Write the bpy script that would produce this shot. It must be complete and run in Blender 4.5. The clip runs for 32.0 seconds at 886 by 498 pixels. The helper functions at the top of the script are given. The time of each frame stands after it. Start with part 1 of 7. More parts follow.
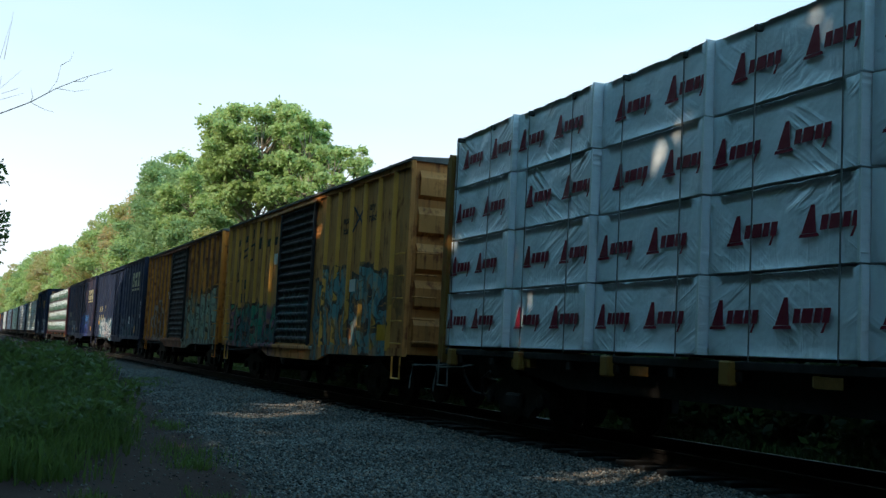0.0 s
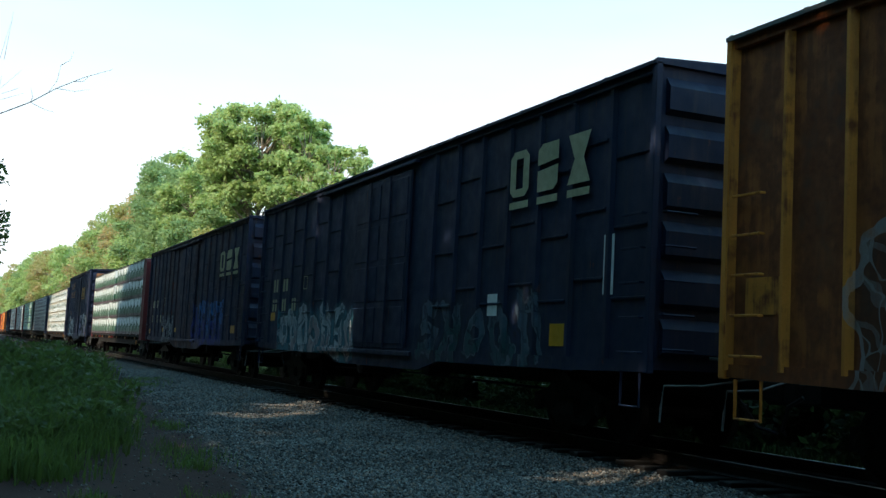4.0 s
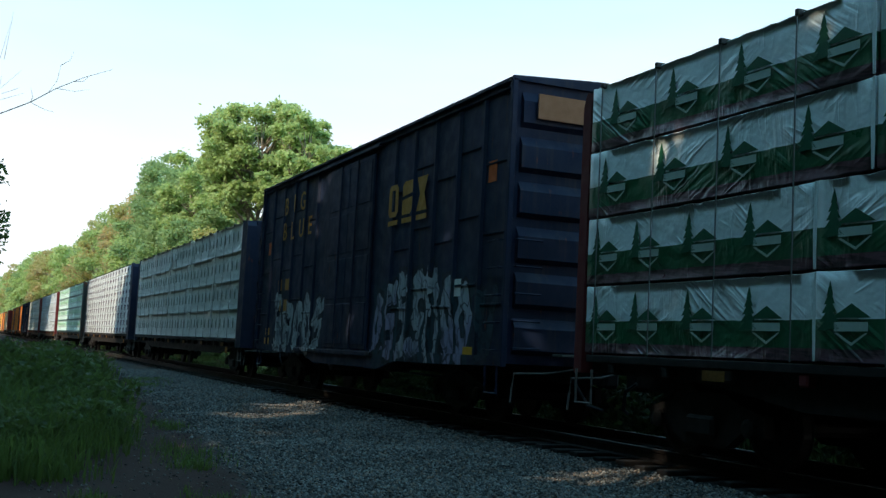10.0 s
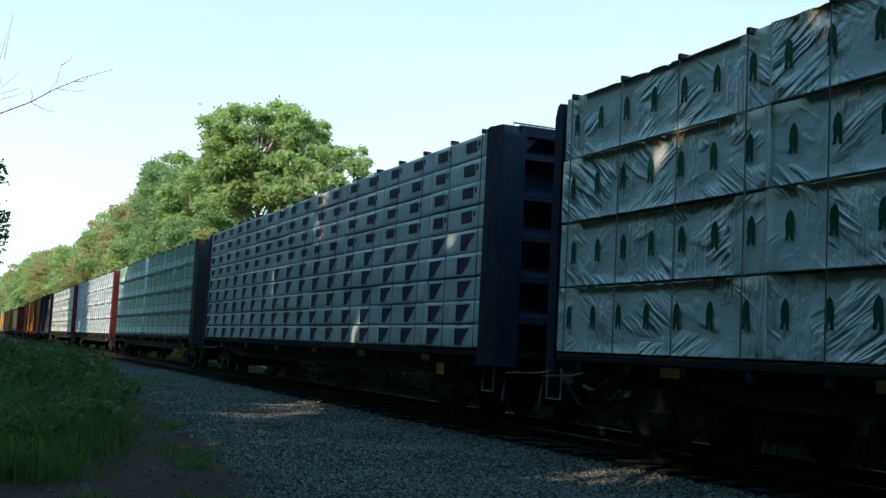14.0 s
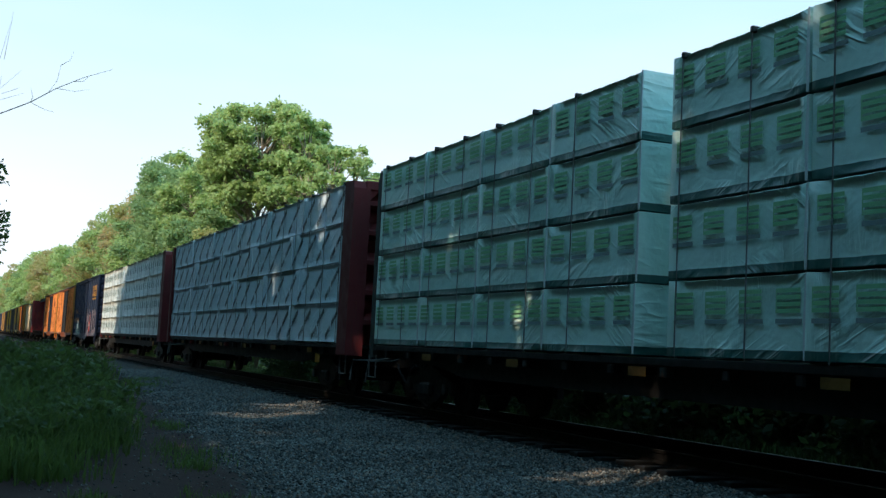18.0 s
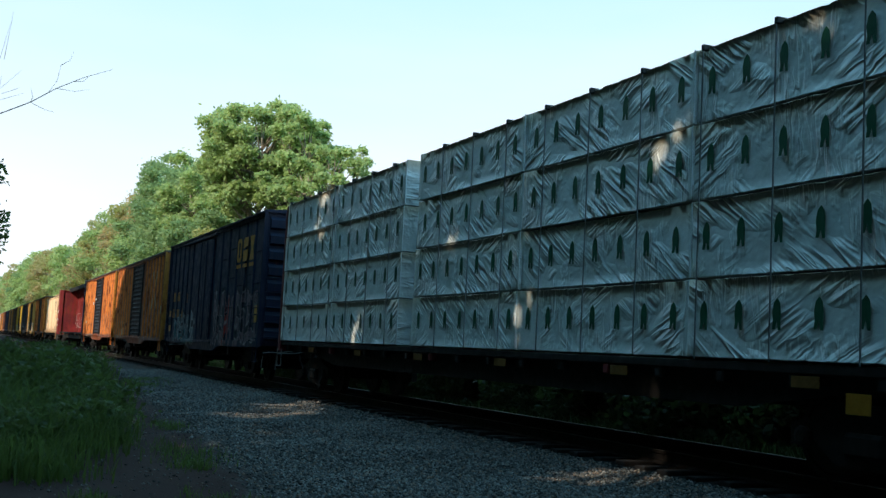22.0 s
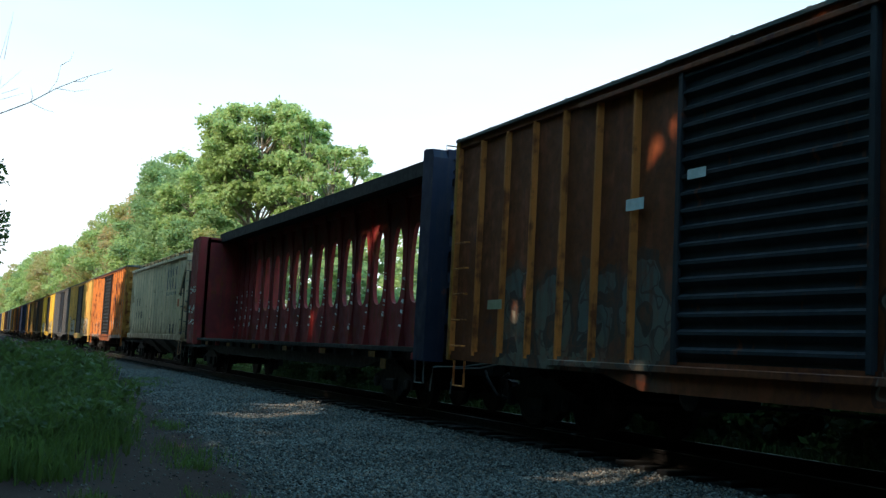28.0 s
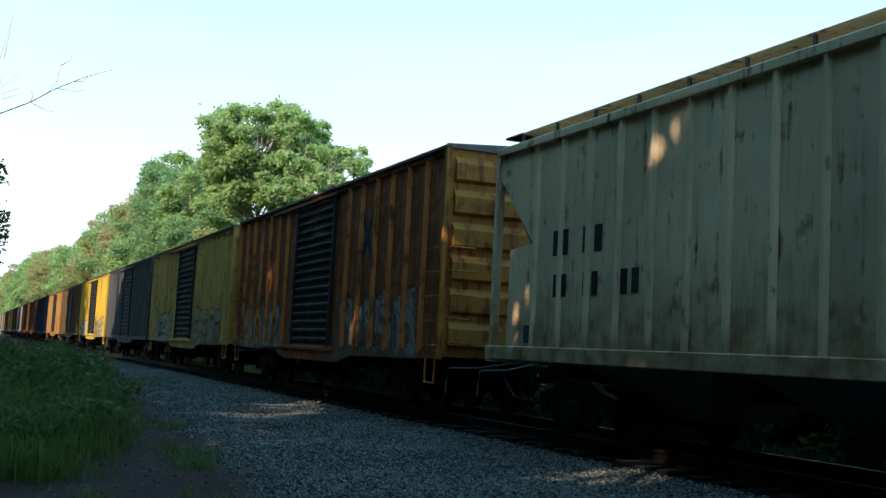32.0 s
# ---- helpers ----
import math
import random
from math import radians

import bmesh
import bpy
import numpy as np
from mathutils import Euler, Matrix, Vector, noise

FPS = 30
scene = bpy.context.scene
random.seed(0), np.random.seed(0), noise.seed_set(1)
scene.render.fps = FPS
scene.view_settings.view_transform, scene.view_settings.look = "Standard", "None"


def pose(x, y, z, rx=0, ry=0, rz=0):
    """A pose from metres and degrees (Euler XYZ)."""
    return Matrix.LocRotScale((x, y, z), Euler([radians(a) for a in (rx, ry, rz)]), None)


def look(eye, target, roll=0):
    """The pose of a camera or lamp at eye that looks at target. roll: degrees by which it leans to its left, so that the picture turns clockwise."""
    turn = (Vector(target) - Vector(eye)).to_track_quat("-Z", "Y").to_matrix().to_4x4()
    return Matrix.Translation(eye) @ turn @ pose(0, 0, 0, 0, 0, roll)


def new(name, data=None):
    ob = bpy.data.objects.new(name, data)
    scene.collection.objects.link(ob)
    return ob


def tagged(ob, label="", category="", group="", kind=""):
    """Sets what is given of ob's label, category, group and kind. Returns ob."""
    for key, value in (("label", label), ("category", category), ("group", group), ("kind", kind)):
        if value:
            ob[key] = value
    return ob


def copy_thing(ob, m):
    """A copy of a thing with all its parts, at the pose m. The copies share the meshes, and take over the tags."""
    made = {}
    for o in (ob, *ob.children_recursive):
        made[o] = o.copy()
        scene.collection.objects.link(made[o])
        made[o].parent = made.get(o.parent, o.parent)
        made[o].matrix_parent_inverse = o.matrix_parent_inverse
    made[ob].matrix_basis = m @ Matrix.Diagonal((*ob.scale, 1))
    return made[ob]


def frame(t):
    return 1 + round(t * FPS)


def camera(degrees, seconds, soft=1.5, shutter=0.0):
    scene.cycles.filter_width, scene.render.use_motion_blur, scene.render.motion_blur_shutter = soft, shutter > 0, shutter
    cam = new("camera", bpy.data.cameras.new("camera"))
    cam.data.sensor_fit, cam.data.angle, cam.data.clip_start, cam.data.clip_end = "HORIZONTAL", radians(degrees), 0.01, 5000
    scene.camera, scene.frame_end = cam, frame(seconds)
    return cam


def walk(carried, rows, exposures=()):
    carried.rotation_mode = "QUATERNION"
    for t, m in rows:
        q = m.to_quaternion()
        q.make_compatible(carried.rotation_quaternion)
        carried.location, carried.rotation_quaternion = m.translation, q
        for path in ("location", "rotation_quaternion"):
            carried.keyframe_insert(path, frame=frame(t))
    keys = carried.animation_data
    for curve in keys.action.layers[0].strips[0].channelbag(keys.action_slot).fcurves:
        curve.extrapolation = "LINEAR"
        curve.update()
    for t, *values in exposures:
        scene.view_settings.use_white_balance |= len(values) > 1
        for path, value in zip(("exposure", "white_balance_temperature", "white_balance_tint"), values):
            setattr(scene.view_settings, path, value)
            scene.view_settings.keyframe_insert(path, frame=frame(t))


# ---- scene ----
# Camera: hand-held still, 1.13 m above the rail head, beside the line.
SPEED = 10.595          # train speed, m/s, towards -Y
TRACK_X = 9.27          # centre line of the track
CLIP = 32.0
EYE = Vector((0.0, 0.0, 1.13))
cam = camera(43.946, CLIP, soft=1.4)
AIM = look(EYE, EYE + Vector((3.9332, 9.1464, 0.9346)), 2.985)
walk(cam, [(0.0, AIM), (CLIP, AIM)],
     [(0.0, 0.08, 6480, 10), (1.0, 0.1, 6500, 10), (2.0, 0.28, 6580, 10), (3.0, 0.34, 6600, 10), (6.0, 0.36, 6600, 10), (8.0, 0.27, 6620, 10), (9.0, 0.16, 6500, 10), (10.0, 0.22, 6600, 10),
      (11.0, 0.42, 6780, 10), (11.6, 0.46, 6850, 10), (12.2, 0.28, 6600, 10), (13.0, 0.08, 6450, 10), (17.0, 0.08, 6350, 10), (22.0, 0.08, 6400, 10), (24.0, 0.28, 6560, 10), (25.0, 0.32, 6600, 10),
      (28.0, 0.34, 6480, 10), (29.0, 0.25, 6380, 10), (30.0, 0.24, 6250, 10), (32.0, 0.24, 6200, 10)])
# Daylight: low evening sun from behind the camera's left, pale sky with thin cloud.
TO_SUN = Vector((-0.75, -0.33, 0.58)).normalized()
world = bpy.data.worlds.new("sky")
scene.world = world
world.use_nodes = True
wn, wl = world.node_tree.nodes, world.node_tree.links
sky = wn.new("ShaderNodeTexSky")
sky.sky_type, sky.sun_disc = "NISHITA", False
sky.sun_elevation = math.asin(TO_SUN.z)
sky.sun_rotation = math.atan2(TO_SUN.x, TO_SUN.y)
sky.air_density, sky.dust_density, sky.ozone_density = 1.0, 1.2, 1.0
# thin haze: whiter towards the horizon, with faint cloud low in the sky
wcoord = wn.new("ShaderNodeTexCoord")
wsep = wn.new("ShaderNodeSeparateXYZ")
wmap = wn.new("ShaderNodeMapping")
wmap.inputs["Scale"].default_value = (1.0, 1.0, 4.0)
wcloud = wn.new("ShaderNodeTexNoise")
wcloud.inputs["Scale"].default_value, wcloud.inputs["Detail"].default_value = 1.6, 5.0
whigh = wn.new("ShaderNodeMapRange")
whigh.inputs["From Min"].default_value, whigh.inputs["From Max"].default_value = 0.04, 0.34
wadd = wn.new("ShaderNodeMath")
wadd.operation = "MULTIPLY_ADD"
wadd.inputs[1].default_value = -0.9
whaze = wn.new("ShaderNodeMix")
whaze.data_type = "RGBA"
whaze.inputs["A"].default_value = (10.5, 11.0, 11.6, 1.0)
whaze.inputs["B"].default_value = (6.2, 9.6, 11.2, 1.0)
wmix = wn.new("ShaderNodeMix")
wmix.data_type = "RGBA"
wmix.inputs["Factor"].default_value = 0.78
wl.new(wcoord.outputs["Generated"], wsep.inputs[0])
wl.new(wcoord.outputs["Generated"], wmap.inputs["Vector"])
wl.new(wmap.outputs["Vector"], wcloud.inputs["Vector"])
wl.new(wsep.outputs[2], whigh.inputs["Value"])
wl.new(wcloud.outputs["Fac"], wadd.inputs[0])
wplus = wn.new("ShaderNodeMath")
wplus.operation, wplus.use_clamp = "ADD", True
wplus.inputs[1].default_value = 0.45
wl.new(whigh.outputs["Result"], wadd.inputs[2])
wl.new(wadd.outputs[0], wplus.inputs[0])
wl.new(wplus.outputs[0], whaze.inputs["Factor"])
wl.new(sky.outputs["Color"], wmix.inputs["A"])
wl.new(whaze.outputs["Result"], wmix.inputs["B"])
# clearer blue overhead
wzen = wn.new("ShaderNodeMapRange")
wzen.inputs["From Min"].default_value, wzen.inputs["From Max"].default_value = 0.36, 0.75
wblue = wn.new("ShaderNodeMix")
wblue.data_type = "RGBA"
wblue.inputs["B"].default_value = (3.2, 8.2, 12.0, 1.0)
wl.new(wsep.outputs[2], wzen.inputs["Value"])
wl.new(wzen.outputs["Result"], wblue.inputs["Factor"])
wl.new(wmix.outputs["Result"], wblue.inputs["A"])
wl.new(wblue.outputs["Result"], wn["Background"].inputs["Color"])
wn["Background"].inputs["Strength"].default_value = 0.112
sun_data = bpy.data.lights.new("sun", "SUN")
sun_data.energy, sun_data.angle, sun_data.color = 5.0, radians(0.55), (1.0, 0.86, 0.66)
sun = new("sun", sun_data)
sun.matrix_world = look(TO_SUN * 60, (0, 0, 0))
# ---- building tools ----
class Builder:
    """Collects vertices and faces for one mesh."""

    def __init__(self):
        self.v, self.f = [], []

    def add(self, verts, faces):
        n = len(self.v)
        self.v.extend(verts)
        self.f.extend(tuple(i + n for i in f) for f in faces)
        return self

    def box(self, x0, x1, y0, y1, z0, z1):
        v = [(x, y, z) for x in (x0, x1) for y in (y0, y1) for z in (z0, z1)]
        return self.add(v, [(0, 1, 3, 2), (4, 6, 7, 5), (0, 4, 5, 1), (2, 3, 7, 6), (0, 2, 6, 4), (1, 5, 7, 3)])

    def cbox(self, x0, x1, y0, y1, z0, z1, c=0.01):
        """A box with chamfered edges."""
        lo, hi = (x0, y0, z0), (x1, y1, z1)
        verts = []
        for corner, axis in CH_VERTS:
            p = []
            for k in range(3):
                e = hi[k] if corner[k] else lo[k]
                inset = 0 if k == axis else c
                p.append(e - inset if corner[k] else e + inset)
            verts.append(tuple(p))
        return self.add(verts, CH_FACES)

    def prism(self, outline, axis, a, b):
        """A polygon in the plane across an axis ('x', 'y' or 'z'), drawn out from a to b."""
        n = len(outline)
        put = {"x": lambda p, s: (s, p[0], p[1]), "y": lambda p, s: (p[0], s, p[1]), "z": lambda p, s: (p[0], p[1], s)}[axis]
        v = [put(p, a) for p in outline] + [put(p, b) for p in outline]
        f = [tuple(range(n - 1, -1, -1)), tuple(range(n, 2 * n))]
        f += [(i, (i + 1) % n, n + (i + 1) % n, n + i) for i in range(n)]
        return self.add(v, f)

    def tube(self, pts, radii, sides=6, closed_ends=True):
        pts = [Vector(p) for p in pts]
        if not isinstance(radii, (list, tuple)):
            radii = [radii] * len(pts)
        v, f = [], []
        for i, p in enumerate(pts):
            d = (pts[min(i + 1, len(pts) - 1)] - pts[max(i - 1, 0)]).normalized()
            a = d.cross(Vector((0, 0, 1)) if abs(d.z) < 0.9 else Vector((1, 0, 0))).normalized()
            b = d.cross(a)
            for k in range(sides):
                t = 2 * math.pi * k / sides
                v.append(tuple(p + radii[i] * (math.cos(t) * a + math.sin(t) * b)))
        for i in range(len(pts) - 1):
            for k in range(sides):
                q = (k + 1) % sides
                f.append((i * sides + k, i * sides + q, (i + 1) * sides + q, (i + 1) * sides + k))
        if closed_ends:
            f.append(tuple(range(sides - 1, -1, -1)))
            f.append(tuple((len(pts) - 1) * sides + k for k in range(sides)))
        return self.add(v, f)

    def lathe(self, profile, axis_x=0.0, y=0.0, z=0.0, sides=20):
        """Rings of (x, radius) about an axis along x."""
        v, f = [], []
        for x, r in profile:
            for k in range(sides):
                t = 2 * math.pi * k / sides
                v.append((axis_x + x, y + r * math.cos(t), z + r * math.sin(t)))
        for i in range(len(profile) - 1):
            for k in range(sides):
                q = (k + 1) % sides
                f.append((i * sides + k, i * sides + q, (i + 1) * sides + q, (i + 1) * sides + k))
        f.append(tuple(range(sides - 1, -1, -1)))
        f.append(tuple((len(profile) - 1) * sides + k for k in range(sides)))
        return self.add(v, f)

    def mesh(self, name, material, fix=True):
        me = bpy.data.meshes.new(name)
        me.from_pydata(self.v, [], self.f)
        if fix:
            bm = bmesh.new()
            bm.from_mesh(me)
            bmesh.ops.recalc_face_normals(bm, faces=bm.faces)
            bm.to_mesh(me)
            bm.free()
        if material:
            me.materials.append(material)
        return me


def chamfer_template():
    verts = [((i, j, k), a) for i in (0, 1) for j in (0, 1) for k in (0, 1) for a in range(3)]
    idx = {v: n for n, v in enumerate(verts)}
    faces = []
    for a in range(3):
        b, c = (a + 1) % 3, (a + 2) % 3
        for s in (0, 1):
            loop = []
            for p, q in ((0, 0), (1, 0), (1, 1), (0, 1)):
                co = [0, 0, 0]
                co[a], co[b], co[c] = s, p, q
                loop.append(idx[tuple(co), a])
            faces.append(tuple(loop if s else loop[::-1]))
        for s in (0, 1):
            for t in (0, 1):
                lo, hi = [0, 0, 0], [0, 0, 0]
                lo[a], lo[b], lo[c] = s, t, 0
                hi[a], hi[b], hi[c] = s, t, 1
                loop = [idx[tuple(lo), a], idx[tuple(lo), b], idx[tuple(hi), b], idx[tuple(hi), a]]
                faces.append(tuple(loop if s == t else loop[::-1]))
    for i in (0, 1):
        for j in (0, 1):
            for k in (0, 1):
                loop = [idx[(i, j, k), a] for a in range(3)]
                faces.append(tuple(loop if (i + j + k) % 2 else loop[::-1]))
    return verts, faces


CH_VERTS, CH_FACES = chamfer_template()


def part(name, b, material, parent, label="", fix=False):
    """Links a builder (or a mesh) as one mesh object under a thing or a part."""
    me = b if isinstance(b, bpy.types.Mesh) else b.mesh(name, material, fix)
    ob = new(name, me)
    ob.parent = parent
    if label:
        ob["label"] = label
    return ob


def thing(name, label, category, group="", kind="", m=None):
    ob = new(name)
    ob.empty_display_size = 0.3
    tagged(ob, label, category, group, kind)
    if m is not None:
        ob.matrix_world = m
    return ob


def smooth(ob):
    ob.data.polygons.foreach_set("use_smooth", [True] * len(ob.data.polygons))
    return ob


MOVERS = []     # (object, x, y at the start, z, and its turn where it has one)
SPINNERS = []   # wheelsets, with their place on the car


class Nodes:
    """Short-hand for a material's nodes."""

    def __init__(self, name):
        self.m = bpy.data.materials.new(name)
        self.m.use_nodes = True
        self.t = self.m.node_tree
        self.bsdf = self.t.nodes["Principled BSDF"]

    def put(self, sock, val):
        if isinstance(val, bpy.types.NodeSocket):
            self.t.links.new(val, sock)
        elif isinstance(val, tuple) and len(val) == 3 and sock.type == "RGBA":
            sock.default_value = (*val, 1.0)
        else:
            sock.default_value = val

    def node(self, kind, out=0, **ins):
        n = self.t.nodes.new("ShaderNode" + kind)
        for k, v in ins.items():
            self.put(n.inputs[k.replace("_", " ")], v)
        return n.outputs[out]

    def math(self, op, a, b=0.0, c=0.0, clamp=False):
        n = self.t.nodes.new("ShaderNodeMath")
        n.operation, n.use_clamp = op, clamp
        for i, v in enumerate((a, b, c)):
            self.put(n.inputs[i], v)
        return n.outputs[0]

    def mix(self, fac, a, b, mode="MIX"):
        n = self.t.nodes.new("ShaderNodeMix")
        n.data_type, n.blend_type = "RGBA", mode
        self.put(n.inputs["Factor"], fac)
        self.put(n.inputs["A"], a)
        self.put(n.inputs["B"], b)
        return n.outputs["Result"]

    def ramp(self, val, lo, hi, to0=0.0, to1=1.0):
        n = self.t.nodes.new("ShaderNodeMapRange")
        for k, v in (("Value", val), ("From Min", lo), ("From Max", hi), ("To Min", to0), ("To Max", to1)):
            self.put(n.inputs[k], v)
        return n.outputs[0]

    def coords(self, scale=(1, 1, 1), loc=(0, 0, 0), rot=(0, 0, 0)):
        n = self.t.nodes.new("ShaderNodeMapping")
        self.t.links.new(self.node("TexCoord", 3), n.inputs["Vector"])
        n.inputs["Scale"].default_value, n.inputs["Location"].default_value = scale, loc
        n.inputs["Rotation"].default_value = rot
        return n.outputs[0]

    def noise(self, vec, scale, detail=4.0, rough=0.55, dist=0.0, color=False):
        return self.node("TexNoise", 1 if color else 0, Vector=vec, Scale=scale, Detail=detail, Roughness=rough, Distortion=dist)

    def bump(self, height, strength, distance=0.02):
        self.put(self.bsdf.inputs["Normal"], self.node("Bump", 0, Height=height, Strength=strength, Distance=distance))

    def done(self, color, rough, metal=0.0):
        self.put(self.bsdf.inputs["Base Color"], color)
        self.put(self.bsdf.inputs["Roughness"], rough)
        self.put(self.bsdf.inputs["Metallic"], metal)
        return self.m
# ---- materials ----
def dark(c, k):
    return tuple(x * k for x in c)


def spray(n, color, gy, gz, gate, grain, piece, seed):
    """One sprayed piece: swollen strokes that spell nothing, with fill, dark rim, thin bright edge and a cloud of paint behind."""
    yl, yr, z0, z1, count, fill1, fill2, rim, edge, back, cover = piece
    wob = n.t.nodes.new("ShaderNodeSeparateColor")
    n.t.links.new(n.noise(n.coords(loc=(seed, 2 * seed, seed)), 1.5, 2, 0.5, 0.0, True), wob.inputs[0])
    jag = n.t.nodes.new("ShaderNodeSeparateColor")
    n.t.links.new(n.noise(n.coords(loc=(3 * seed, seed, 5)), 3.6, 2, 0.5, 0.0, True), jag.inputs[0])
    yw = n.math("ADD", n.math("MULTIPLY_ADD", n.math("SUBTRACT", wob.outputs[0], 0.5), 0.75, gy), n.math("MULTIPLY", n.math("SUBTRACT", jag.outputs[0], 0.5), 0.2))
    zw = n.math("ADD", n.math("MULTIPLY_ADD", n.math("SUBTRACT", wob.outputs[1], 0.5), 0.7, gz), n.math("MULTIPLY", n.math("SUBTRACT", jag.outputs[1], 0.5), 0.18))
    w = n.math("DIVIDE", n.math("SUBTRACT", zw, z0), z1 - z0)
    t = n.math("MULTIPLY", n.math("SUBTRACT", yl, yw), count / (yl - yr))
    dice = n.t.nodes.new("ShaderNodeTexWhiteNoise")
    dice.noise_dimensions = "1D"
    n.put(dice.inputs["W"], n.math("ADD", n.math("FLOOR", t), seed * 3.7))
    pick = n.t.nodes.new("ShaderNodeSeparateColor")
    n.t.links.new(dice.outputs["Color"], pick.inputs[0])
    r1, r2, r3 = pick.outputs[:3]
    u = n.math("ADD", n.math("FRACT", t), n.math("MULTIPLY", n.math("SUBTRACT", w, 0.5), n.math("MULTIPLY_ADD", r3, 0.7, -0.35)))
    p = n.math("DIVIDE", n.math("SUBTRACT", u, 0.5), 0.46)
    q = n.math("DIVIDE", n.math("SUBTRACT", w, n.math("MULTIPLY_ADD", r2, 0.12, 0.42)), n.math("MULTIPLY_ADD", r3, 0.14, 0.42))
    ap, aq = n.math("ABSOLUTE", p), n.math("ABSOLUTE", q)
    ring = n.math("SUBTRACT", n.math("ABSOLUTE", n.math("SUBTRACT", n.math("SQRT", n.math("ADD", n.math("MULTIPLY", p, p), n.math("MULTIPLY", q, q))), 0.62)), 0.3)
    ups = n.math("SUBTRACT", n.math("ABSOLUTE", n.math("SUBTRACT", ap, n.math("MULTIPLY_ADD", r2, 0.15, 0.48))), 0.3)
    bar = n.math("MAXIMUM", n.math("SUBTRACT", n.math("ABSOLUTE", n.math("SUBTRACT", q, n.math("MULTIPLY_ADD", r3, 1.2, -0.6))), 0.2), n.math("SUBTRACT", ap, 0.8))
    gridform = n.math("MINIMUM", ups, bar)
    ends = n.math("MAXIMUM", n.math("SUBTRACT", n.math("ABSOLUTE", n.math("SUBTRACT", aq, 0.72)), 0.24), n.math("SUBTRACT", ap, 0.86))
    hook = n.math("SUBTRACT", n.math("ABSOLUTE", n.math("ADD", p, n.math("MULTIPLY", n.math("SIGN", q), 0.5))), 0.3)
    bend = n.math("MINIMUM", n.math("MINIMUM", ends, hook), n.math("MAXIMUM", n.math("SUBTRACT", aq, 0.2), n.math("SUBTRACT", ap, 0.8)))
    s1, s2 = n.math("LESS_THAN", r1, 0.33), n.math("GREATER_THAN", r1, 0.66)
    s3 = n.math("SUBTRACT", 1.0, n.math("ADD", s1, s2))
    field = n.math("ADD", n.math("ADD", n.math("MULTIPLY", ring, s1), n.math("MULTIPLY", gridform, s2)), n.math("MULTIPLY", bend, s3))
    field = n.math("MAXIMUM", field, n.math("SUBTRACT", aq, 1.0))
    inside = n.math("MULTIPLY", n.math("GREATER_THAN", t, 0.0), n.math("LESS_THAN", t, float(count)))
    inside = n.math("MULTIPLY", n.math("MULTIPLY", inside, gate), n.math("GREATER_THAN", w, -0.12))
    if back:
        cloud = n.ramp(n.math("ADD", n.math("MULTIPLY", n.math("ABSOLUTE", n.math("SUBTRACT", w, 0.4)), 1.5), n.math("MULTIPLY", jag.outputs[2], 0.9)), 1.35, 1.0)
        color = n.mix(n.math("MULTIPLY", n.math("MULTIPLY", cloud, inside), 0.8 * cover), color, back)
    tone = n.math("ADD", n.math("ADD", w, n.math("MULTIPLY", wob.outputs[2], 1.2)), n.math("SUBTRACT", n.math("MULTIPLY", r2, 0.9), 1.05))
    fill = n.mix(n.ramp(tone, 0.2, 0.45), fill2, fill1)
    fill = n.mix(n.math("MULTIPLY", n.math("LESS_THAN", n.math("FRACT", n.math("ADD", n.math("MULTIPLY", p, 0.9), n.math("MULTIPLY", q, n.math("MULTIPLY_ADD", r1, 1.6, 0.3)))), 0.2), 0.55), fill, rim)
    fill = n.mix(n.ramp(grain, 0.4, 0.7, 0.0, 0.4), fill, fill2)
    crease = n.math("LESS_THAN", n.math("ABSOLUTE", n.math("SUBTRACT", n.noise(n.coords(loc=(seed, 7.0, 2 * seed)), 2.1, 1, 0.5, 0.6), 0.5)), 0.016)
    fill = n.mix(n.math("MULTIPLY", crease, 0.8), fill, rim)
    if edge:
        line = n.math("LESS_THAN", n.math("ABSOLUTE", n.math("ADD", field, 0.05)), 0.032)
        fill = n.mix(n.math("MULTIPLY", line, n.ramp(jag.outputs[2], 0.42, 0.5)), fill, edge)
    body = n.mix(n.math("LESS_THAN", field, 0.0), rim, fill)
    return n.mix(n.math("MULTIPLY", n.math("MULTIPLY", n.math("LESS_THAN", field, 0.13), inside), cover), color, body)


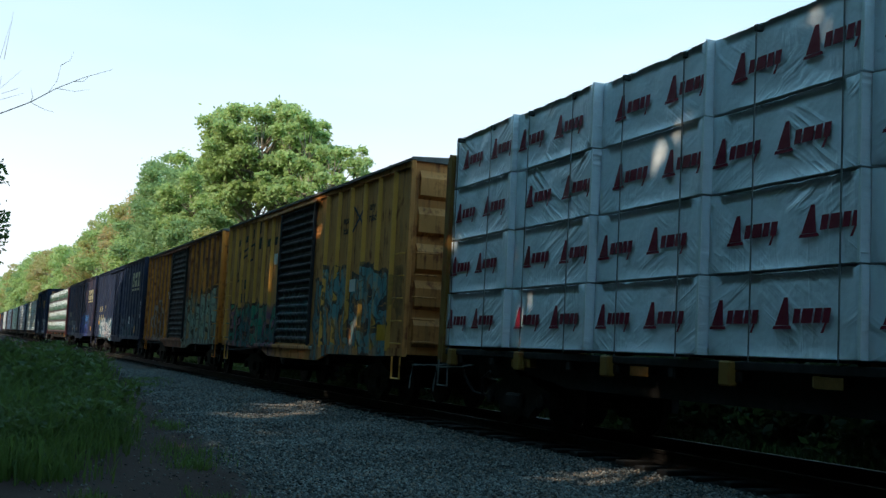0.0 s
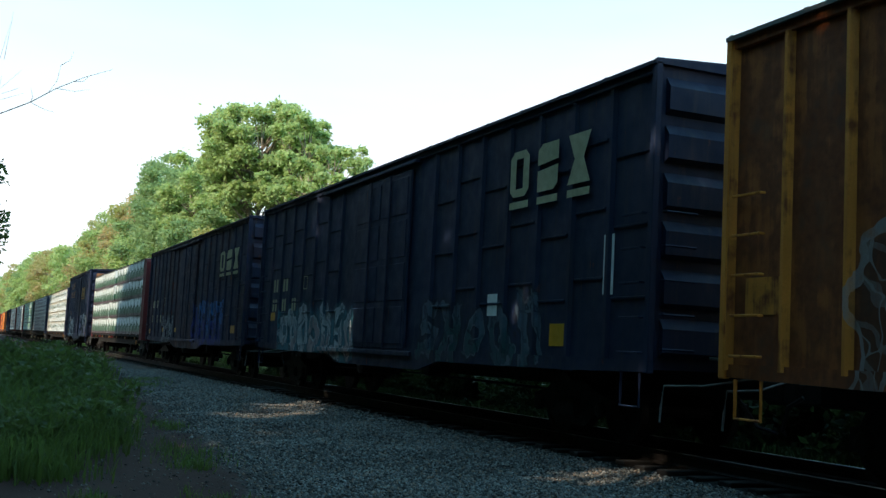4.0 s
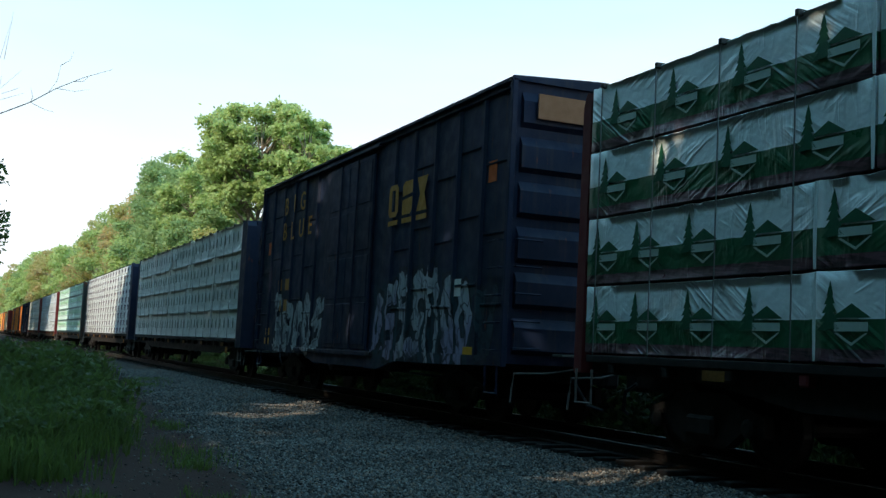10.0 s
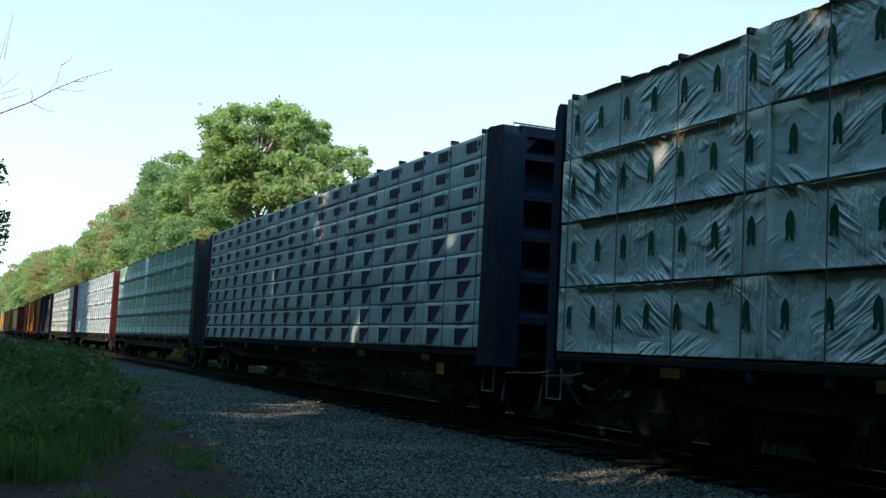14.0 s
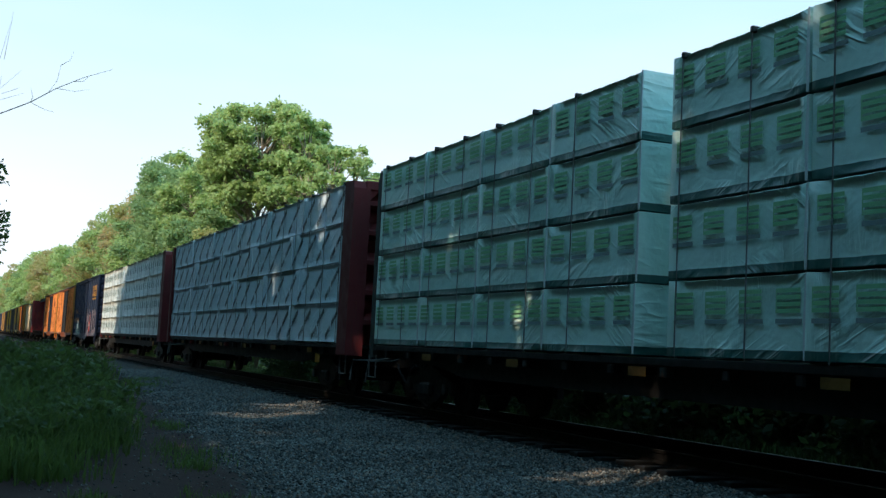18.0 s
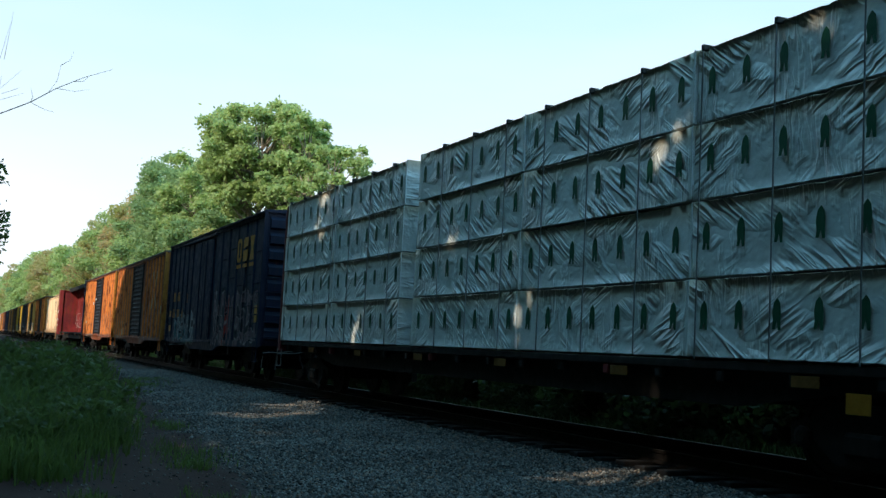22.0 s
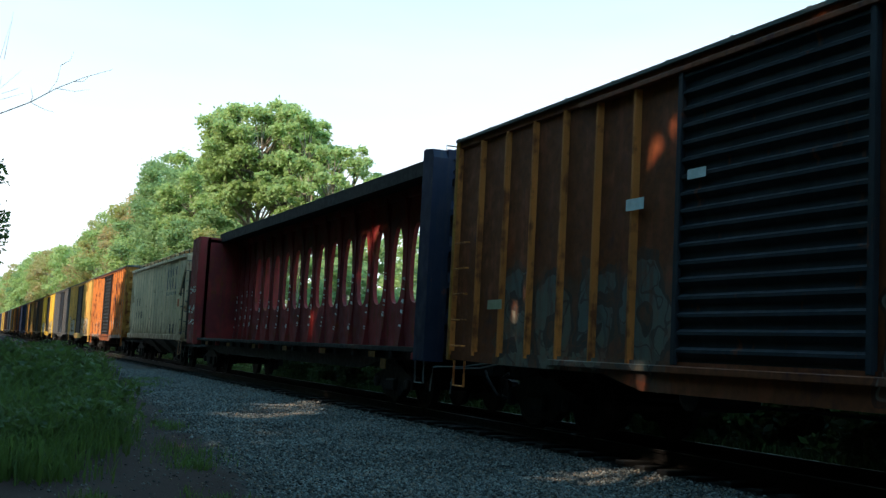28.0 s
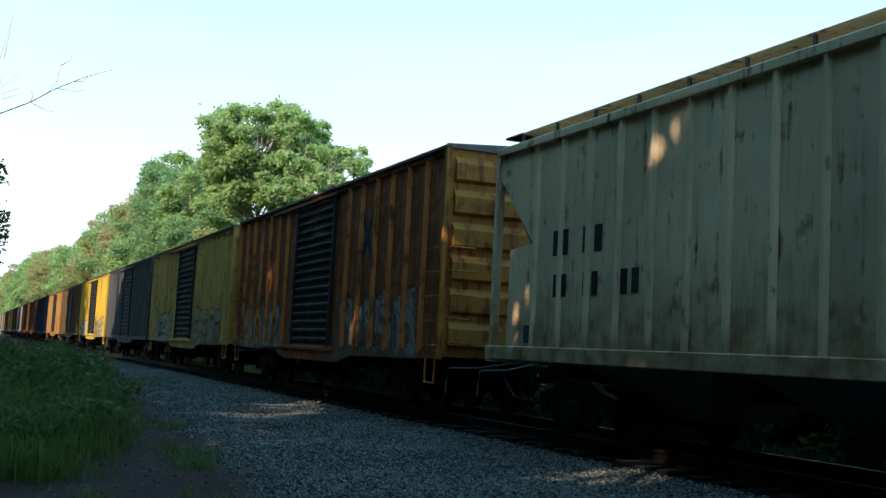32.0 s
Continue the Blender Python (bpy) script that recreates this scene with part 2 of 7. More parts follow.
def paint(name, col, rust=0.25, dirt=0.5, rough=0.62, patch=None, graffiti=(), seed=0.0, band=None):
    """Weathered car paint: faded patches, vertical run-off, rust and, where sprayed, graffiti.
    graffiti: (y0, y1, z0, z1, fill, second fill, outline); patch: a colour of older or newer paint."""
    n = Nodes(name)
    co = n.coords(loc=(seed, seed * 1.7, seed * 0.6))
    big = n.noise(co, 0.55, 5)
    mid = n.noise(co, 3.2, 6)
    fine = n.noise(co, 38.0, 3)
    streak = n.noise(n.coords(scale=(5, 5, 0.45), loc=(seed, 2 * seed, 0)), 1.6, 6, 0.6)
    color = n.mix(n.ramp(big, 0.35, 0.7), col, dark(col, 0.62))
    if patch:
        color = n.mix(n.ramp(n.noise(n.coords(scale=(1, 1, 0.6), loc=(seed + 9, seed, 3)), 0.8, 5), 0.5, 0.58), color, patch)
    color = n.mix(n.ramp(streak, 0.52, 0.75, 0.0, dirt), color, dark((0.075, 0.06, 0.045), 0.8))
    if rust > 0:
        r = n.math("ADD", n.math("MULTIPLY", mid, 0.55), n.math("MULTIPLY", streak, 0.45))
        mask = n.ramp(r, 0.66 - 0.26 * rust, 0.76 - 0.26 * rust)
        rc = n.mix(n.noise(co, 11.0, 5), (0.30, 0.08, 0.022), (0.08, 0.02, 0.012))
        color = n.mix(mask, color, rc)
    else:
        mask = 0.0
    if graffiti:
        sep = n.t.nodes.new("ShaderNodeSeparateXYZ")
        n.t.links.new(n.node("TexCoord", 3), sep.inputs[0])
        gx, gy, gz = sep.outputs
        near = n.math("LESS_THAN", gx, -1.0)
        worn = n.math("MULTIPLY", n.ramp(mid, 0.34, 0.5, 0.45, 1.0), n.ramp(streak, 0.66, 0.5, 0.5, 1.0))
        for i, piece in enumerate(graffiti):
            color = spray(n, color, gy, gz, n.math("MULTIPLY", near, worn), mid, piece, seed + 4.3 * i)
    if band:
        b0, b1, bc = band
        bs = n.t.nodes.new("ShaderNodeSeparateXYZ")
        n.t.links.new(n.node("TexCoord", 3), bs.inputs[0])
        edge = n.math("MULTIPLY_ADD", n.math("SUBTRACT", streak, 0.5), 2.2 * (b1 - b0), bs.outputs[2])
        color = n.mix(n.math("MULTIPLY", n.ramp(edge, b1, b0), n.ramp(mid, 0.3, 0.6, 0.35, 0.85)), color, bc)
    color = n.mix(n.ramp(fine, 0.3, 0.8, 0.0, 0.25), color, dark(col, 0.4))
    n.put(n.bsdf.inputs["Specular IOR Level"], 0.27)
    h = n.math("ADD", n.math("MULTIPLY", mid, 0.6), n.math("MULTIPLY", fine, 0.12))
    n.bump(h, 0.35, 0.012)
    return n.done(color, n.ramp(mid, 0.3, 0.7, rough - 0.12, rough + 0.2))


def plain(name, col, rough=0.6, metal=0.0, vary=0.35, scale=8.0, bump=0.2):
    n = Nodes(name)
    co = n.coords()
    a, b = n.noise(co, scale, 5), n.noise(co, scale * 6, 3)
    c = n.mix(n.ramp(a, 0.3, 0.75, 0.0, vary), col, dark(col, 0.45))
    c = n.mix(n.ramp(b, 0.35, 0.8, 0.0, vary * 0.6), c, dark(col, 1.35))
    n.bump(n.math("ADD", a, n.math("MULTIPLY", b, 0.3)), bump, 0.01)
    n.put(n.bsdf.inputs["Specular IOR Level"], 0.25)
    return n.done(c, n.ramp(a, 0.3, 0.7, max(rough - 0.1, 0.05), min(rough + 0.15, 1)), metal)


def wrap(name, col, low=None, low_z=0.0, hem=None, hem_z=0.0, tan=None, tan_z=9.0, seed=0.0, folds=1.0):
    """Woven plastic lumber wrap: faint weave, long tension folds, a printed band along its foot or head."""
    n = Nodes(name)
    # every pack takes its own part of the pattern
    rnd = n.math("MULTIPLY", n.node("ObjectInfo", 5), 60.0)
    shiftv = n.node("CombineXYZ", 0, X=0.0, Y=rnd, Z=n.math("MULTIPLY", rnd, 0.37))
    base = n.t.nodes.new("ShaderNodeVectorMath")
    n.t.links.new(n.node("TexCoord", 3), base.inputs[0])
    n.t.links.new(shiftv, base.inputs[1])

    def stretch(angle, along, across, off):
        m = n.t.nodes.new("ShaderNodeMapping")
        m.vector_type = "TEXTURE"
        n.t.links.new(base.outputs[0], m.inputs["Vector"])
        m.inputs["Rotation"].default_value = (angle, 0, 0)
        m.inputs["Scale"].default_value = (1.0, along, across)
        m.inputs["Location"].default_value = (0, off, seed)
        return m.outputs[0]
    big, mid = n.noise(base.outputs[0], 1.1, 4), n.noise(base.outputs[0], 5.0, 5)
    area = n.noise(stretch(0.0, 1.3, 0.8, 4.0), 1.0, 2)

    def ridge(v):
        f = n.noise(v, 1.0, 2, 0.45, 0.35)
        return n.math("SUBTRACT", 1.0, n.math("MINIMUM", n.math("MULTIPLY", n.math("ABSOLUTE", n.math("SUBTRACT", f, 0.5)), 7.0), 1.0))
    fold = n.math("MULTIPLY", ridge(stretch(0.62, 1.2, 0.15, 0.0)), n.ramp(area, 0.54, 0.66))
    fold = n.math("ADD", fold, n.math("MULTIPLY", ridge(stretch(-0.5, 1.3, 0.16, 7.0)), n.ramp(area, 0.46, 0.34)))
    fold = n.math("ADD", fold, n.math("MULTIPLY", ridge(stretch(1.45, 0.7, 0.13, 3.0)), n.math("MULTIPLY", n.ramp(big, 0.5, 0.62), 0.6)))
    color = n.mix(n.ramp(big, 0.3, 0.7, 0, 0.4), col, dark(col, 0.82))
    sep = n.t.nodes.new("ShaderNodeSeparateXYZ")
    n.t.links.new(n.node("TexCoord", 3), sep.inputs[0])
    z = n.math("ADD", sep.outputs[2], n.math("MULTIPLY", n.math("SUBTRACT", mid, 0.5), 0.03))
    if tan:
        color = n.mix(n.ramp(z, tan_z - 0.12, tan_z + 0.12, 0, 0.8), color, tan)
    if low:
        color = n.mix(n.math("LESS_THAN", z, low_z), color, low)
    if hem:
        color = n.mix(n.math("LESS_THAN", z, hem_z), color, n.mix(n.ramp(n.noise(stretch(0.1, 0.5, 0.05, 1.0), 1.0, 3), 0.45, 0.55), hem, dark(hem, 0.35)))
    color = n.mix(n.ramp(mid, 0.6, 0.85, 0, 0.14), color, (0.3, 0.29, 0.26))
    h = n.math("ADD", n.math("MULTIPLY", fold, 0.3 * folds), n.math("MULTIPLY", big, 0.9))
    n.bump(n.math("ADD", h, n.math("MULTIPLY", mid, 0.12)), 1.0, 0.06)
    n.put(n.bsdf.inputs["Specular IOR Level"], 0.65)
    return n.done(color, n.ramp(mid, 0.3, 0.7, 0.27, 0.44))


def leaf(name, a, b, back=0.35, yellow=None):
    n = Nodes(name)
    rnd = n.node("NewGeometry", 8)
    oi = n.node("ObjectInfo", 5)
    c = n.mix(rnd, a, b)
    if yellow:
        c = n.mix(n.ramp(n.noise(n.coords(), 0.35, 3), 0.44, 0.62, 0, 0.85), c, yellow)
    c = n.mix(n.math("MULTIPLY", oi, 0.35), c, dark(b, 0.7))
    tr = n.node("BsdfTranslucent", 0, Color=n.mix(0.5, c, (0.34, 0.44, 0.13)))
    mixer = n.t.nodes.new("ShaderNodeMixShader")
    mixer.inputs[0].default_value = back
    n.done(c, 0.55)
    n.put(n.bsdf.inputs["Specular IOR Level"], 0.25)
    n.t.links.new(n.bsdf.outputs[0], mixer.inputs[1])
    n.t.links.new(tr, mixer.inputs[2])
    n.t.links.new(mixer.outputs[0], n.t.nodes["Material Output"].inputs["Surface"])
    return n.m


def bark(name, col):
    n = Nodes(name)
    a = n.noise(n.coords(scale=(6, 6, 1.2)), 2.5, 6, 0.6, 0.6)
    c = n.mix(n.ramp(a, 0.35, 0.65), dark(col, 0.4), col)
    n.bump(a, 0.8, 0.03)
    return n.done(c, 0.9)


def ground_material():
    """Grey crushed stone beside the track, brown dirt away from it, grass beyond."""
    n = Nodes("ground_cover")
    co = n.coords()
    sep = n.t.nodes.new("ShaderNodeSeparateXYZ")
    n.t.links.new(co, sep.inputs[0])
    x, y, _ = sep.outputs
    big, mid, fine = n.noise(co, 0.5, 5), n.noise(co, 2.4, 5), n.noise(co, 30.0, 4)
    stones = n.t.nodes.new("ShaderNodeTexVoronoi")
    stones.inputs["Scale"].default_value = 14.0
    n.t.links.new(co, stones.inputs["Vector"])
    pick = n.t.nodes.new("ShaderNodeSeparateColor")
    n.t.links.new(stones.outputs["Color"], pick.inputs[0])
    stone = n.mix(pick.outputs[0], (0.025, 0.027, 0.027), (0.12, 0.122, 0.115))
    stone = n.mix(n.ramp(pick.outputs[1], 0.8, 0.95, 0, 0.7), stone, (0.22, 0.15, 0.1))
    stone = n.mix(n.ramp(stones.outputs["Distance"], 0.25, 0.6), stone, (0.035, 0.035, 0.035))
    stone = n.mix(n.ramp(big, 0.45, 0.7, 0, 0.5), stone, (0.09, 0.084, 0.078))
    dirt = n.mix(mid, (0.05, 0.025, 0.021), (0.02, 0.0105, 0.009))
    dirt = n.mix(n.ramp(fine, 0.5, 0.75, 0, 0.5), dirt, (0.06, 0.042, 0.035))
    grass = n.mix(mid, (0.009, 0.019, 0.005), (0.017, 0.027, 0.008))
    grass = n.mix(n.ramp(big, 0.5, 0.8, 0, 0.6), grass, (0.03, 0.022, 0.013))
    # the stone's edge draws in towards the rails farther up the line
    lim = n.math("ADD", n.math("MULTIPLY_ADD", y, 0.079, 2.15), n.math("MULTIPLY", n.math("SUBTRACT", mid, 0.5), 2.2))
    lim = n.math("MINIMUM", lim, 7.2)
    on_stone = n.math("MULTIPLY", n.ramp(n.math("SUBTRACT", x, lim), -0.35, 0.35), n.ramp(x, 11.6, 11.2))
    color = n.mix(on_stone, dirt, stone)
    # oily track bed, blackened further to paint in the shade under the train
    oil_and_shade = n.math("MULTIPLY", n.ramp(n.math("ADD", x, n.math("MULTIPLY", mid, 0.5)), 7.85, 8.2), n.ramp(x, 10.7, 10.4))
    color = n.mix(n.math("MULTIPLY", oil_and_shade, 0.9), color, (0.008, 0.007, 0.0065))
    far = n.ramp(n.math("ADD", x, n.math("MULTIPLY", mid, 1.2)), 11.6, 12.4)
    left = n.ramp(n.math("ADD", x, n.math("MULTIPLY", big, 4.0)), 1.8, -0.6)
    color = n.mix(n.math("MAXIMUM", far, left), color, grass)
    h = n.math("ADD", n.math("MULTIPLY", n.math("MULTIPLY", stones.outputs["Distance"], on_stone), -1.0), n.math("MULTIPLY", fine, 0.35))
    n.bump(h, 0.9, 0.04)
    n.put(n.bsdf.inputs["Specular IOR Level"], 0.12)
    return n.done(color, 0.95)


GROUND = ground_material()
STONE = None


def stone_material():
    n = Nodes("crushed_stone")
    rnd = n.node("NewGeometry", 8)
    c = n.mix(n.math("POWER", rnd, 1.7), (0.014, 0.016, 0.016), (0.22, 0.22, 0.207))
    c = n.mix(n.ramp(n.math("FRACT", n.math("MULTIPLY", rnd, 7.3)), 0.82, 0.9, 0, 0.8), c, (0.22, 0.145, 0.1))
    a = n.noise(n.coords(), 40, 4)
    c = n.mix(n.ramp(a, 0.4, 0.8, 0, 0.5), c, (0.1, 0.1, 0.1))
    n.bump(a, 0.5, 0.01)
    n.put(n.bsdf.inputs["Specular IOR Level"], 0.25)
    return n.done(c, 0.85)


STONE = stone_material()
STEEL = plain("rail_steel", (0.013, 0.01, 0.009), 0.7, 0.0)
RAILTOP = plain("polished_rail_head", (0.3, 0.29, 0.29), 0.5, 1.0, 0.3)
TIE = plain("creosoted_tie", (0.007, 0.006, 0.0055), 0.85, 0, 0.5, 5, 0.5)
IRON = plain("grimy_cast_iron", (0.016, 0.014, 0.013), 0.7, 0.2, 0.5)
WHEEL = plain("worn_wheel_steel", (0.022, 0.018, 0.016), 0.6, 0.3, 0.4)
BLACKED = plain("black_painted_steel", (0.022, 0.022, 0.024), 0.5, 0, 0.4)
WHITE = plain("white_stencil_paint", (0.72, 0.72, 0.68), 0.6, 0, 0.4)
YELLOW = plain("yellow_reflector", (0.60, 0.28, 0.02), 0.4, 0, 0.3)
CREAM = plain("cream_stencil_paint", (0.40, 0.36, 0.22), 0.6, 0, 0.5)
GOLD = plain("gold_stencil_paint", (0.42, 0.19, 0.03), 0.6, 0, 0.5)
NAVY = plain("navy_stencil_paint", (0.02, 0.035, 0.07), 0.6, 0, 0.4)
BLACK = plain("black_stencil_paint", (0.018, 0.018, 0.02), 0.6, 0, 0.4)
RED = plain("orange_red_placard", (0.6, 0.11, 0.02), 0.6, 0, 0.4)
GALV = plain("dull_galvanised_steel", (0.12, 0.12, 0.115), 0.6, 0.2, 0.4)
STRAP = plain("grey_tie_down_cable", (0.13, 0.14, 0.14), 0.5, 0, 0.3)
PAD = plain("black_rubber_pad", (0.03, 0.034, 0.034), 0.6, 0, 0.3)
WOOD = plain("sawn_spruce", (0.45, 0.33, 0.19), 0.75, 0, 0.4, 14)
LEAF_A = leaf("broadleaf_green", (0.33, 0.46, 0.18), (0.58, 0.7, 0.32), 0.6)
LEAF_B = leaf("broadleaf_dark", (0.18, 0.3, 0.15), (0.35, 0.49, 0.23), 0.55)
LEAF_Y = leaf("broadleaf_yellowing", (0.36, 0.39, 0.13), (0.53, 0.53, 0.22), 0.6, (0.62, 0.41, 0.26))
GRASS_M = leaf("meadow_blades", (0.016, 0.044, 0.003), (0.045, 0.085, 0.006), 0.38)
SHADE = leaf("shade_tree_green", (0.035, 0.07, 0.02), (0.065, 0.105, 0.028), 0.25)
AMBER = plain("grimy_amber_reflector", (0.36, 0.15, 0.01), 0.6, 0, 0.6, 5)
DULLED = plain("dirty_yellow_reflector", (0.15, 0.065, 0.01), 0.7, 0, 0.9, 5)
# near-black that puts the shade under loads and flanges into the colour
SHADE_BLACK = plain("shade_blackened_steel", (0.014, 0.012, 0.011), 0.75, 0, 0.5)
# bramble and verge greens darkened to carry the shade beyond the train
BRAMBLE = leaf("shade_darkened_bramble", (0.004, 0.012, 0.003), (0.009, 0.024, 0.004), 0.25)
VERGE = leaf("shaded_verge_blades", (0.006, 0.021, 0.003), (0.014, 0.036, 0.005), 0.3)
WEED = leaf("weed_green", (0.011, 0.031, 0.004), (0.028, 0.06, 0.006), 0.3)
BARK = bark("grey_bark", (0.42, 0.35, 0.27))
TWIG = bark("dry_twig", (0.34, 0.3, 0.28))
# ---- ground, track ----
def ground_height(x, y):
    z = np.interp(x, [-40, -8, -1, 3.0, 7.2, 8.1, 10.5, 11.6, 13.5, 40], [0.6, -0.1, -0.38, -0.42, -0.30, -0.21, -0.21, -0.55, -0.75, -0.6])
    w = np.clip((7.8 - x) / 2, 0, 1) + np.clip((x - 11.5) / 2, 0, 1)
    return z + w * (0.05 * np.sin(x * 1.3 + 0.4 * y) * np.cos(y * 0.9) + 0.03 * np.sin(2.7 * x - 1.9 * y))


def build_ground():
    xs = np.concatenate([[-3000, -800, -200, -80, -40, -25], np.arange(-16, 16.1, 0.25), [18, 21, 25, 30, 40, 60, 120, 300, 900, 3000]])
    ys = np.concatenate([[-2500, -600, -150, -60, -30], np.arange(-16, 45, 0.25), np.arange(45, 130, 2), [140, 160, 190, 230, 300, 420, 700, 1500, 4500]])
    gx, gy = np.meshgrid(xs, ys, indexing="ij")
    gz = ground_height(gx, gy)
    nx, ny = len(xs), len(ys)
    v = np.stack([gx, gy, gz], -1).reshape(-1, 3)
    i = np.arange((nx - 1) * (ny - 1))
    a = (i // (ny - 1)) * ny + i % (ny - 1)
    f = np.stack([a, a + ny, a + ny + 1, a + 1], -1)
    me = bpy.data.meshes.new("ground")
    me.from_pydata(v.tolist(), [], f.tolist())
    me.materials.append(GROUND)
    g = smooth(new("ground", me))
    tagged(g, "grey gravel verge with brown dirt and grass beside the track", "ground", kind="structure")


build_ground()


def build_track():
    track = thing("railway_track", "single track of rusty rails on dark wooden ties", "railway track", kind="structure", m=pose(TRACK_X, 0, 0))
    prof = [(-0.075, -0.17), (0.075, -0.17), (0.075, -0.155), (0.012, -0.135), (0.012, -0.045), (0.036, -0.035), (0.036, -0.006), (0.028, 0.0),
            (-0.028, 0.0), (-0.036, -0.006), (-0.036, -0.035), (-0.012, -0.045), (-0.012, -0.135), (-0.075, -0.155)]
    for s in (-1, 1):
        cx = s * 0.755
        rail = part("rail", Builder().prism([(cx + p, q) for p, q in prof], "y", -120, 900), STEEL, track, fix=True)
        part("rail_head", Builder().box(cx - 0.026, cx + 0.026, -120, 900, 0.0005, 0.004), RAILTOP, rail, "polished running surface")
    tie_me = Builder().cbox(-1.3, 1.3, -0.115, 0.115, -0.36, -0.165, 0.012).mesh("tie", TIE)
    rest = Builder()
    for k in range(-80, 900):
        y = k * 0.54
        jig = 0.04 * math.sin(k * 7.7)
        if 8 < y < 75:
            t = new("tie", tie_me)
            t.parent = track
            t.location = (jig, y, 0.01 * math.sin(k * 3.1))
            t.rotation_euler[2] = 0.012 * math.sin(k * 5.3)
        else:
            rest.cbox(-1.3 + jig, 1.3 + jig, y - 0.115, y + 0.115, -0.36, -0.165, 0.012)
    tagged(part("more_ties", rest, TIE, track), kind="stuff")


build_track()


def cloud_mesh(name, v, f, material):
    me = bpy.data.meshes.new(name)
    me.vertices.add(len(v))
    me.vertices.foreach_set("co", np.asarray(v, dtype=np.float32).ravel())
    me.loops.add(f.size)
    me.loops.foreach_set("vertex_index", f.astype(np.int32).ravel())
    me.polygons.add(len(f))
    me.polygons.foreach_set("loop_start", np.arange(0, f.size, 3, dtype=np.int32))
    me.update(calc_edges=True)
    me.materials.append(material)
    return me


def scatter_mesh(name, centres, sizes, material, flat=0.7, seed=1):
    """Many small angular stones in one mesh."""
    rng = np.random.default_rng(seed)
    base = np.array([(1, 0, 0), (-1, 0, 0), (0, 1, 0), (0, -1, 0), (0, 0, 1), (0, 0, -1)], float)
    tris = np.array([(0, 2, 4), (2, 1, 4), (1, 3, 4), (3, 0, 4), (2, 0, 5), (1, 2, 5), (3, 1, 5), (0, 3, 5)])
    n = len(centres)
    v = base[None] * rng.uniform(0.6, 1.3, (n, 6, 1)) + rng.normal(0, 0.18, (n, 6, 3))
    ang = rng.uniform(0, 2 * np.pi, n)
    c, s = np.cos(ang)[:, None], np.sin(ang)[:, None]
    x, y = v[..., 0] * c - v[..., 1] * s, v[..., 0] * s + v[..., 1] * c
    v = np.stack([x, y, v[..., 2] * flat], -1) * sizes[:, None, None] + centres[:, None, :]
    f = tris[None] + (np.arange(n) * 6)[:, None, None]
    return new(name, cloud_mesh(name, v.reshape(-1, 3), f.reshape(-1, 3), material))


def build_stones():
    rng = np.random.default_rng(5)
    n = 80000
    y = 8.5 + 40 * rng.random(n) ** 1.9
    lim = 2.3 + 0.079 * y + rng.normal(0, 0.22, n)
    x = lim + (7.9 - lim) * rng.random(n) + rng.normal(0, 0.15, n)
    keep = x < 7.98
    x, y = x[keep], y[keep]
    s = rng.uniform(0.009, 0.025, len(x)) * (1 + 0.014 * y)
    ob = scatter_mesh("ballast_stones", np.stack([x, y, ground_height(x, y) + 0.006], -1), s, STONE)
    tagged(ob, "loose grey crushed stone along the track", "ballast", kind="stuff")
    m = 1500
    y = 9 + 16 * rng.random(m)
    x = rng.uniform(0.2, 1.0, m) * (2.3 + 0.079 * y)
    ob = scatter_mesh("loose_stones", np.stack([x, y, ground_height(x, y) + 0.006], -1), rng.uniform(0.008, 0.024, m), STONE, seed=3)
    tagged(ob, "scattered stones on the brown dirt", "stones", kind="stuff")


build_stones()


def blades(name, xy, height, width, material, label, category, seed=2, lean=0.35, base_z=None):
    """Grass as bent, tapering blades, three faces each."""
    rng = np.random.default_rng(seed)
    n = len(xy)
    h = height * rng.uniform(0.55, 1.25, n)
    a = rng.uniform(0, 2 * np.pi, n)
    d = np.stack([np.cos(a), np.sin(a)], -1)
    side = np.stack([-d[:, 1], d[:, 0]], -1) * (width * rng.uniform(0.6, 1.3, n))[:, None]
    ln = (lean * rng.uniform(0.2, 1.3, n) * h)[:, None]
    z0 = ground_height(xy[:, 0], xy[:, 1]) - 0.03 if base_z is None else base_z
    rows = []
    for k, w in ((0, 1.0), (0.45, 0.85), (0.8, 0.5)):
        mid = xy + d * ln * k ** 2
        for sgn in (-1, 1):
            rows.append(np.concatenate([mid + sgn * side * w, (z0 + h * k)[:, None]], 1))
    rows.append(np.concatenate([xy + d * ln * 1.25, (z0 + h * 0.98)[:, None]], 1))
    v = np.stack(rows, 1)
    i = (np.arange(n) * 7)[:, None]
    quads = np.concatenate([i + np.array([[0, 1, 3, 2]]), i + np.array([[2, 3, 5, 4]])])
    tri = i + np.array([[4, 5, 6]])
    me = bpy.data.meshes.new(name)
    me.from_pydata(v.reshape(-1, 3).tolist(), [], quads.tolist() + tri.tolist())
    me.materials.append(material)
    ob = new(name, me)
    return tagged(ob, label, category, kind="stuff")


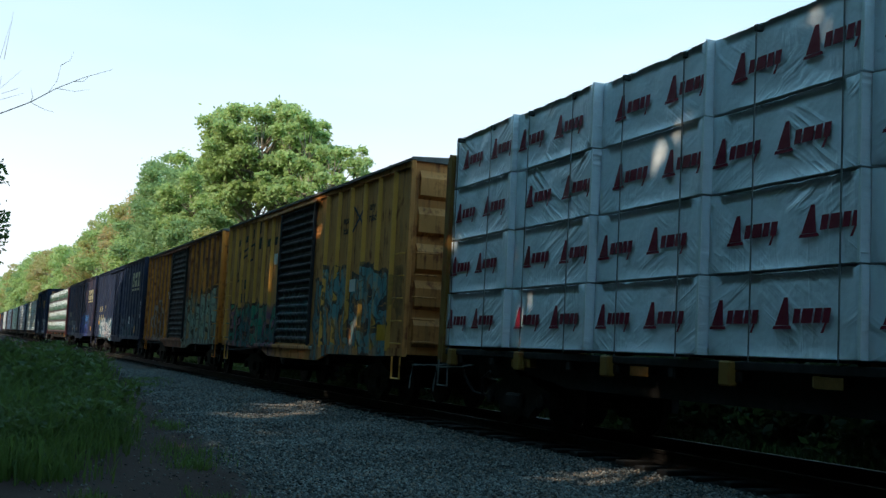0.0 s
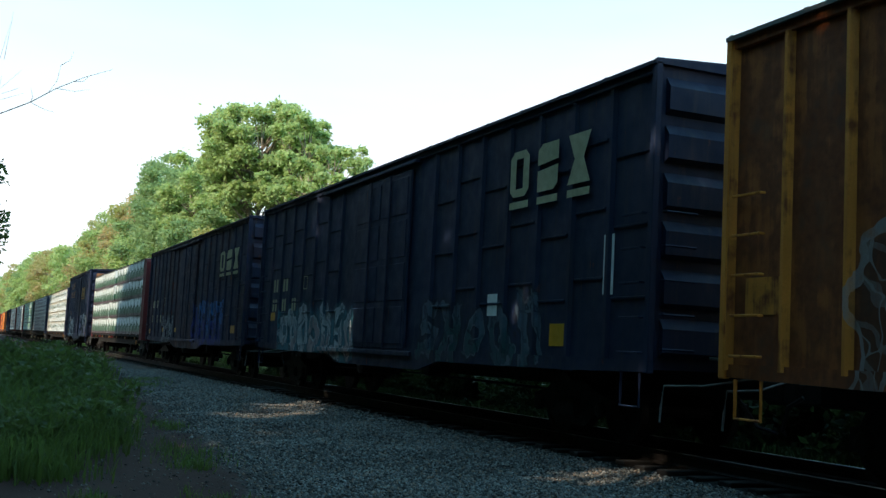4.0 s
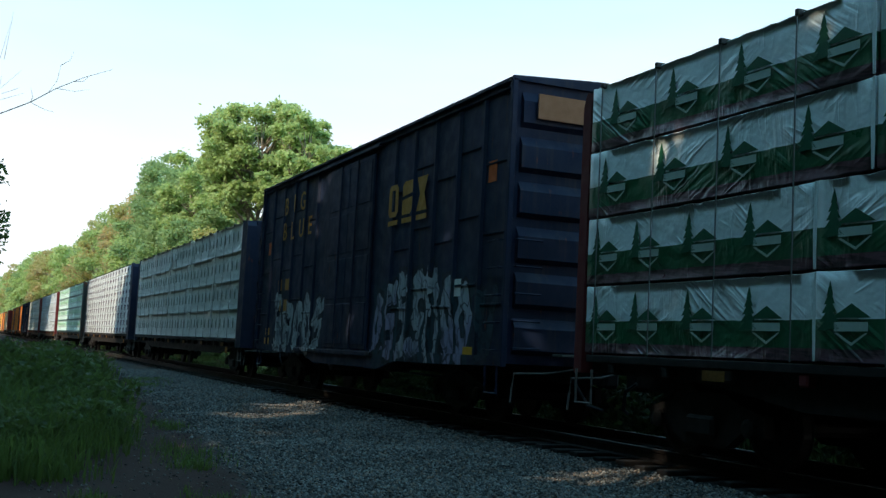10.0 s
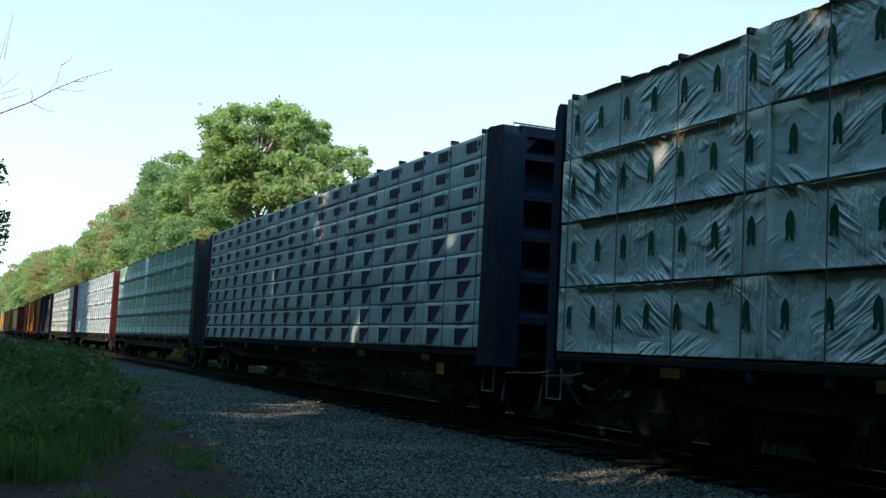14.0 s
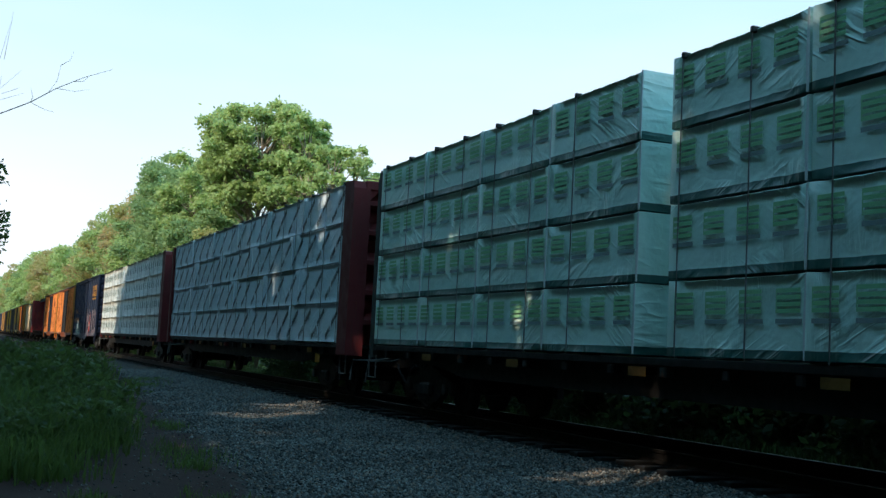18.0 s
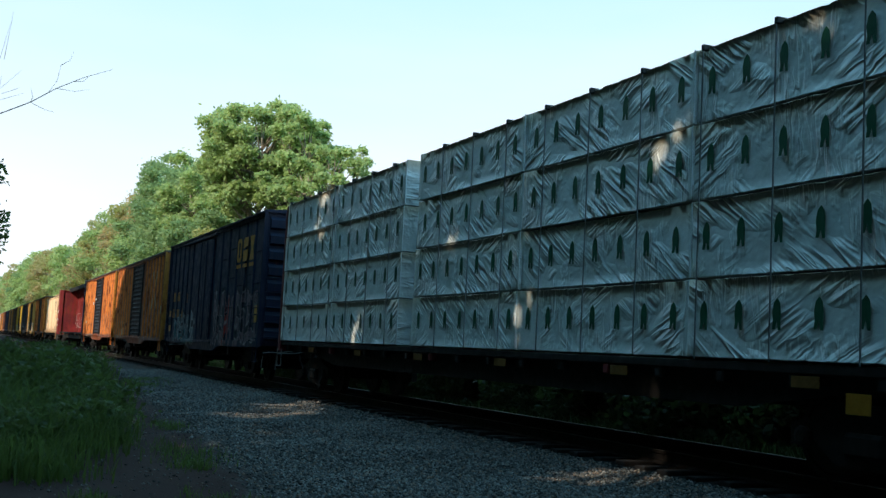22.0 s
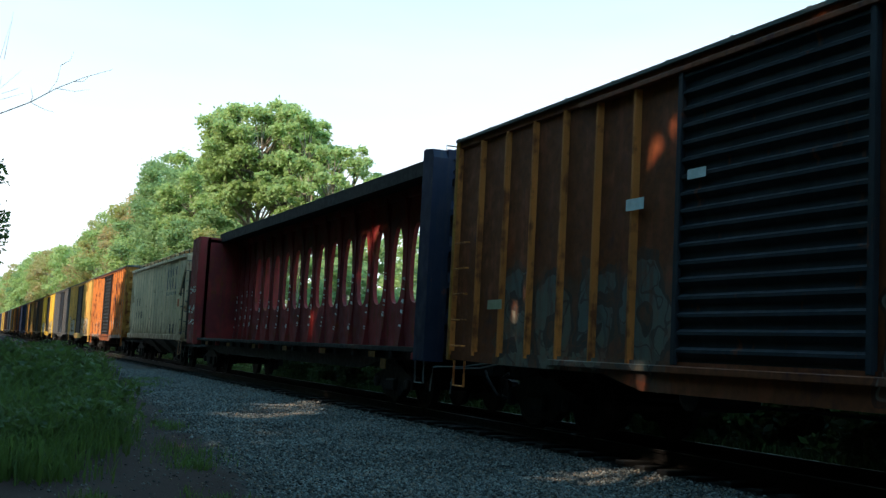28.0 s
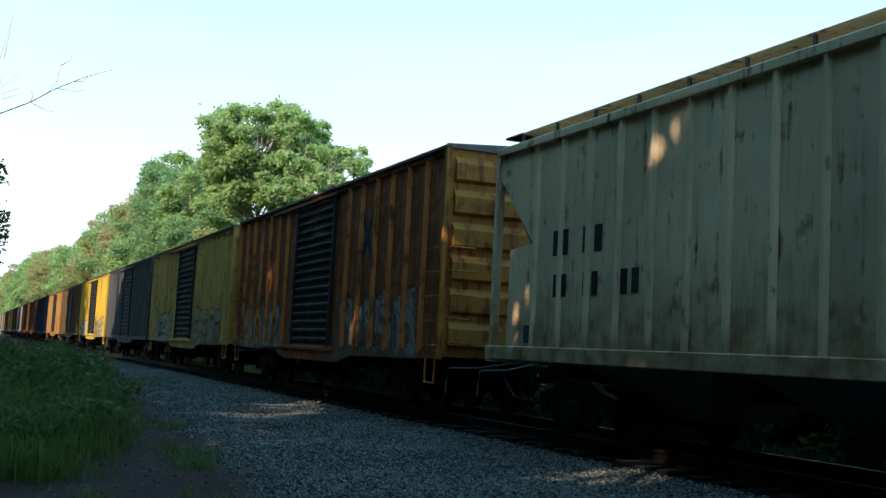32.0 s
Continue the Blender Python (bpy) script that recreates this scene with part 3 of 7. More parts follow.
def leaf_cloud(centres, size, rng, droop=0.3):
    """Folded leaf quads at the centres: vertices and faces."""
    n = len(centres)
    u = rng.normal(size=(n, 3))
    u[:, 2] *= 0.6
    u /= np.linalg.norm(u, axis=1)[:, None]
    w = np.cross(u, rng.normal(size=(n, 3)))
    w /= np.linalg.norm(w, axis=1)[:, None] + 1e-9
    s = (size * rng.uniform(0.6, 1.35, n))[:, None]
    tip, back = centres + u * s, centres - u * s * 0.8
    l, r = centres + w * s * 0.5, centres - w * s * 0.5
    drop = np.zeros_like(l)
    drop[:, 2] = -droop * s[:, 0] * 0.4
    v = np.stack([back, l + drop, tip, r + drop], 1).reshape(-1, 3)
    i = (np.arange(n) * 4)[:, None]
    return v, np.concatenate([i + np.array([[0, 1, 2]]), i + np.array([[0, 2, 3]])])


def weed_patch(name, n, region, height, size, material, label, seed):
    """Leafy weeds: stems' leaves from the ground up, in clumps."""
    rng = np.random.default_rng(seed)
    x0, x1, y0, y1 = region
    k = max(8, n // 160)
    cx, cy = rng.uniform(x0, x1, k), rng.uniform(y0, y1, k)
    j = rng.integers(0, k, n)
    hh = height * rng.uniform(0.6, 1.15, k)
    t = rng.random(n) ** 0.8
    x = cx[j] + rng.normal(0, 0.22, n) * (0.4 + 0.8 * t)
    y = cy[j] + rng.normal(0, 0.3, n) * (0.4 + 0.8 * t)
    z = ground_height(x, y) + t * hh[j]
    v, f = leaf_cloud(np.stack([x, y, z], -1), size, rng)
    return tagged(new(name, cloud_mesh(name, v, f, material)), label, "weeds", kind="stuff")


def build_grass():
    rng = np.random.default_rng(11)
    # weeds at the camera's left: ragged clumps, thickest away from it
    k = 420
    cy = 12.4 + 32 * rng.random(k) ** 1.4
    right = np.interp(cy, [11, 12.5, 15, 18, 24, 32, 45], [0.6, 1.1, 1.65, 2.15, 2.75, 3.5, 4.6])
    cx = right - np.abs(rng.normal(0, 1.0, k)) * (0.55 + 0.07 * cy)
    hh = rng.uniform(0.45, 1.25, k) * np.interp(cy, [11, 14, 20], [0.55, 0.85, 1.0])
    n = 24000
    j = rng.integers(0, k, n)
    r = 0.16 + 0.006 * cy[j]
    xy = np.stack([cx[j] + rng.normal(0, 1, n) * r, cy[j] + rng.normal(0, 1, n) * r * 1.4], -1)
    y = xy[:, 1]
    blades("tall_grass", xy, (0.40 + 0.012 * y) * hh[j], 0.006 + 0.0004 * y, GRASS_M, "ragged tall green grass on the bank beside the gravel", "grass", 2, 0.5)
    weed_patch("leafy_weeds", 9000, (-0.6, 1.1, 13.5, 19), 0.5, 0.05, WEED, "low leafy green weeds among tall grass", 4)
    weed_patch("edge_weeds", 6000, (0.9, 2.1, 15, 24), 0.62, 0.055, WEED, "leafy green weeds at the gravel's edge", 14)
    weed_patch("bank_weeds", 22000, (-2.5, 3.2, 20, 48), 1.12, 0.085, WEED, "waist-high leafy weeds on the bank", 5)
    # tufts in the dirt and at the gravel's edge
    spots = [(2.9, 15.2, 0.5), (2.6, 13.2, 0.25), (2.5, 10.8, 0.3), (5.6, 38.0, 0.7), (5.2, 34.0, 0.4), (1.2, 10.2, 0.2), (3.4, 19.5, 0.3)]
    pts = np.concatenate([np.array([(a, b)]) + rng.normal(0, 1, (int(700 * r), 2)) * (r * 0.6, r * 1.1) for a, b, r in spots])
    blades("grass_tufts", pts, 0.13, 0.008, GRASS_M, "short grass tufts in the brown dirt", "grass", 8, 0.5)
    # beyond the track
    n = 26000
    x = 11.5 + np.abs(rng.normal(0, 2.4, n))
    y = 8 + 60 * rng.random(n) ** 1.3
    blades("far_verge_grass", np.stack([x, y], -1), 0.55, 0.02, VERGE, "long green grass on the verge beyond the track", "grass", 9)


build_grass()
# ---- trees ----
def tree_meshes(height, radius, leaves, size, seed, base=0.28, clumps=26, spread=(0.22, 0.42), tall=1.0):
    """A trunk with limbs (builder) and a crown of leaf clumps (vertices, faces)."""
    rng = np.random.default_rng(seed)
    b = Builder()
    r0 = 0.016 * height
    bend = rng.normal(0, 0.02 * height, (6, 2))
    trunk = [(bend[i, 0] * i / 5, bend[i, 1] * i / 5, height * 0.86 * i / 5 - (0.3 if i == 0 else 0)) for i in range(6)]
    b.tube(trunk, [r0 * (1.25 if i == 0 else 1 - 0.16 * i) for i in range(6)], 8)
    cs, rs = [], []
    for k in range(clumps):
        t = base + (1 - base) * (k + 0.5) / clumps
        prof = math.sin(math.pi * min(1.0, (t - base) / (1 - base) * 0.88 + 0.12)) ** 0.7
        a = k * 2.4 + rng.uniform(-0.5, 0.5)
        rr = radius * prof * rng.uniform(0.35, 1.0)
        c = np.array([math.cos(a) * rr, math.sin(a) * rr, height * t * tall])
        cs.append(c)
        rs.append(radius * rng.uniform(*spread))
        i = min(4, int(t * 0.8 * 5 / 0.86 * 0.8))
        p0 = Vector(trunk[i])
        mid = p0.lerp(Vector(c), 0.55) + Vector((0, 0, -0.03 * height))
        b.tube([p0, mid, Vector(c)], [r0 * 0.42 * (1.1 - t * 0.6), r0 * 0.24, r0 * 0.06], 5)
    cs, rs = np.array(cs), np.array(rs)
    j = rng.choice(clumps, leaves, p=rs ** 2 / (rs ** 2).sum())
    d = rng.normal(size=(leaves, 3))
    d /= np.linalg.norm(d, axis=1)[:, None]
    rad = rs[j] * rng.uniform(0.35, 1.0, leaves) ** 0.5 * (1 + 0.25 * np.sin(5 * d[:, 0] + j) * np.cos(4 * d[:, 2] + j))
    p = cs[j] + d * rad[:, None] * (1, 1, 0.75)
    p += rng.normal(size=(leaves, 3)) * (rs[j] * np.where(rng.random(leaves) < 0.15, 0.16, 0.07))[:, None]
    v, f = leaf_cloud(p, size, rng)
    return b, v, f


def tree(name, height, radius, leaves, size, seed, material, label, m, base=0.28, clumps=26, group="trees", trunk_mat=None, spread=(0.22, 0.42)):
    b, v, f = tree_meshes(height, radius, leaves, size, seed, base, clumps, spread)
    t = thing(name, label, "tree", group, m=m)
    smooth(part("trunk", b, trunk_mat or BARK, t))
    part("crown", cloud_mesh("crown", v, f, material), None, t)
    return t


def crown_tree(name, height, radius, leaves, size, seed, material, label, m, base=0.4, clumps=44, stems=2, group="trees", flat=0.62, blob=(0.15, 0.27)):
    """A broadleaf tree whose stems fork into limbs, each ending in flattened sprays of leaves with sky between them."""
    rng = np.random.default_rng(seed)
    b = Builder()
    r0 = 0.013 * height
    fork = height * base * 0.45
    b.tube([(0, 0, -0.3), (0.02 * height * rng.normal(), 0, fork * 0.5), (0, 0, fork)], [r0 * 1.3, r0, r0 * 0.9], 8)
    tops = []
    for k in range(stems):
        a = 2 * math.pi * (k + rng.uniform(-0.2, 0.2)) / stems
        out = radius * rng.uniform(0.25, 0.5) if stems > 1 else 0.0
        pts = [Vector((0, 0, fork))]
        for q in (0.35, 0.7, 1.0):
            pts.append(Vector((math.cos(a) * out * q + rng.normal(0, 0.04) * radius, math.sin(a) * out * q + rng.normal(0, 0.04) * radius, fork + (height * 0.92 - fork) * q)))
        b.tube(pts, [r0 * 0.8, r0 * 0.62, r0 * 0.4, r0 * 0.12], 7)
        tops.append(pts)
    cs, rs = [], []
    for k in range(clumps):
        t = (k + 0.5) / clumps
        a = k * 2.4 + rng.uniform(-0.5, 0.5)
        prof = math.sin(math.pi * (0.2 + 0.64 * t)) ** 0.7
        rr = radius * prof * rng.uniform(0.3, 1.0) ** 0.6
        c = Vector((math.cos(a) * rr, math.sin(a) * rr, height * (base + (0.97 - base) * t) + rng.normal(0, 0.02) * height))
        pts = min(tops, key=lambda p: (p[2] - c).length)
        i = 1 if c.z < pts[2].z else 2
        p0 = pts[i].lerp(pts[i + 1], rng.uniform(0, 0.5))
        if p0.z > c.z:
            p0 = pts[i - 1].lerp(pts[i], 0.6)
        b.tube([p0, p0.lerp(c, 0.55) + Vector((0, 0, 0.04 * height * rng.uniform(-0.5, 0.8))), c], [r0 * 0.34, r0 * 0.2, r0 * 0.05], 5)
        cs.append(c)
        rs.append(radius * rng.uniform(*blob))
    cs, rs = np.array([tuple(c) for c in cs]), np.array(rs)
    j = rng.choice(clumps, leaves, p=rs ** 2 / (rs ** 2).sum())
    d = rng.normal(size=(leaves, 3))
    d[:, 2] = np.where(rng.random(leaves) < 0.7, np.abs(d[:, 2]), d[:, 2])
    d /= np.linalg.norm(d, axis=1)[:, None]
    rad = rs[j] * rng.uniform(0.3, 1.0, leaves) ** 0.45 * (1 + 0.3 * np.sin(4 * d[:, 0] + j) * np.cos(3 * d[:, 1] + 2 * j))
    stray = np.where(rng.random(leaves) < 0.25, 0.26, 0.1)
    p = cs[j] + d * rad[:, None] * (1, 1, flat) + rng.normal(size=(leaves, 3)) * (rs[j] * stray)[:, None]
    v, f = leaf_cloud(p, size, rng)
    t = thing(name, label, "tree", group, m=m)
    smooth(part("trunk", b, BARK, t))
    part("crown", cloud_mesh("crown", v, f, material), None, t)
    return t


def build_far_trees():
    """The wood beyond the track: a tall group, then a line that runs on up the railway."""
    tall = "tall leafy broadleaf tree in full summer green, sunlit"
    dusk = "dense dark green broadleaf tree in the wood's edge"
    warm = "yellow-green tree with sunlit sprays in the wood's edge"
    main = [  # x, y, height, radius, material, base, leaves, clumps, stems, leaf spread, label
        (16.8, 70.0, 17.5, 4.0, LEAF_A, 0.6, 58000, 130, 3, (0.13, 0.22), tall),
        (17.8, 62.8, 15.5, 2.6, LEAF_A, 0.58, 17000, 60, 4, (0.12, 0.22), "slender tree with thin sunlit foliage and pale forked stems"),
        (18.5, 59.5, 13.3, 3.2, LEAF_A, 0.46, 15000, 70, 4, (0.1, 0.18), "slender tree with thin sunlit foliage and pale forked stems"),
        (15.6, 46.5, 9.6, 1.3, LEAF_A, 0.5, 2200, 14, 2, (0.18, 0.3), "young slender tree above the railway"),
        (16.4, 84.0, 15.4, 4.0, LEAF_A, 0.4, 42000, 110, 3, (0.13, 0.22), tall),
        (16.5, 98.6, 17.4, 4.4, LEAF_B, 0.15, 36000, 70, 2, (0.16, 0.28), dusk), (14.8, 84.5, 11.6, 3.9, LEAF_B, 0.1, 36000, 64, 2, (0.18, 0.3), dusk),
        (15.2, 76.0, 10.4, 3.6, LEAF_B, 0.08, 30000, 56, 2, (0.18, 0.3), dusk), (15.2, 91.5, 15.6, 4.2, LEAF_B, 0.1, 34000, 60, 2, (0.18, 0.3), dusk),
        (16.0, 117.3, 16.2, 4.4, LEAF_Y, 0.12, 22000, 64, 2, (0.16, 0.28), warm), (16.0, 143.0, 15.6, 4.8, LEAF_Y, 0.12, 20000, 60, 2, (0.16, 0.28), warm),
        (16.0, 130.0, 15.6, 4.6, LEAF_A, 0.12, 20000, 60, 2, (0.16, 0.28), tall), (14.4, 108.0, 11.5, 3.6, LEAF_A, 0.08, 18000, 50, 2, (0.18, 0.3), warm),
        (14.2, 67.0, 8.4, 2.6, LEAF_Y, 0.08, 13000, 40, 2, (0.18, 0.3), warm), (14.6, 53.0, 7.2, 1.8, LEAF_A, 0.1, 6000, 26, 2, (0.2, 0.3), warm),
        (14.8, 59.5, 7.4, 2.4, LEAF_B, 0.1, 10000, 34, 2, (0.2, 0.3), dusk), (20.0, 45.0, 7.2, 2.6, LEAF_B, 0.08, 8000, 34, 2, (0.18, 0.3), dusk),
        (21.0, 51.0, 7.6, 2.8, LEAF_A, 0.08, 8000, 34, 2, (0.18, 0.3), warm), (20.0, 57.0, 7.8, 2.6, LEAF_B, 0.08, 8000, 34, 2, (0.18, 0.3), dusk)]
    for i, (x, y, h, r, mt, base, nl, cl, st, blob, lab) in enumerate(main):
        crown_tree("tree", h, r, nl, 0.105 + 0.0006 * y, 40 + i, mt, lab, pose(x, y, -0.65), base, cl, st, "trees", 0.68, blob)
    kinds = [crown_tree("tree", 16.4, 5.0, 9000, 0.27, 70 + i, mt, lab, pose(17 + i, 152 + 11 * i, -0.6), 0.08, 46, 2, "trees along the line", 0.62, (0.17, 0.3))
             for i, (mt, lab) in enumerate([(LEAF_A, "leafy green tree in the belt beside the railway"), (LEAF_Y, "yellow-brown tinged tree in the belt beside the railway"),
                                            (LEAF_B, "dark green tree in the belt beside the railway")])]
    rng = random.Random(4)
    y = 190.0
    while y < 620:
        k = kinds[rng.choice((0, 0, 1, 1, 2))]
        copy_thing(k, pose(16.5 + rng.uniform(-1.5, 3.5), y, -0.6, 0, 0, rng.uniform(0, 360)) @ Matrix.Scale(rng.uniform(0.86, 1.06) * float(np.interp(y, [190, 240, 350, 520], [1.0, 1.08, 1.25, 1.42])), 4))
        y += rng.uniform(7, 12)
    # a second row fills the wood behind
    for i in range(16):
        copy_thing(kinds[i % 3], pose(26 + rng.uniform(0, 8), 118 + 22 * i + rng.uniform(-5, 5), -0.8, 0, 0, rng.uniform(0, 360)) @ Matrix.Scale(rng.uniform(0.85, 1.0), 4))
    shrub = tree("shrub", 5.2, 2.3, 3200, 0.2, 91, LEAF_B, "dense green shrub on the far side of the track", pose(14.6, 44, -0.7), 0.02, 18, "shrubs beyond the track")
    shrub2 = tree("shrub", 3.6, 1.8, 2400, 0.17, 92, LEAF_A, "bushy young tree on the far side of the track", pose(18.5, 28.5, -0.7), 0.02, 16, "shrubs beyond the track")
    for sx, sy, dz, k in [(19.5, 38, -0.4, 0), (17.5, 35, -0.9, 0), (20.5, 34, -0.7, 1), (20, 25.6, -0.3, 1), (19, 22.5, -0.9, 1), (16.5, 31.5, -1.5, 1),
                          (18, 20, -1.0, 1), (16, 40, -1.6, 0), (21, 42, 0.2, 0), (14, 62, -1.0, 0), (13.8, 74, -1.2, 0), (13.6, 84, -0.8, 1), (13.6, 96, -0.6, 0),
                          (13.8, 112, -0.8, 0), (13.6, 128, -0.8, 1), (13.8, 145, -0.6, 0), (15.2, 24, -1.6, 1), (15.4, 27, -1.9, 1), (15.0, 20.5, -2.0, 1), (21.5, 30.5, 0.5, 0), (22, 27.5, 0.9, 1), (21.5, 24, 0.2, 1), (20.5, 20.5, 0.6, 1), (22.5, 36.5, 1.2, 0), (21, 18, 0.3, 1)]:
        copy_thing((shrub, shrub2)[k], pose(sx, sy, dz - 0.4, 0, 0, 37 * sx + 11 * sy))
    # thicket added in two rows to hold back sky light beyond the track
    bramble = tree("bramble", 2.9, 1.7, 6500, 0.1, 95, BRAMBLE, "dense bramble thicket behind the railway verge, its leaves darkened for shade", pose(13.0, 8.5, -0.75), 0.02, 22, "brambles beyond the track")
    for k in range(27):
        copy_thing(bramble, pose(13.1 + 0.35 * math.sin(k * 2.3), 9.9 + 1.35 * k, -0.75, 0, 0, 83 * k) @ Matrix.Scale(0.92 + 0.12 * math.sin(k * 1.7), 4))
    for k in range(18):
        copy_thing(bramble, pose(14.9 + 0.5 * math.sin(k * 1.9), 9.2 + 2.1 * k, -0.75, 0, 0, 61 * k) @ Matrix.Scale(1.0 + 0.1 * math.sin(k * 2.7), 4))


build_far_trees()

# Where the sun comes through the canopy onto the train and the stone.
SUN_SPOTS = [(7.67, 10.9, 4.1, 0.29), (7.67, 11.5, 3.8, 0.24), (7.67, 8.7, 4.7, 0.24), (7.67, 25.7, 4.5, 0.6), (7.67, 17.7, 3.0, 0.36),
             (7.67, 22.6, 1.6, 0.34), (7.67, 29.8, 3.0, 0.36),
             (4.55, 26.3, -0.38, 0.5), (5.5, 22.2, -0.36, 0.6), (6.0, 22.8, -0.34, 0.6), (6.5, 23.4, -0.33, 0.65), (7.0, 24.4, -0.31, 0.6), (7.5, 25.3, -0.3, 0.5),
             (7.2, 11.7, -0.3, 0.4), (7.6, 11.4, -0.28, 0.45), (7.8, 12.4, -0.25, 0.4), (8.2, 52.0, -0.2, 0.6)]
# Open stretches between the shade trees: where their sun begins and ends along the train's side, at rail height and how it leans with height.
SUN_GAPS = [(66.0, -1.1, 81.0, 0.15), (96.0, 0.0, 124.0, -1.3), (153.0, 0.0, 157.0, 0.0), (174.0, 0.0, 179.0, 0.0), (250.0, 0.0, 340.0, 0.0)]


def build_near_trees():
    """The trees on the camera's side of the line that shade the train."""
    rng = random.Random(9)
    rows = []
    for y in range(-26, 62, 5):
        rows.append((-5.0 + rng.uniform(-0.8, 0.5), y + rng.uniform(-1, 1), rng.uniform(17.5, 20), 4.3, 0.2))
    for y in range(-24, 58, 7):
        rows.append((-10.5 + rng.uniform(-1, 1), y + rng.uniform(-1.5, 1.5), rng.uniform(18, 22), 5.0, 0.1))
    # unseen crowns added overhead to cut the sky light on the ground
    rows += [(-1.5, -6.0, 18.0, 4.6, 0.4), (-1.0, -14.0, 19.0, 4.8, 0.4), (-0.5, -22.0, 19.0, 4.8, 0.35)]
    rows.append((-2.3, 43.0, 9.0, 3.5, 0.2))
    for y in (75, 79, 84, 88.5, 114, 119, 124, 129, 134, 139, 144, 149, 154, 159, 164, 169, 174, 180, 186, 192, 198, 204, 210, 216, 222, 228, 234, 240):
        rows.append((-6.0 + rng.uniform(-0.6, 0.6), y + rng.uniform(-0.6, 0.6), rng.uniform(17.5, 20), 4.4, 0.12))
    for k in range(26):     # unseen understorey, added to keep low sky light off the train's side
        rows.append((-12.5 + rng.uniform(-2.0, 3.0), -44 + 4.2 * k + rng.uniform(-1, 1), rng.uniform(5.5, 7.5), 3.4, 0.02))
    # unseen treeline added to close the place behind the camera
    for k in range(9):
        rows.append((-8 + 3.6 * k + rng.uniform(-1, 1), -34 + rng.uniform(-3, 3), rng.uniform(9, 14), 4.2, 0.02))
    s = np.array(TO_SUN)
    dice = np.random.default_rng(77)
    for i, (x, y, h, r, base) in enumerate(rows):
        edge = abs(x + 2.3) < 0.01
        b, v, f = tree_meshes(h, r, 16000 if edge else 8500 if h > 9 and y > -26 else 3000, 0.13 if edge else 0.33 if h > 9 else 0.38, 229 if edge else 200 + i, base, 30)
        z0 = float(ground_height(np.array([x]), np.array([y]))[0])
        cen = v.reshape(-1, 4, 3).mean(1) + (x, y, z0)
        keep = ((cen[:, 1] < 5) & (cen[:, 2] > 7) & (cen[:, 0] < 4.5)) | (cen[:, 0] < 0.018 * np.maximum(cen[:, 1], 0) + (0.42 if edge else -0.75))
        # leaves are cut away towards the sun so that light lands there
        for px, py, pz, pr in SUN_SPOTS:
            d = cen - (px, py, pz)
            off = np.linalg.norm(d - (d @ s)[:, None] * s, axis=1) / pr
            keep &= dice.random(len(cen)) < np.clip((off - 0.75) / 1.3, 0.12, 1.0)
        fall = cen - s * ((cen[:, 0] - 7.67) / s[0])[:, None]
        fy = fall[:, 1] + dice.normal(0, 0.35, len(cen))
        for y0, lean0, y1, lean1 in SUN_GAPS:
            keep &= ~((fy > y0 + lean0 * fall[:, 2]) & (fy < y1 + lean1 * fall[:, 2]) & (fall[:, 2] > -2.0))
        fv = v.reshape(-1, 4, 3)[keep]
        n = len(fv)
        k = (np.arange(n) * 4)[:, None]
        f = np.concatenate([k + np.array([[0, 1, 2]]), k + np.array([[0, 2, 3]])])
        t = thing("tree", "leafy shade tree on the bank beside the line", "tree", "shade trees", m=pose(x, y, z0))
        smooth(part("trunk", b, BARK, t))
        part("crown", cloud_mesh("crown", fv.reshape(-1, 3), f, SHADE), None, t)


build_near_trees()


def build_bare_branch():
    """Dead twigs that hang into the view from the bank."""
    t = thing("dead_sapling", "thin leafless dead sapling with bare twigs against the sky", "sapling")
    b = Builder()
    eye = EYE

    def at(xy, z, y=7.0):
        return eye + Vector((xy * y, y, z * y))
    stem = [at(-0.03, 0.165), at(0.013, 0.183), at(0.036, 0.196), at(0.056, 0.211), at(0.078, 0.224), at(0.102, 0.235)]
    b.tube(stem, [0.0042, 0.0036, 0.003, 0.0024, 0.0017, 0.0008], 5)
    for a, c in [((0.056, 0.211), (0.083, 0.214)), ((0.05, 0.207), (0.058, 0.232)), ((0.058, 0.232), (0.068, 0.246)), ((0.036, 0.196), (0.056, 0.19)),
                 ((0.036, 0.196), (0.035, 0.209)), ((0.07, 0.219), (0.082, 0.226))]:
        m = ((a[0] + c[0]) / 2 + 0.002, (a[1] + c[1]) / 2 - 0.002)
        b.tube([at(*a), at(*m), at(*c)], [0.0016, 0.0011, 0.0006], 4)
    for a, c in [((-0.01, 0.18), (0.026, 0.222)), ((0.012, 0.2), (0.026, 0.207)), ((0.01, 0.197), (0.011, 0.216)), ((0.012, 0.23), (0.016, 0.272)), ((0.005, 0.21), (0.014, 0.26)),
                 ((-0.01, 0.185), (0.03, 0.203))]:
        b.tube([at(*a), at(*c)], [0.0014, 0.0005], 4)
    part("twigs", b, TWIG, t)
    root = at(-0.16, 0.0)
    root.z = -0.45
    part("trunk", Builder().tube([root, at(-0.165, 0.0), at(-0.15, 0.13), at(-0.03, 0.165)], [0.03, 0.026, 0.02, 0.011], 7), TWIG, t)


build_bare_branch()
# ---- freight cars (built about the rail head, front end towards -y, near side towards -x) ----
def freight_car(name, label, category, front, rear, group="cars of the train"):
    ob = thing(name, label, category, group)
    mid = (front + rear) / 2
    MOVERS.append((ob, TRACK_X, mid, 0.0))
    ob.location = (TRACK_X, mid, 0)
    return ob, rear - front


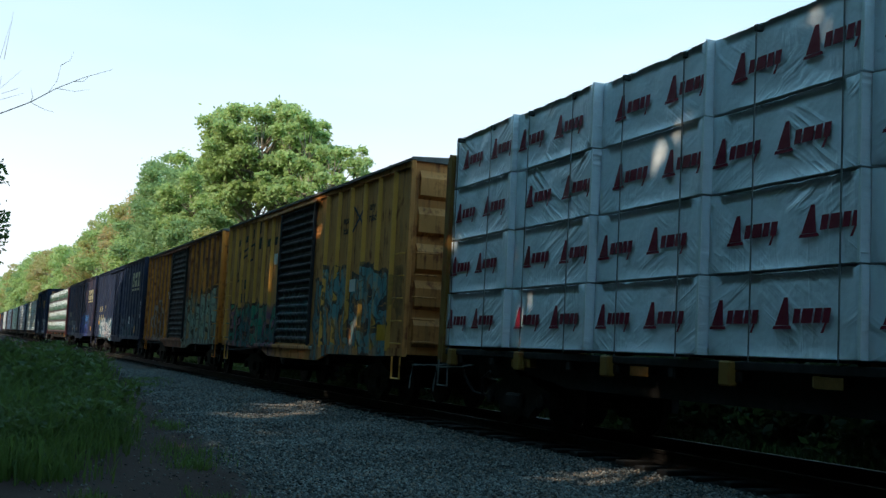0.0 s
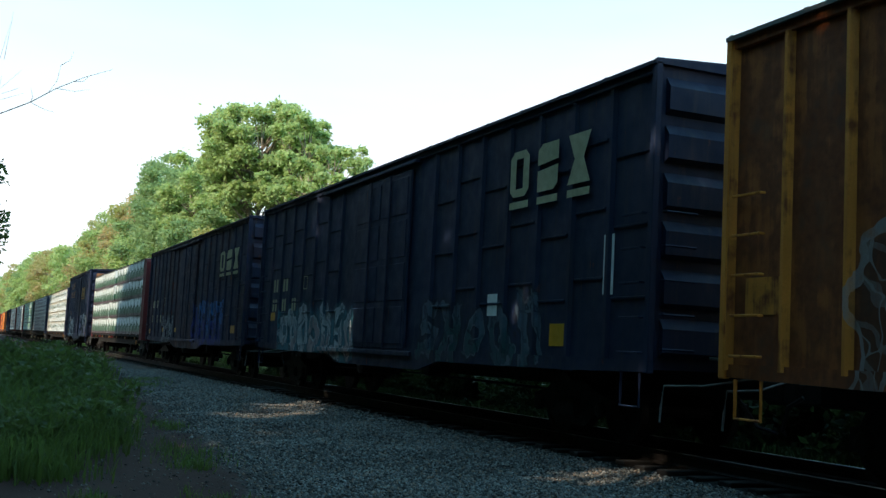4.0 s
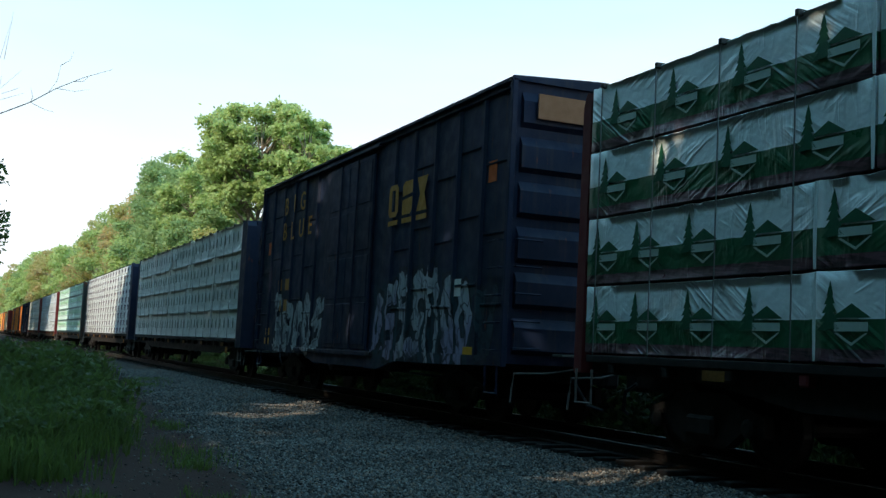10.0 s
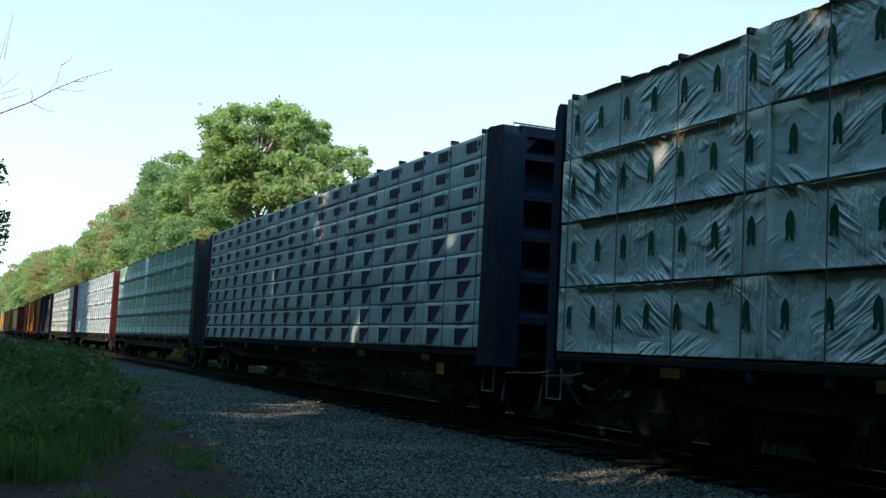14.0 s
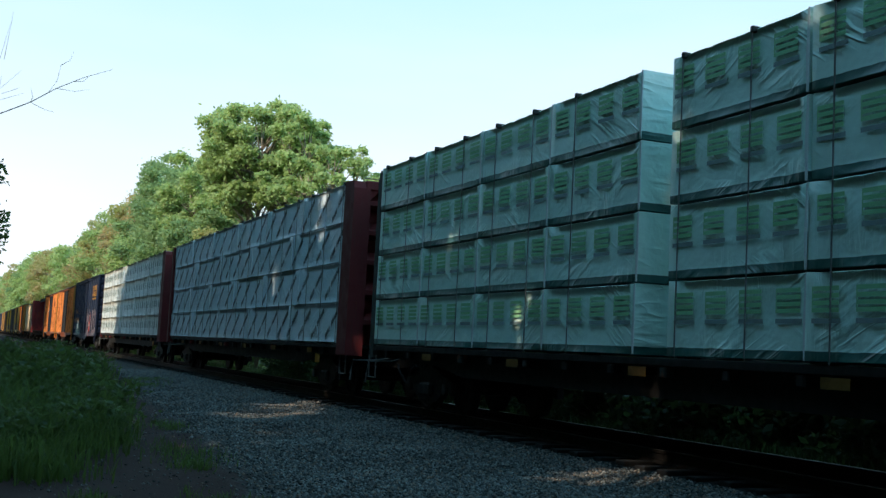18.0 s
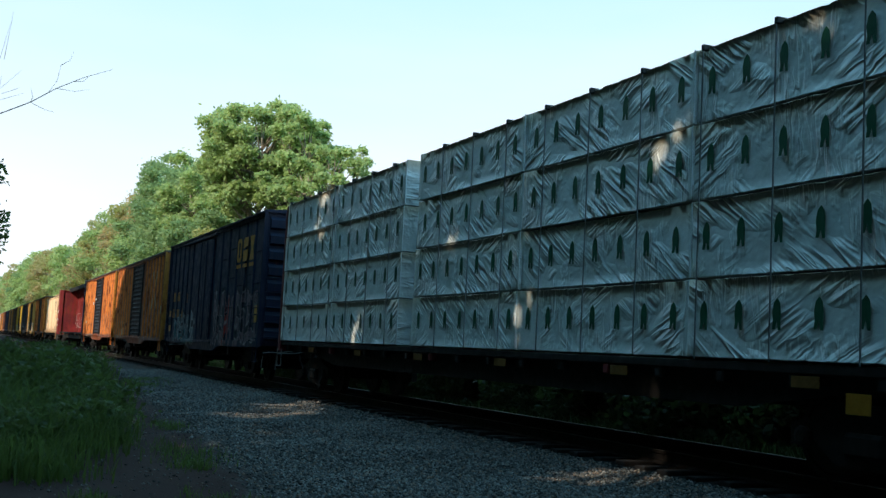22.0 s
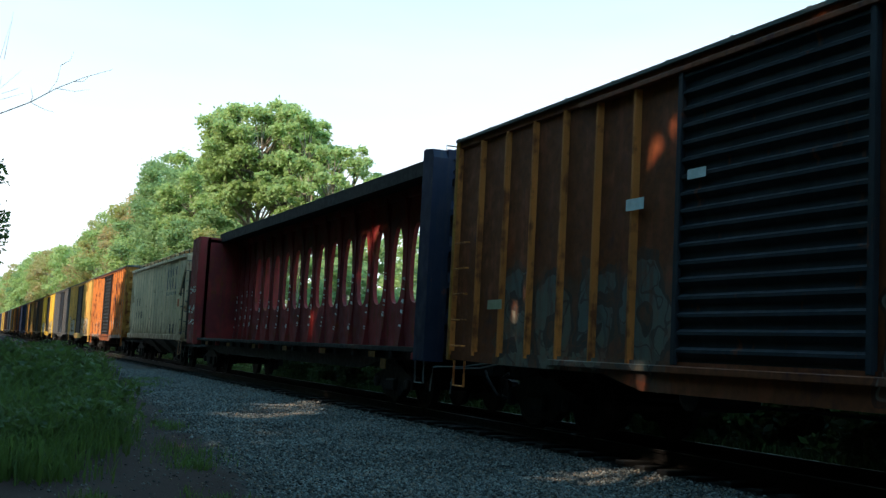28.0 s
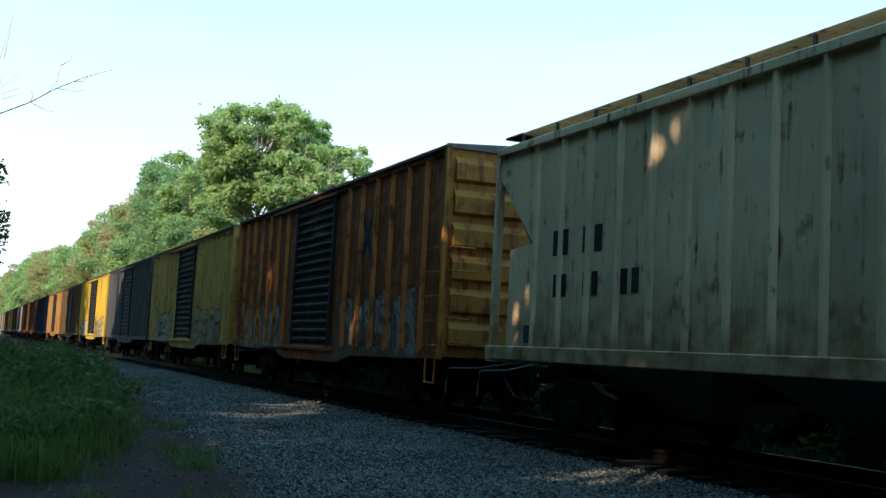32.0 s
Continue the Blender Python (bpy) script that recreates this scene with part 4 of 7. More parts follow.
def make_truck(car, y, rolling=True):
    """A two-axle truck: bolster, cast side frames, springs, wheelsets."""
    bol = part("truck", Builder().cbox(-1.15, 1.15, y - 0.2, y + 0.2, 0.42, 0.78, 0.03), IRON, car, "grimy cast steel truck")
    for s in (-1, 1):
        x0, x1 = (s * 1.02, s * 1.16) if s > 0 else (s * 1.16, s * 1.02)
        out = [(y - 1.08, 0.36), (y - 1.08, 0.6), (y - 0.72, 0.68), (y - 0.38, 0.82), (y + 0.38, 0.82), (y + 0.72, 0.68), (y + 1.08, 0.6), (y + 1.08, 0.36),
               (y + 0.74, 0.42), (y + 0.42, 0.2), (y - 0.42, 0.2), (y - 0.74, 0.42)]
        part("side_frame", Builder().prism(out, "x", x0, x1), IRON, bol, fix=True)
        part("spring_nest", Builder().cbox(s * 1.185 - 0.06, s * 1.185 + 0.06, y - 0.27, y + 0.27, 0.3, 0.55, 0.04), IRON, bol)
        for k in (-0.865, 0.865):
            part("journal_cap", Builder().lathe([(0, 0.11), (s * 0.06, 0.11), (s * 0.075, 0.06)], s * 1.16, y + k, 0.457, 10), IRON, bol)
    for k in (-0.865, 0.865):
        w = Builder()
        for s in (-1, 1):
            w.lathe([(s * 0.675, 0.47), (s * 0.69, 0.485), (s * 0.705, 0.462), (s * 0.815, 0.455), (s * 0.815, 0.40), (s * 0.79, 0.38), (s * 0.775, 0.17),
                     (s * 0.83, 0.13), (s * 0.83, 0.02)], 0, 0, 0, 24)
        w.tube([(-1.1, 0, 0), (1.1, 0, 0)], 0.08, 8)
        ws = part("wheelset", w, WHEEL, bol, "steel wheels on their axle")
        ws.location = (0, y + k, 0.457)
        if rolling:
            SPINNERS.append((ws, y + k))


def make_running_gear(car, L, tank=True):
    for e in (-1, 1):
        make_truck(car, e * (L / 2 - 2.55), car.location.y < 395)
        y = e * L / 2
        c = Builder().cbox(-0.16, 0.16, min(y, y + e * 0.42), max(y, y + e * 0.42), 0.74, 0.98, 0.02)
        c.cbox(-0.15, 0.13, min(y + e * 0.40, y + e * 0.72), max(y + e * 0.40, y + e * 0.72), 0.7, 1.02, 0.05)
        part("coupler", c, IRON, car)
        part("air_hose", Builder().tube([(-0.35, y + e * 0.1, 0.82), (-0.4, y + e * 0.3, 0.7), (-0.3, y + e * 0.5, 0.42), (-0.12, y + e * 0.66, 0.36)], 0.028, 6), BLACKED, car)
        lever = [(-1.45, y + e * 0.12, 0.62), (-1.42, y + e * 0.12, 0.86), (-0.9, y + e * 0.2, 0.88), (-0.2, y + e * 0.45, 1.02)]
        part("uncoupling_lever", Builder().tube(lever, 0.016, 5), GALV, car, "thin bent steel lever")
        part("lever_handle", Builder().tube([(-1.45, y + e * 0.12, 0.64), (-1.47, y + e * 0.12, 0.42)], 0.017, 5), GALV, car)
    part("centre_sill", Builder().cbox(-0.28, 0.28, -L / 2 + 0.1, L / 2 - 0.1, 0.72, 1.08, 0.02), IRON, car)
    if tank:
        t = Builder().lathe([(-0.5, 0.12), (-0.46, 0.2), (0.46, 0.2), (0.5, 0.12)], -0.85, 1.6, 0.78, 14)
        part("air_reservoir", t, BLACKED, car)
        part("brake_rod", Builder().tube([(-0.5, -L / 2 + 3.2, 0.62), (-0.55, 0, 0.68), (-0.5, L / 2 - 3.2, 0.62)], 0.025, 5), IRON, car)
        part("brake_cylinder", Builder().lathe([(-0.25, 0.14), (0.2, 0.14), (0.3, 0.05)], -0.75, -1.4, 0.8, 12), BLACKED, car)


def ladder(car, kind, pts, rungs, rail_r=0.016, material=None, name="ladder"):
    """Rungs between two uprights; kind 's': on the near side, 'e': on the front end."""
    (a0, a1), z0, z1, off = pts
    for k in range(rungs):
        z = z0 + (z1 - z0) * k / max(1, rungs - 1)
        if kind == "s":
            b = Builder().tube([(off + 0.06, a0, z), (off, a0, z), (off, a1, z), (off + 0.06, a1, z)], rail_r, 5)
        else:
            b = Builder().tube([(a0, off + 0.06, z), (a0, off, z), (a1, off, z), (a1, off + 0.06, z)], rail_r, 5)
        part(name, b, material or GALV, car)


def marks(car, items, x=-1.536, name="stencil"):
    """Painted rectangles on the near side: (y0, y1, z0, z1, material)."""
    for y0, y1, z0, z1, mt in items:
        part(name, Builder().box(x - 0.005, x, min(y0, y1), max(y0, y1), z0, z1), mt, car)


def number_bars(car, groups, z0, z1, material, x=-1.536, name="number_bar"):
    """A row of plain upright bars where numbers and marks stand: groups of (left, right, count)."""
    for a, b, n in groups:
        w = (a - b) / n
        for k in range(n):
            y1 = a - k * w
            part(name, Builder().box(x - 0.005, x, y1 - 0.66 * w, y1 - 0.06 * w, z0, z1), material, car)


def outline_mark(car, outline, material, x=-1.536, name="painted_mark", ends=None):
    part(name, Builder().prism(outline, "x", x - 0.005, x), material, car, fix=True)


def stroke_mark(car, pts, width, material, x=-1.536, name="brand_mark"):
    """A painted line along (y, z) points, one bar a stretch."""
    for (ya, za), (yb, zb) in zip(pts, pts[1:]):
        d = math.hypot(yb - ya, zb - za)
        u, w = (yb - ya) / d * width / 2, (zb - za) / d * width / 2
        outline_mark(car, [(ya - u - w, za - w + u), (yb + u - w, zb + w + u), (yb + u + w, zb + w - u), (ya - u + w, za - w - u)], material, x, name)


def lettering(car, words, size, m, material, name="lettering", wide=1.0):
    cu = bpy.data.curves.new(name, "FONT")
    cu.body, cu.size, cu.align_x, cu.align_y = words, size, "CENTER", "CENTER"
    cu.extrude, cu.offset = 0.002, 0.008 * size
    tmp = bpy.data.objects.new(name, cu)
    me = bpy.data.meshes.new_from_object(tmp)
    bpy.data.objects.remove(tmp)
    me.materials.append(material)
    me.transform(m @ Matrix.Diagonal((wide, 1, 1, 1)))
    return part(name, me, None, car)


def on_side(y, z, x=-1.542):
    return Matrix(((0, 0, -1, x), (-1, 0, 0, y), (0, 1, 0, z), (0, 0, 0, 1)))


def on_front(xx, z, y):
    return Matrix(((1, 0, 0, xx), (0, 0, -1, y), (0, 1, 0, z), (0, 0, 0, 1)))


def brand_blocks(car, y_left, y_right, z0, z1, material, x=-1.536):
    """A three-part painted device with bars beneath it, as plain shapes."""
    w = (y_left - y_right) / 3
    bar = (z1 - z0) * 0.12
    lo = z0 + bar * 1.7
    for k in range(3):
        a, b = y_left - k * w - 0.06 * w, y_left - (k + 1) * w + 0.26 * w
        h, d = z1 - lo, a - b
        t, m = 0.17 * h, (a + b) / 2
        if k == 0:      # a hollow oblong
            e = 0.3 * d
            shapes = [[(a, lo + 0.14 * h), (a, z1 - 0.14 * h), (a - e, z1 - t), (a - e, lo + t)], [(b + e, lo + t), (b + e, z1 - t), (b, z1 - 0.14 * h), (b, lo + 0.14 * h)],
                      [(a, z1 - 0.14 * h), (a - 0.2 * d, z1), (b + 0.2 * d, z1), (b, z1 - 0.14 * h), (b + e, z1 - t), (a - e, z1 - t)],
                      [(a - 0.2 * d, lo), (a, lo + 0.14 * h), (a - e, lo + t), (b + e, lo + t), (b, lo + 0.14 * h), (b + 0.2 * d, lo)]]
        elif k == 1:    # two stacked blocks
            shapes = [[(a, lo + 0.56 * h), (a, z1 - 0.12 * h), (a - 0.2 * d, z1), (b, z1), (b, lo + 0.62 * h)], [(a, lo), (b + 0.2 * d, lo), (b, lo + 0.12 * h), (b, lo + 0.5 * h), (a, lo + 0.44 * h)]]
        else:           # an hourglass
            c = 0.2 * d
            shapes = [[(a, lo), (m + c, (lo + z1) / 2), (a, z1), (b, z1), (m - c, (lo + z1) / 2), (b, lo)]]
        for i, o in enumerate(shapes):
            outline_mark(car, o, material, x - 0.001 * i, "brand_mark")
        part("brand_bar", Builder().box(x - 0.005, x, b, a, z0, z0 + bar), material, car)


def boxcar(name, label, front, rear, mat, *, roof=None, sill=1.0, eave=4.82, peak=4.95, door=(-1.52, 1.52), door_mat=None, door_kind="slide", posts=7,
           end_mat=None, post_mat=None, ribs=5, group="cars of the train"):
    car, L = freight_car(name, label, "boxcar", front, rear, group)
    h = L / 2
    roof = roof or GALV
    part("body", Builder().box(-1.53, 1.53, -h + 0.06, h - 0.06, sill + 0.12, eave - 0.02), mat, car)
    # side sills, deeper under the door
    for s in (-1, 1):
        out = [(-h + 0.05, sill + 0.16), (-h + 0.05, sill + 0.02), (-h + 1.9, sill - 0.02), (door[0] - 1.6, sill - 0.04), (door[0] - 0.7, sill - 0.22), (door[1] + 0.7, sill - 0.22),
               (door[1] + 1.6, sill - 0.04), (h - 1.9, sill - 0.02), (h - 0.05, sill + 0.02), (h - 0.05, sill + 0.16)]
        part("side_sill", Builder().prism(out, "x", s * 1.575, s * 1.50) if s > 0 else Builder().prism(out, "x", -1.575, -1.50), mat, car, fix=True)
        part("top_chord", Builder().cbox(min(s * 1.58, s * 1.5), max(s * 1.58, s * 1.5), -h, h, eave - 0.14, eave, 0.012), mat, car)
        # corner posts and side posts
        ys = [-h + 0.05, h - 0.05]
        for a, b in ((-h + 0.05, door[0] - 0.1), (door[1] + 0.1, h - 0.05)):
            ys += [a + (b - a) * k / (posts) for k in range(1, posts)]
        for y in ys:
            w = 0.036 if door_kind == "slide" else 0.06
            d = 1.605 if door_kind == "slide" else 1.575
            part("side_post", Builder().prism([(s * 1.528, y - w - 0.03), (s * d, y - w * 0.6), (s * d, y + w * 0.6), (s * 1.528, y + w + 0.03)], "z", sill + 0.1, eave - 0.13),
                 post_mat or mat, car, fix=True)
        # weld seams and pressed ledges on the flat panels
        if door_kind == "plug" and s < 0:
            edges = sorted(ys)
            for k, (a, b) in enumerate(zip(edges, edges[1:])):
                if b - a > 2.5 or a < door[1] and b > door[0]:
                    continue
                for q in range(3):
                    z = sill + 0.75 + (eave - sill - 1.1) * (q + (0.5 if k % 2 else 0.2)) / 3
                    part("panel_ledge", Builder().prism([(-1.529, z - 0.03), (-1.556, z), (-1.556, z + 0.02), (-1.529, z + 0.028)], "y", a + 0.11, b - 0.11), mat, car, fix=True)
        # door
        y0, y1 = door
        x_in, x_out = s * 1.545, s * 1.60
        if door_kind == "slide":
            n, z0, z1 = 17, sill + 0.12, eave - 0.2
            prof = [(s * 1.53, z0)]
            for k in range(n):
                a, st = z0 + (z1 - z0) * k / n, (z1 - z0) / n
                prof += [(x_in, a + 0.01), (x_in, a + st * 0.42), (x_out, a + st * 0.72), (x_out, a + st * 0.9)]
            prof += [(x_in, z1), (s * 1.53, z1)]
            d = part("door", Builder().prism(prof, "y", y0, y1), door_mat or BLACKED, car, "corrugated sliding steel door", fix=True)
            part("door_frame", Builder().cbox(min(s * 1.62, s * 1.54), max(s * 1.62, s * 1.54), y0 - 0.06, y0 + 0.03, z0, z1 + 0.03, 0.01), door_mat or BLACKED, d)
            part("door_frame", Builder().cbox(min(s * 1.62, s * 1.54), max(s * 1.62, s * 1.54), y1 - 0.03, y1 + 0.06, z0, z1 + 0.03, 0.01), door_mat or BLACKED, d)
        else:
            z0, z1 = sill + 0.14, eave - 0.28
            d = part("door", Builder().cbox(min(s * 1.6, s * 1.54), max(s * 1.6, s * 1.54), y0, y1, z0, z1, 0.02), door_mat or mat, car, "steel plug door with recessed panels")
            for k in range(4):
                a = z0 + 0.1 + (z1 - z0 - 0.1) * k / 4
                for q in range(2):
                    b0 = y0 + 0.12 + (y1 - y0 - 0.12) * q / 2
                    part("door_panel", Builder().cbox(min(s * 1.615, s * 1.59), max(s * 1.615, s * 1.59), b0, b0 + (y1 - y0) / 2 - 0.2, a, a + (z1 - z0) / 4 - 0.14, 0.012), door_mat or mat, d)
            for q in (0.32, 0.68):
                yy = y0 + (y1 - y0) * q
                part("lock_rod", Builder().tube([(s * 1.64, yy, z0), (s * 1.64, yy, z1)], 0.022, 6), door_mat or mat, d)
        part("door_track", Builder().cbox(min(s * 1.63, s * 1.5), max(s * 1.63, s * 1.5), y0 - 0.4, y1 + (3.0 if door_kind == "slide" else 2.4), sill + 0.02, sill + 0.11, 0.01), mat, car)
        part("upper_door_track", Builder().cbox(min(s * 1.64, s * 1.5), max(s * 1.64, s * 1.5), y0 - 0.3, y1 + 2.4, eave - 0.19, eave - 0.12, 0.01), mat, car)
    # ends: pressed horizontal ribs
    for e in (-1, 1):
        y = e * (h - 0.06)
        part("end_wall", Builder().box(-1.53, 1.53, min(y, y + e * 0.03), max(y, y + e * 0.03), sill + 0.05, eave), end_mat or mat, car)
        zs = (eave - sill - 0.25) / ribs
        for k in range(ribs):
            a = sill + 0.2 + zs * k
            out = [(y + e * 0.028, a), (y + e * 0.12, a + zs * 0.1), (y + e * 0.125, a + zs * 0.58), (y + e * 0.028, a + zs * 0.8)]
            part("end_rib", Builder().prism(out, "x", -1.42, 1.42), end_mat or mat, car, fix=True)
        for s in (-1, 1):
            part("corner_post", Builder().cbox(s * 1.56 - 0.06, s * 1.56 + 0.04, min(y, y + e * 0.1), max(y, y + e * 0.1), sill, eave, 0.012), end_mat or mat, car)
    # roof with seam ribs
    out = [(-1.63, eave - 0.03), (-1.63, eave + 0.02), (0, peak), (1.63, eave + 0.02), (1.63, eave - 0.03)]
    rf = part("roof", Builder().prism(out, "y", -h - 0.04, h + 0.04), roof, car, "weathered sheet-metal roof", fix=True)
    n = int(L / 1.2)
    for k in range(n + 1):
        yy = -h + L * k / n
        rr = Builder()
        for s in (-1, 1):
            rr.add([(s * 1.6, yy - 0.04, eave + 0.01), (s * 1.6, yy + 0.04, eave + 0.01), (0, yy + 0.04, peak - 0.006), (0, yy - 0.04, peak - 0.006),
                    (s * 1.6, yy - 0.03, eave + 0.045), (s * 1.6, yy + 0.03, eave + 0.045), (0, yy + 0.03, peak + 0.035), (0, yy - 0.03, peak + 0.035)],
                   [(4, 5, 6, 7), (0, 1, 5, 4), (3, 2, 6, 7), (0, 4, 7, 3), (1, 5, 6, 2)])
        part("roof_seam", rr, roof, rf)
    # ladders, steps, grab irons
    ladder(car, "s", ((-h + 0.16, -h + 0.62), sill + 0.25, sill + 2.0, -1.63), 5, material=post_mat or mat, name="side_rung")
    ladder(car, "s", ((h - 0.62, h - 0.16), sill + 0.25, sill + 2.0, -1.63), 5, material=post_mat or mat, name="side_rung")
    ladder(car, "e", ((-1.48, -1.02), sill + 0.3, sill + 2.0, -h - 0.14), 5, material=end_mat or mat, name="end_rung")
    ladder(car, "e", ((0.9, 1.35), sill + 0.3, sill + 2.0, -h - 0.14), 5, material=end_mat or mat, name="end_rung")
    for e in (-1, 1):
        a = e * (h - 0.2)
        b = a - e * 0.42
        part("sill_step", Builder().tube([(-1.56, a, sill), (-1.56, a, sill - 0.42), (-1.56, b, sill - 0.42), (-1.56, b, sill)], 0.022, 6), post_mat or mat, car)
    # brake platform and wheel on the front end
    part("crossover_platform", Builder().cbox(-0.75, 0.75, -h - 0.42, -h - 0.1, sill + 0.2, sill + 0.24, 0.008), GALV, car)
    part("hand_brake_wheel", Builder().tube([(0.55 + 0.27 * math.cos(t * 0.7854), -h - 0.26, sill + 1.3 + 0.27 * math.sin(t * 0.7854)) for t in range(9)], 0.016, 5), GALV, car)
    make_running_gear(car, L)
    return car


# ---- lumber loads ----
def wrapped_pack(L, W, H, seed, wrinkle=0.02):
    """A wrapped lumber pack with slack, creased sheeting: a mesh about its base centre."""
    rng = random.Random(seed)
    c = 0.012
    loop = [(-W / 2, c + (H - 2 * c) * k / 7) for k in range(8)] + [(-W / 2 + c, H), (0, H + 0.004), (W / 2 - c, H)] + [(W / 2, H - c), (W / 2, c), (W / 2 - c, 0), (-W / 2 + c, 0)]
    ny = max(6, int(L / 0.11))
    ph = [rng.uniform(0, 6.28) for _ in range(8)]
    tilt = [rng.uniform(0.4, 1.3) * rng.choice((-1, 1)) for _ in range(3)]
    v = []
    for j in range(ny + 1):
        t = j / ny
        y = -L / 2 + L * t
        env = math.sin(math.pi * min(1.0, max(0.0, t))) ** 0.35
        for x, z in loop:
            d = 0.0
            for q in range(3):
                u = y * (5.5 + 2.3 * q) + z * tilt[q] * (7 + 2 * q) + ph[q] + 0.8 * math.sin(2.1 * y + ph[q + 3])
                d += (1 - abs(math.sin(u))) ** 3 * (0.5 + 0.5 * math.sin(1.3 * y + 2 * z + ph[q + 5]))
            d = wrinkle * env * (0.35 + 0.65 * d)
            if x < -W / 2 + 0.001:
                v.append((x + d, y, z))
            elif z > H - 0.02 and abs(x) < W / 2 - 0.001:
                v.append((x, y, z - d))
            else:
                v.append((x, y, z))
    n = len(loop)
    f = [(j * n + i, j * n + (i + 1) % n, (j + 1) * n + (i + 1) % n, (j + 1) * n + i) for j in range(ny) for i in range(n)]
    f += [tuple(range(n)), tuple(ny * n + i for i in range(n - 1, -1, -1))]
    return v, f


FOLD = plain("bright_folded_wrap", (0.74, 0.78, 0.78), 0.4, 0, 0.3)
MARK_STEP = {"maroon": 1.25, "pine": 1.22, "blob": 0.6, "stack": 0.6, "slant": 1.22, "swoosh": 1.22, "card": 1.22}
PACK_W = 1.2


def mark_builder(kind, H):
    """One print on a pack's near face, as plain shapes. s runs to the viewer's right."""
    b, x = Builder(), -PACK_W / 2 - 0.004
    b2 = Builder()

    def poly(pts, z, bb=None):
        (bb or b).prism([(-s, z + q) for s, q in pts], "x", x, x + 0.003)

    if kind == "maroon":      # triangle device and four slanted blocks
        poly([(-0.44, -0.12), (-0.30, 0.17), (-0.24, 0.17), (-0.22, -0.12)], H * 0.5)
        poly([(-0.48, -0.16), (-0.46, -0.125), (-0.19, -0.125), (-0.17, -0.16)], H * 0.5)
        for q, w in ((-0.16, 0.1), (-0.03, 0.16), (0.16, 0.1), (0.29, 0.1)):
            poly([(q, -0.1), (q + 0.03, 0.05), (q + w + 0.03, 0.05), (q + w, -0.1)], H * 0.5)
        poly([(0.27, -0.2), (0.33, -0.1), (0.36, -0.1), (0.31, -0.2)], H * 0.5)
    elif kind == "pine":      # spruce outline and a lozenge
        zz = H * 0.30
        for q in range(5):
            w = 0.17 - 0.03 * q
            poly([(-0.26 - w, q * 0.085 - 0.02), (-0.26, q * 0.085 + 0.13), (-0.26 + w * 0.8, q * 0.085 - 0.01)], zz + 0.06)
        poly([(-0.24, 0.16), (0.03, 0.3), (0.28, 0.16)], zz)
        poly([(-0.2, 0.03), (-0.2, 0.12), (0.24, 0.12), (0.24, 0.03)], zz, b2)
        poly([(-0.2, 0.015), (0.03, -0.11), (0.24, 0.015), (0.21, 0.015), (0.03, -0.08), (-0.16, 0.015)], zz, b2)
    elif kind == "blob":      # small rounded device on two feet
        poly([(-0.06, 0.02), (-0.075, 0.12), (-0.05, 0.22), (0.0, 0.27), (0.045, 0.22), (0.06, 0.12), (0.055, 0.0), (0.06, -0.07), (0.02, -0.07), (0.0, 0.03), (-0.03, -0.06), (-0.075, -0.06)], H * 0.42)
    elif kind == "stack":     # stacked green bars over a dark one
        comb = [(-0.2, 0.0)]
        for q in range(4):
            comb += [(0.17, q * 0.072), (0.17, q * 0.072 + 0.045)] + ([(-0.185, q * 0.072 + 0.045), (-0.185, q * 0.072 + 0.072)] if q < 3 else [])
        poly(comb + [(-0.2, 0.261)], H * 0.54)
        poly([(-0.2, 0), (-0.2, 0.05), (0.2, 0.05), (0.2, 0)], H * 0.42, b2)
    elif kind == "slant":     # two rows of blocks rising to the right
        for q0, count, zc, bb in ((-0.5, 4, 0.42, b), (-0.08, 6, 0.47, b2)):
            top, foot = [], []
            for q in range(count):
                u, v = q0 + q * 0.088, q0 * 0.62 + q * 0.058 + 0.04
                top += [(u - 0.022, v + 0.07), (u + 0.03, v + 0.1), (u + 0.045, v + 0.02), (u + 0.072, v + 0.035)]
                foot += [(u, v - 0.06), (u + 0.052, v - 0.03), (u + 0.042, v + 0.012), (u + 0.076, v + 0.03)]
            poly(top[:-2] + foot[:-2][::-1], H * zc, bb)
    elif kind == "swoosh":    # dark panel with a curved edge
        poly([(-0.5, 0.04), (-0.5, H - 0.06), (0.05, H - 0.06), (-0.09, H * 0.62), (-0.2, H * 0.38), (-0.3, 0.04)], 0)
        poly([(0.05, H - 0.06), (0.09, H - 0.06), (-0.05, H * 0.62), (-0.17, H * 0.38), (-0.27, 0.04), (-0.3, 0.04), (-0.2, H * 0.38), (-0.09, H * 0.62)], 0, b2)
    elif kind == "card":
        poly([(-0.42, H * 0.32), (-0.42, H * 0.8), (0.02, H * 0.8), (0.02, H * 0.32)], 0)
        poly([(0.08, H * 0.5), (0.08, H * 0.75), (0.16, H * 0.75), (0.16, H * 0.5)], 0, b2)
    return b, b2


PACK_CACHE = {}


def pack_mesh(kind, L, H, wrap_mat, variant):
    key = (kind, round(L, 2), round(H, 2), variant, wrap_mat.name)
    if key not in PACK_CACHE:
        v, f = wrapped_pack(L, PACK_W, H, len(kind) + variant * 13 + int(L * 10), 0.014 if kind in ("swoosh", "card") else 0.045)
        wr = Builder().add(v, f).mesh("wrap", wrap_mat, True)
        wr.polygons.foreach_set("use_smooth", [len(p.vertices) == 4 for p in wr.polygons])
        PACK_CACHE[key] = wr
    return PACK_CACHE[key]


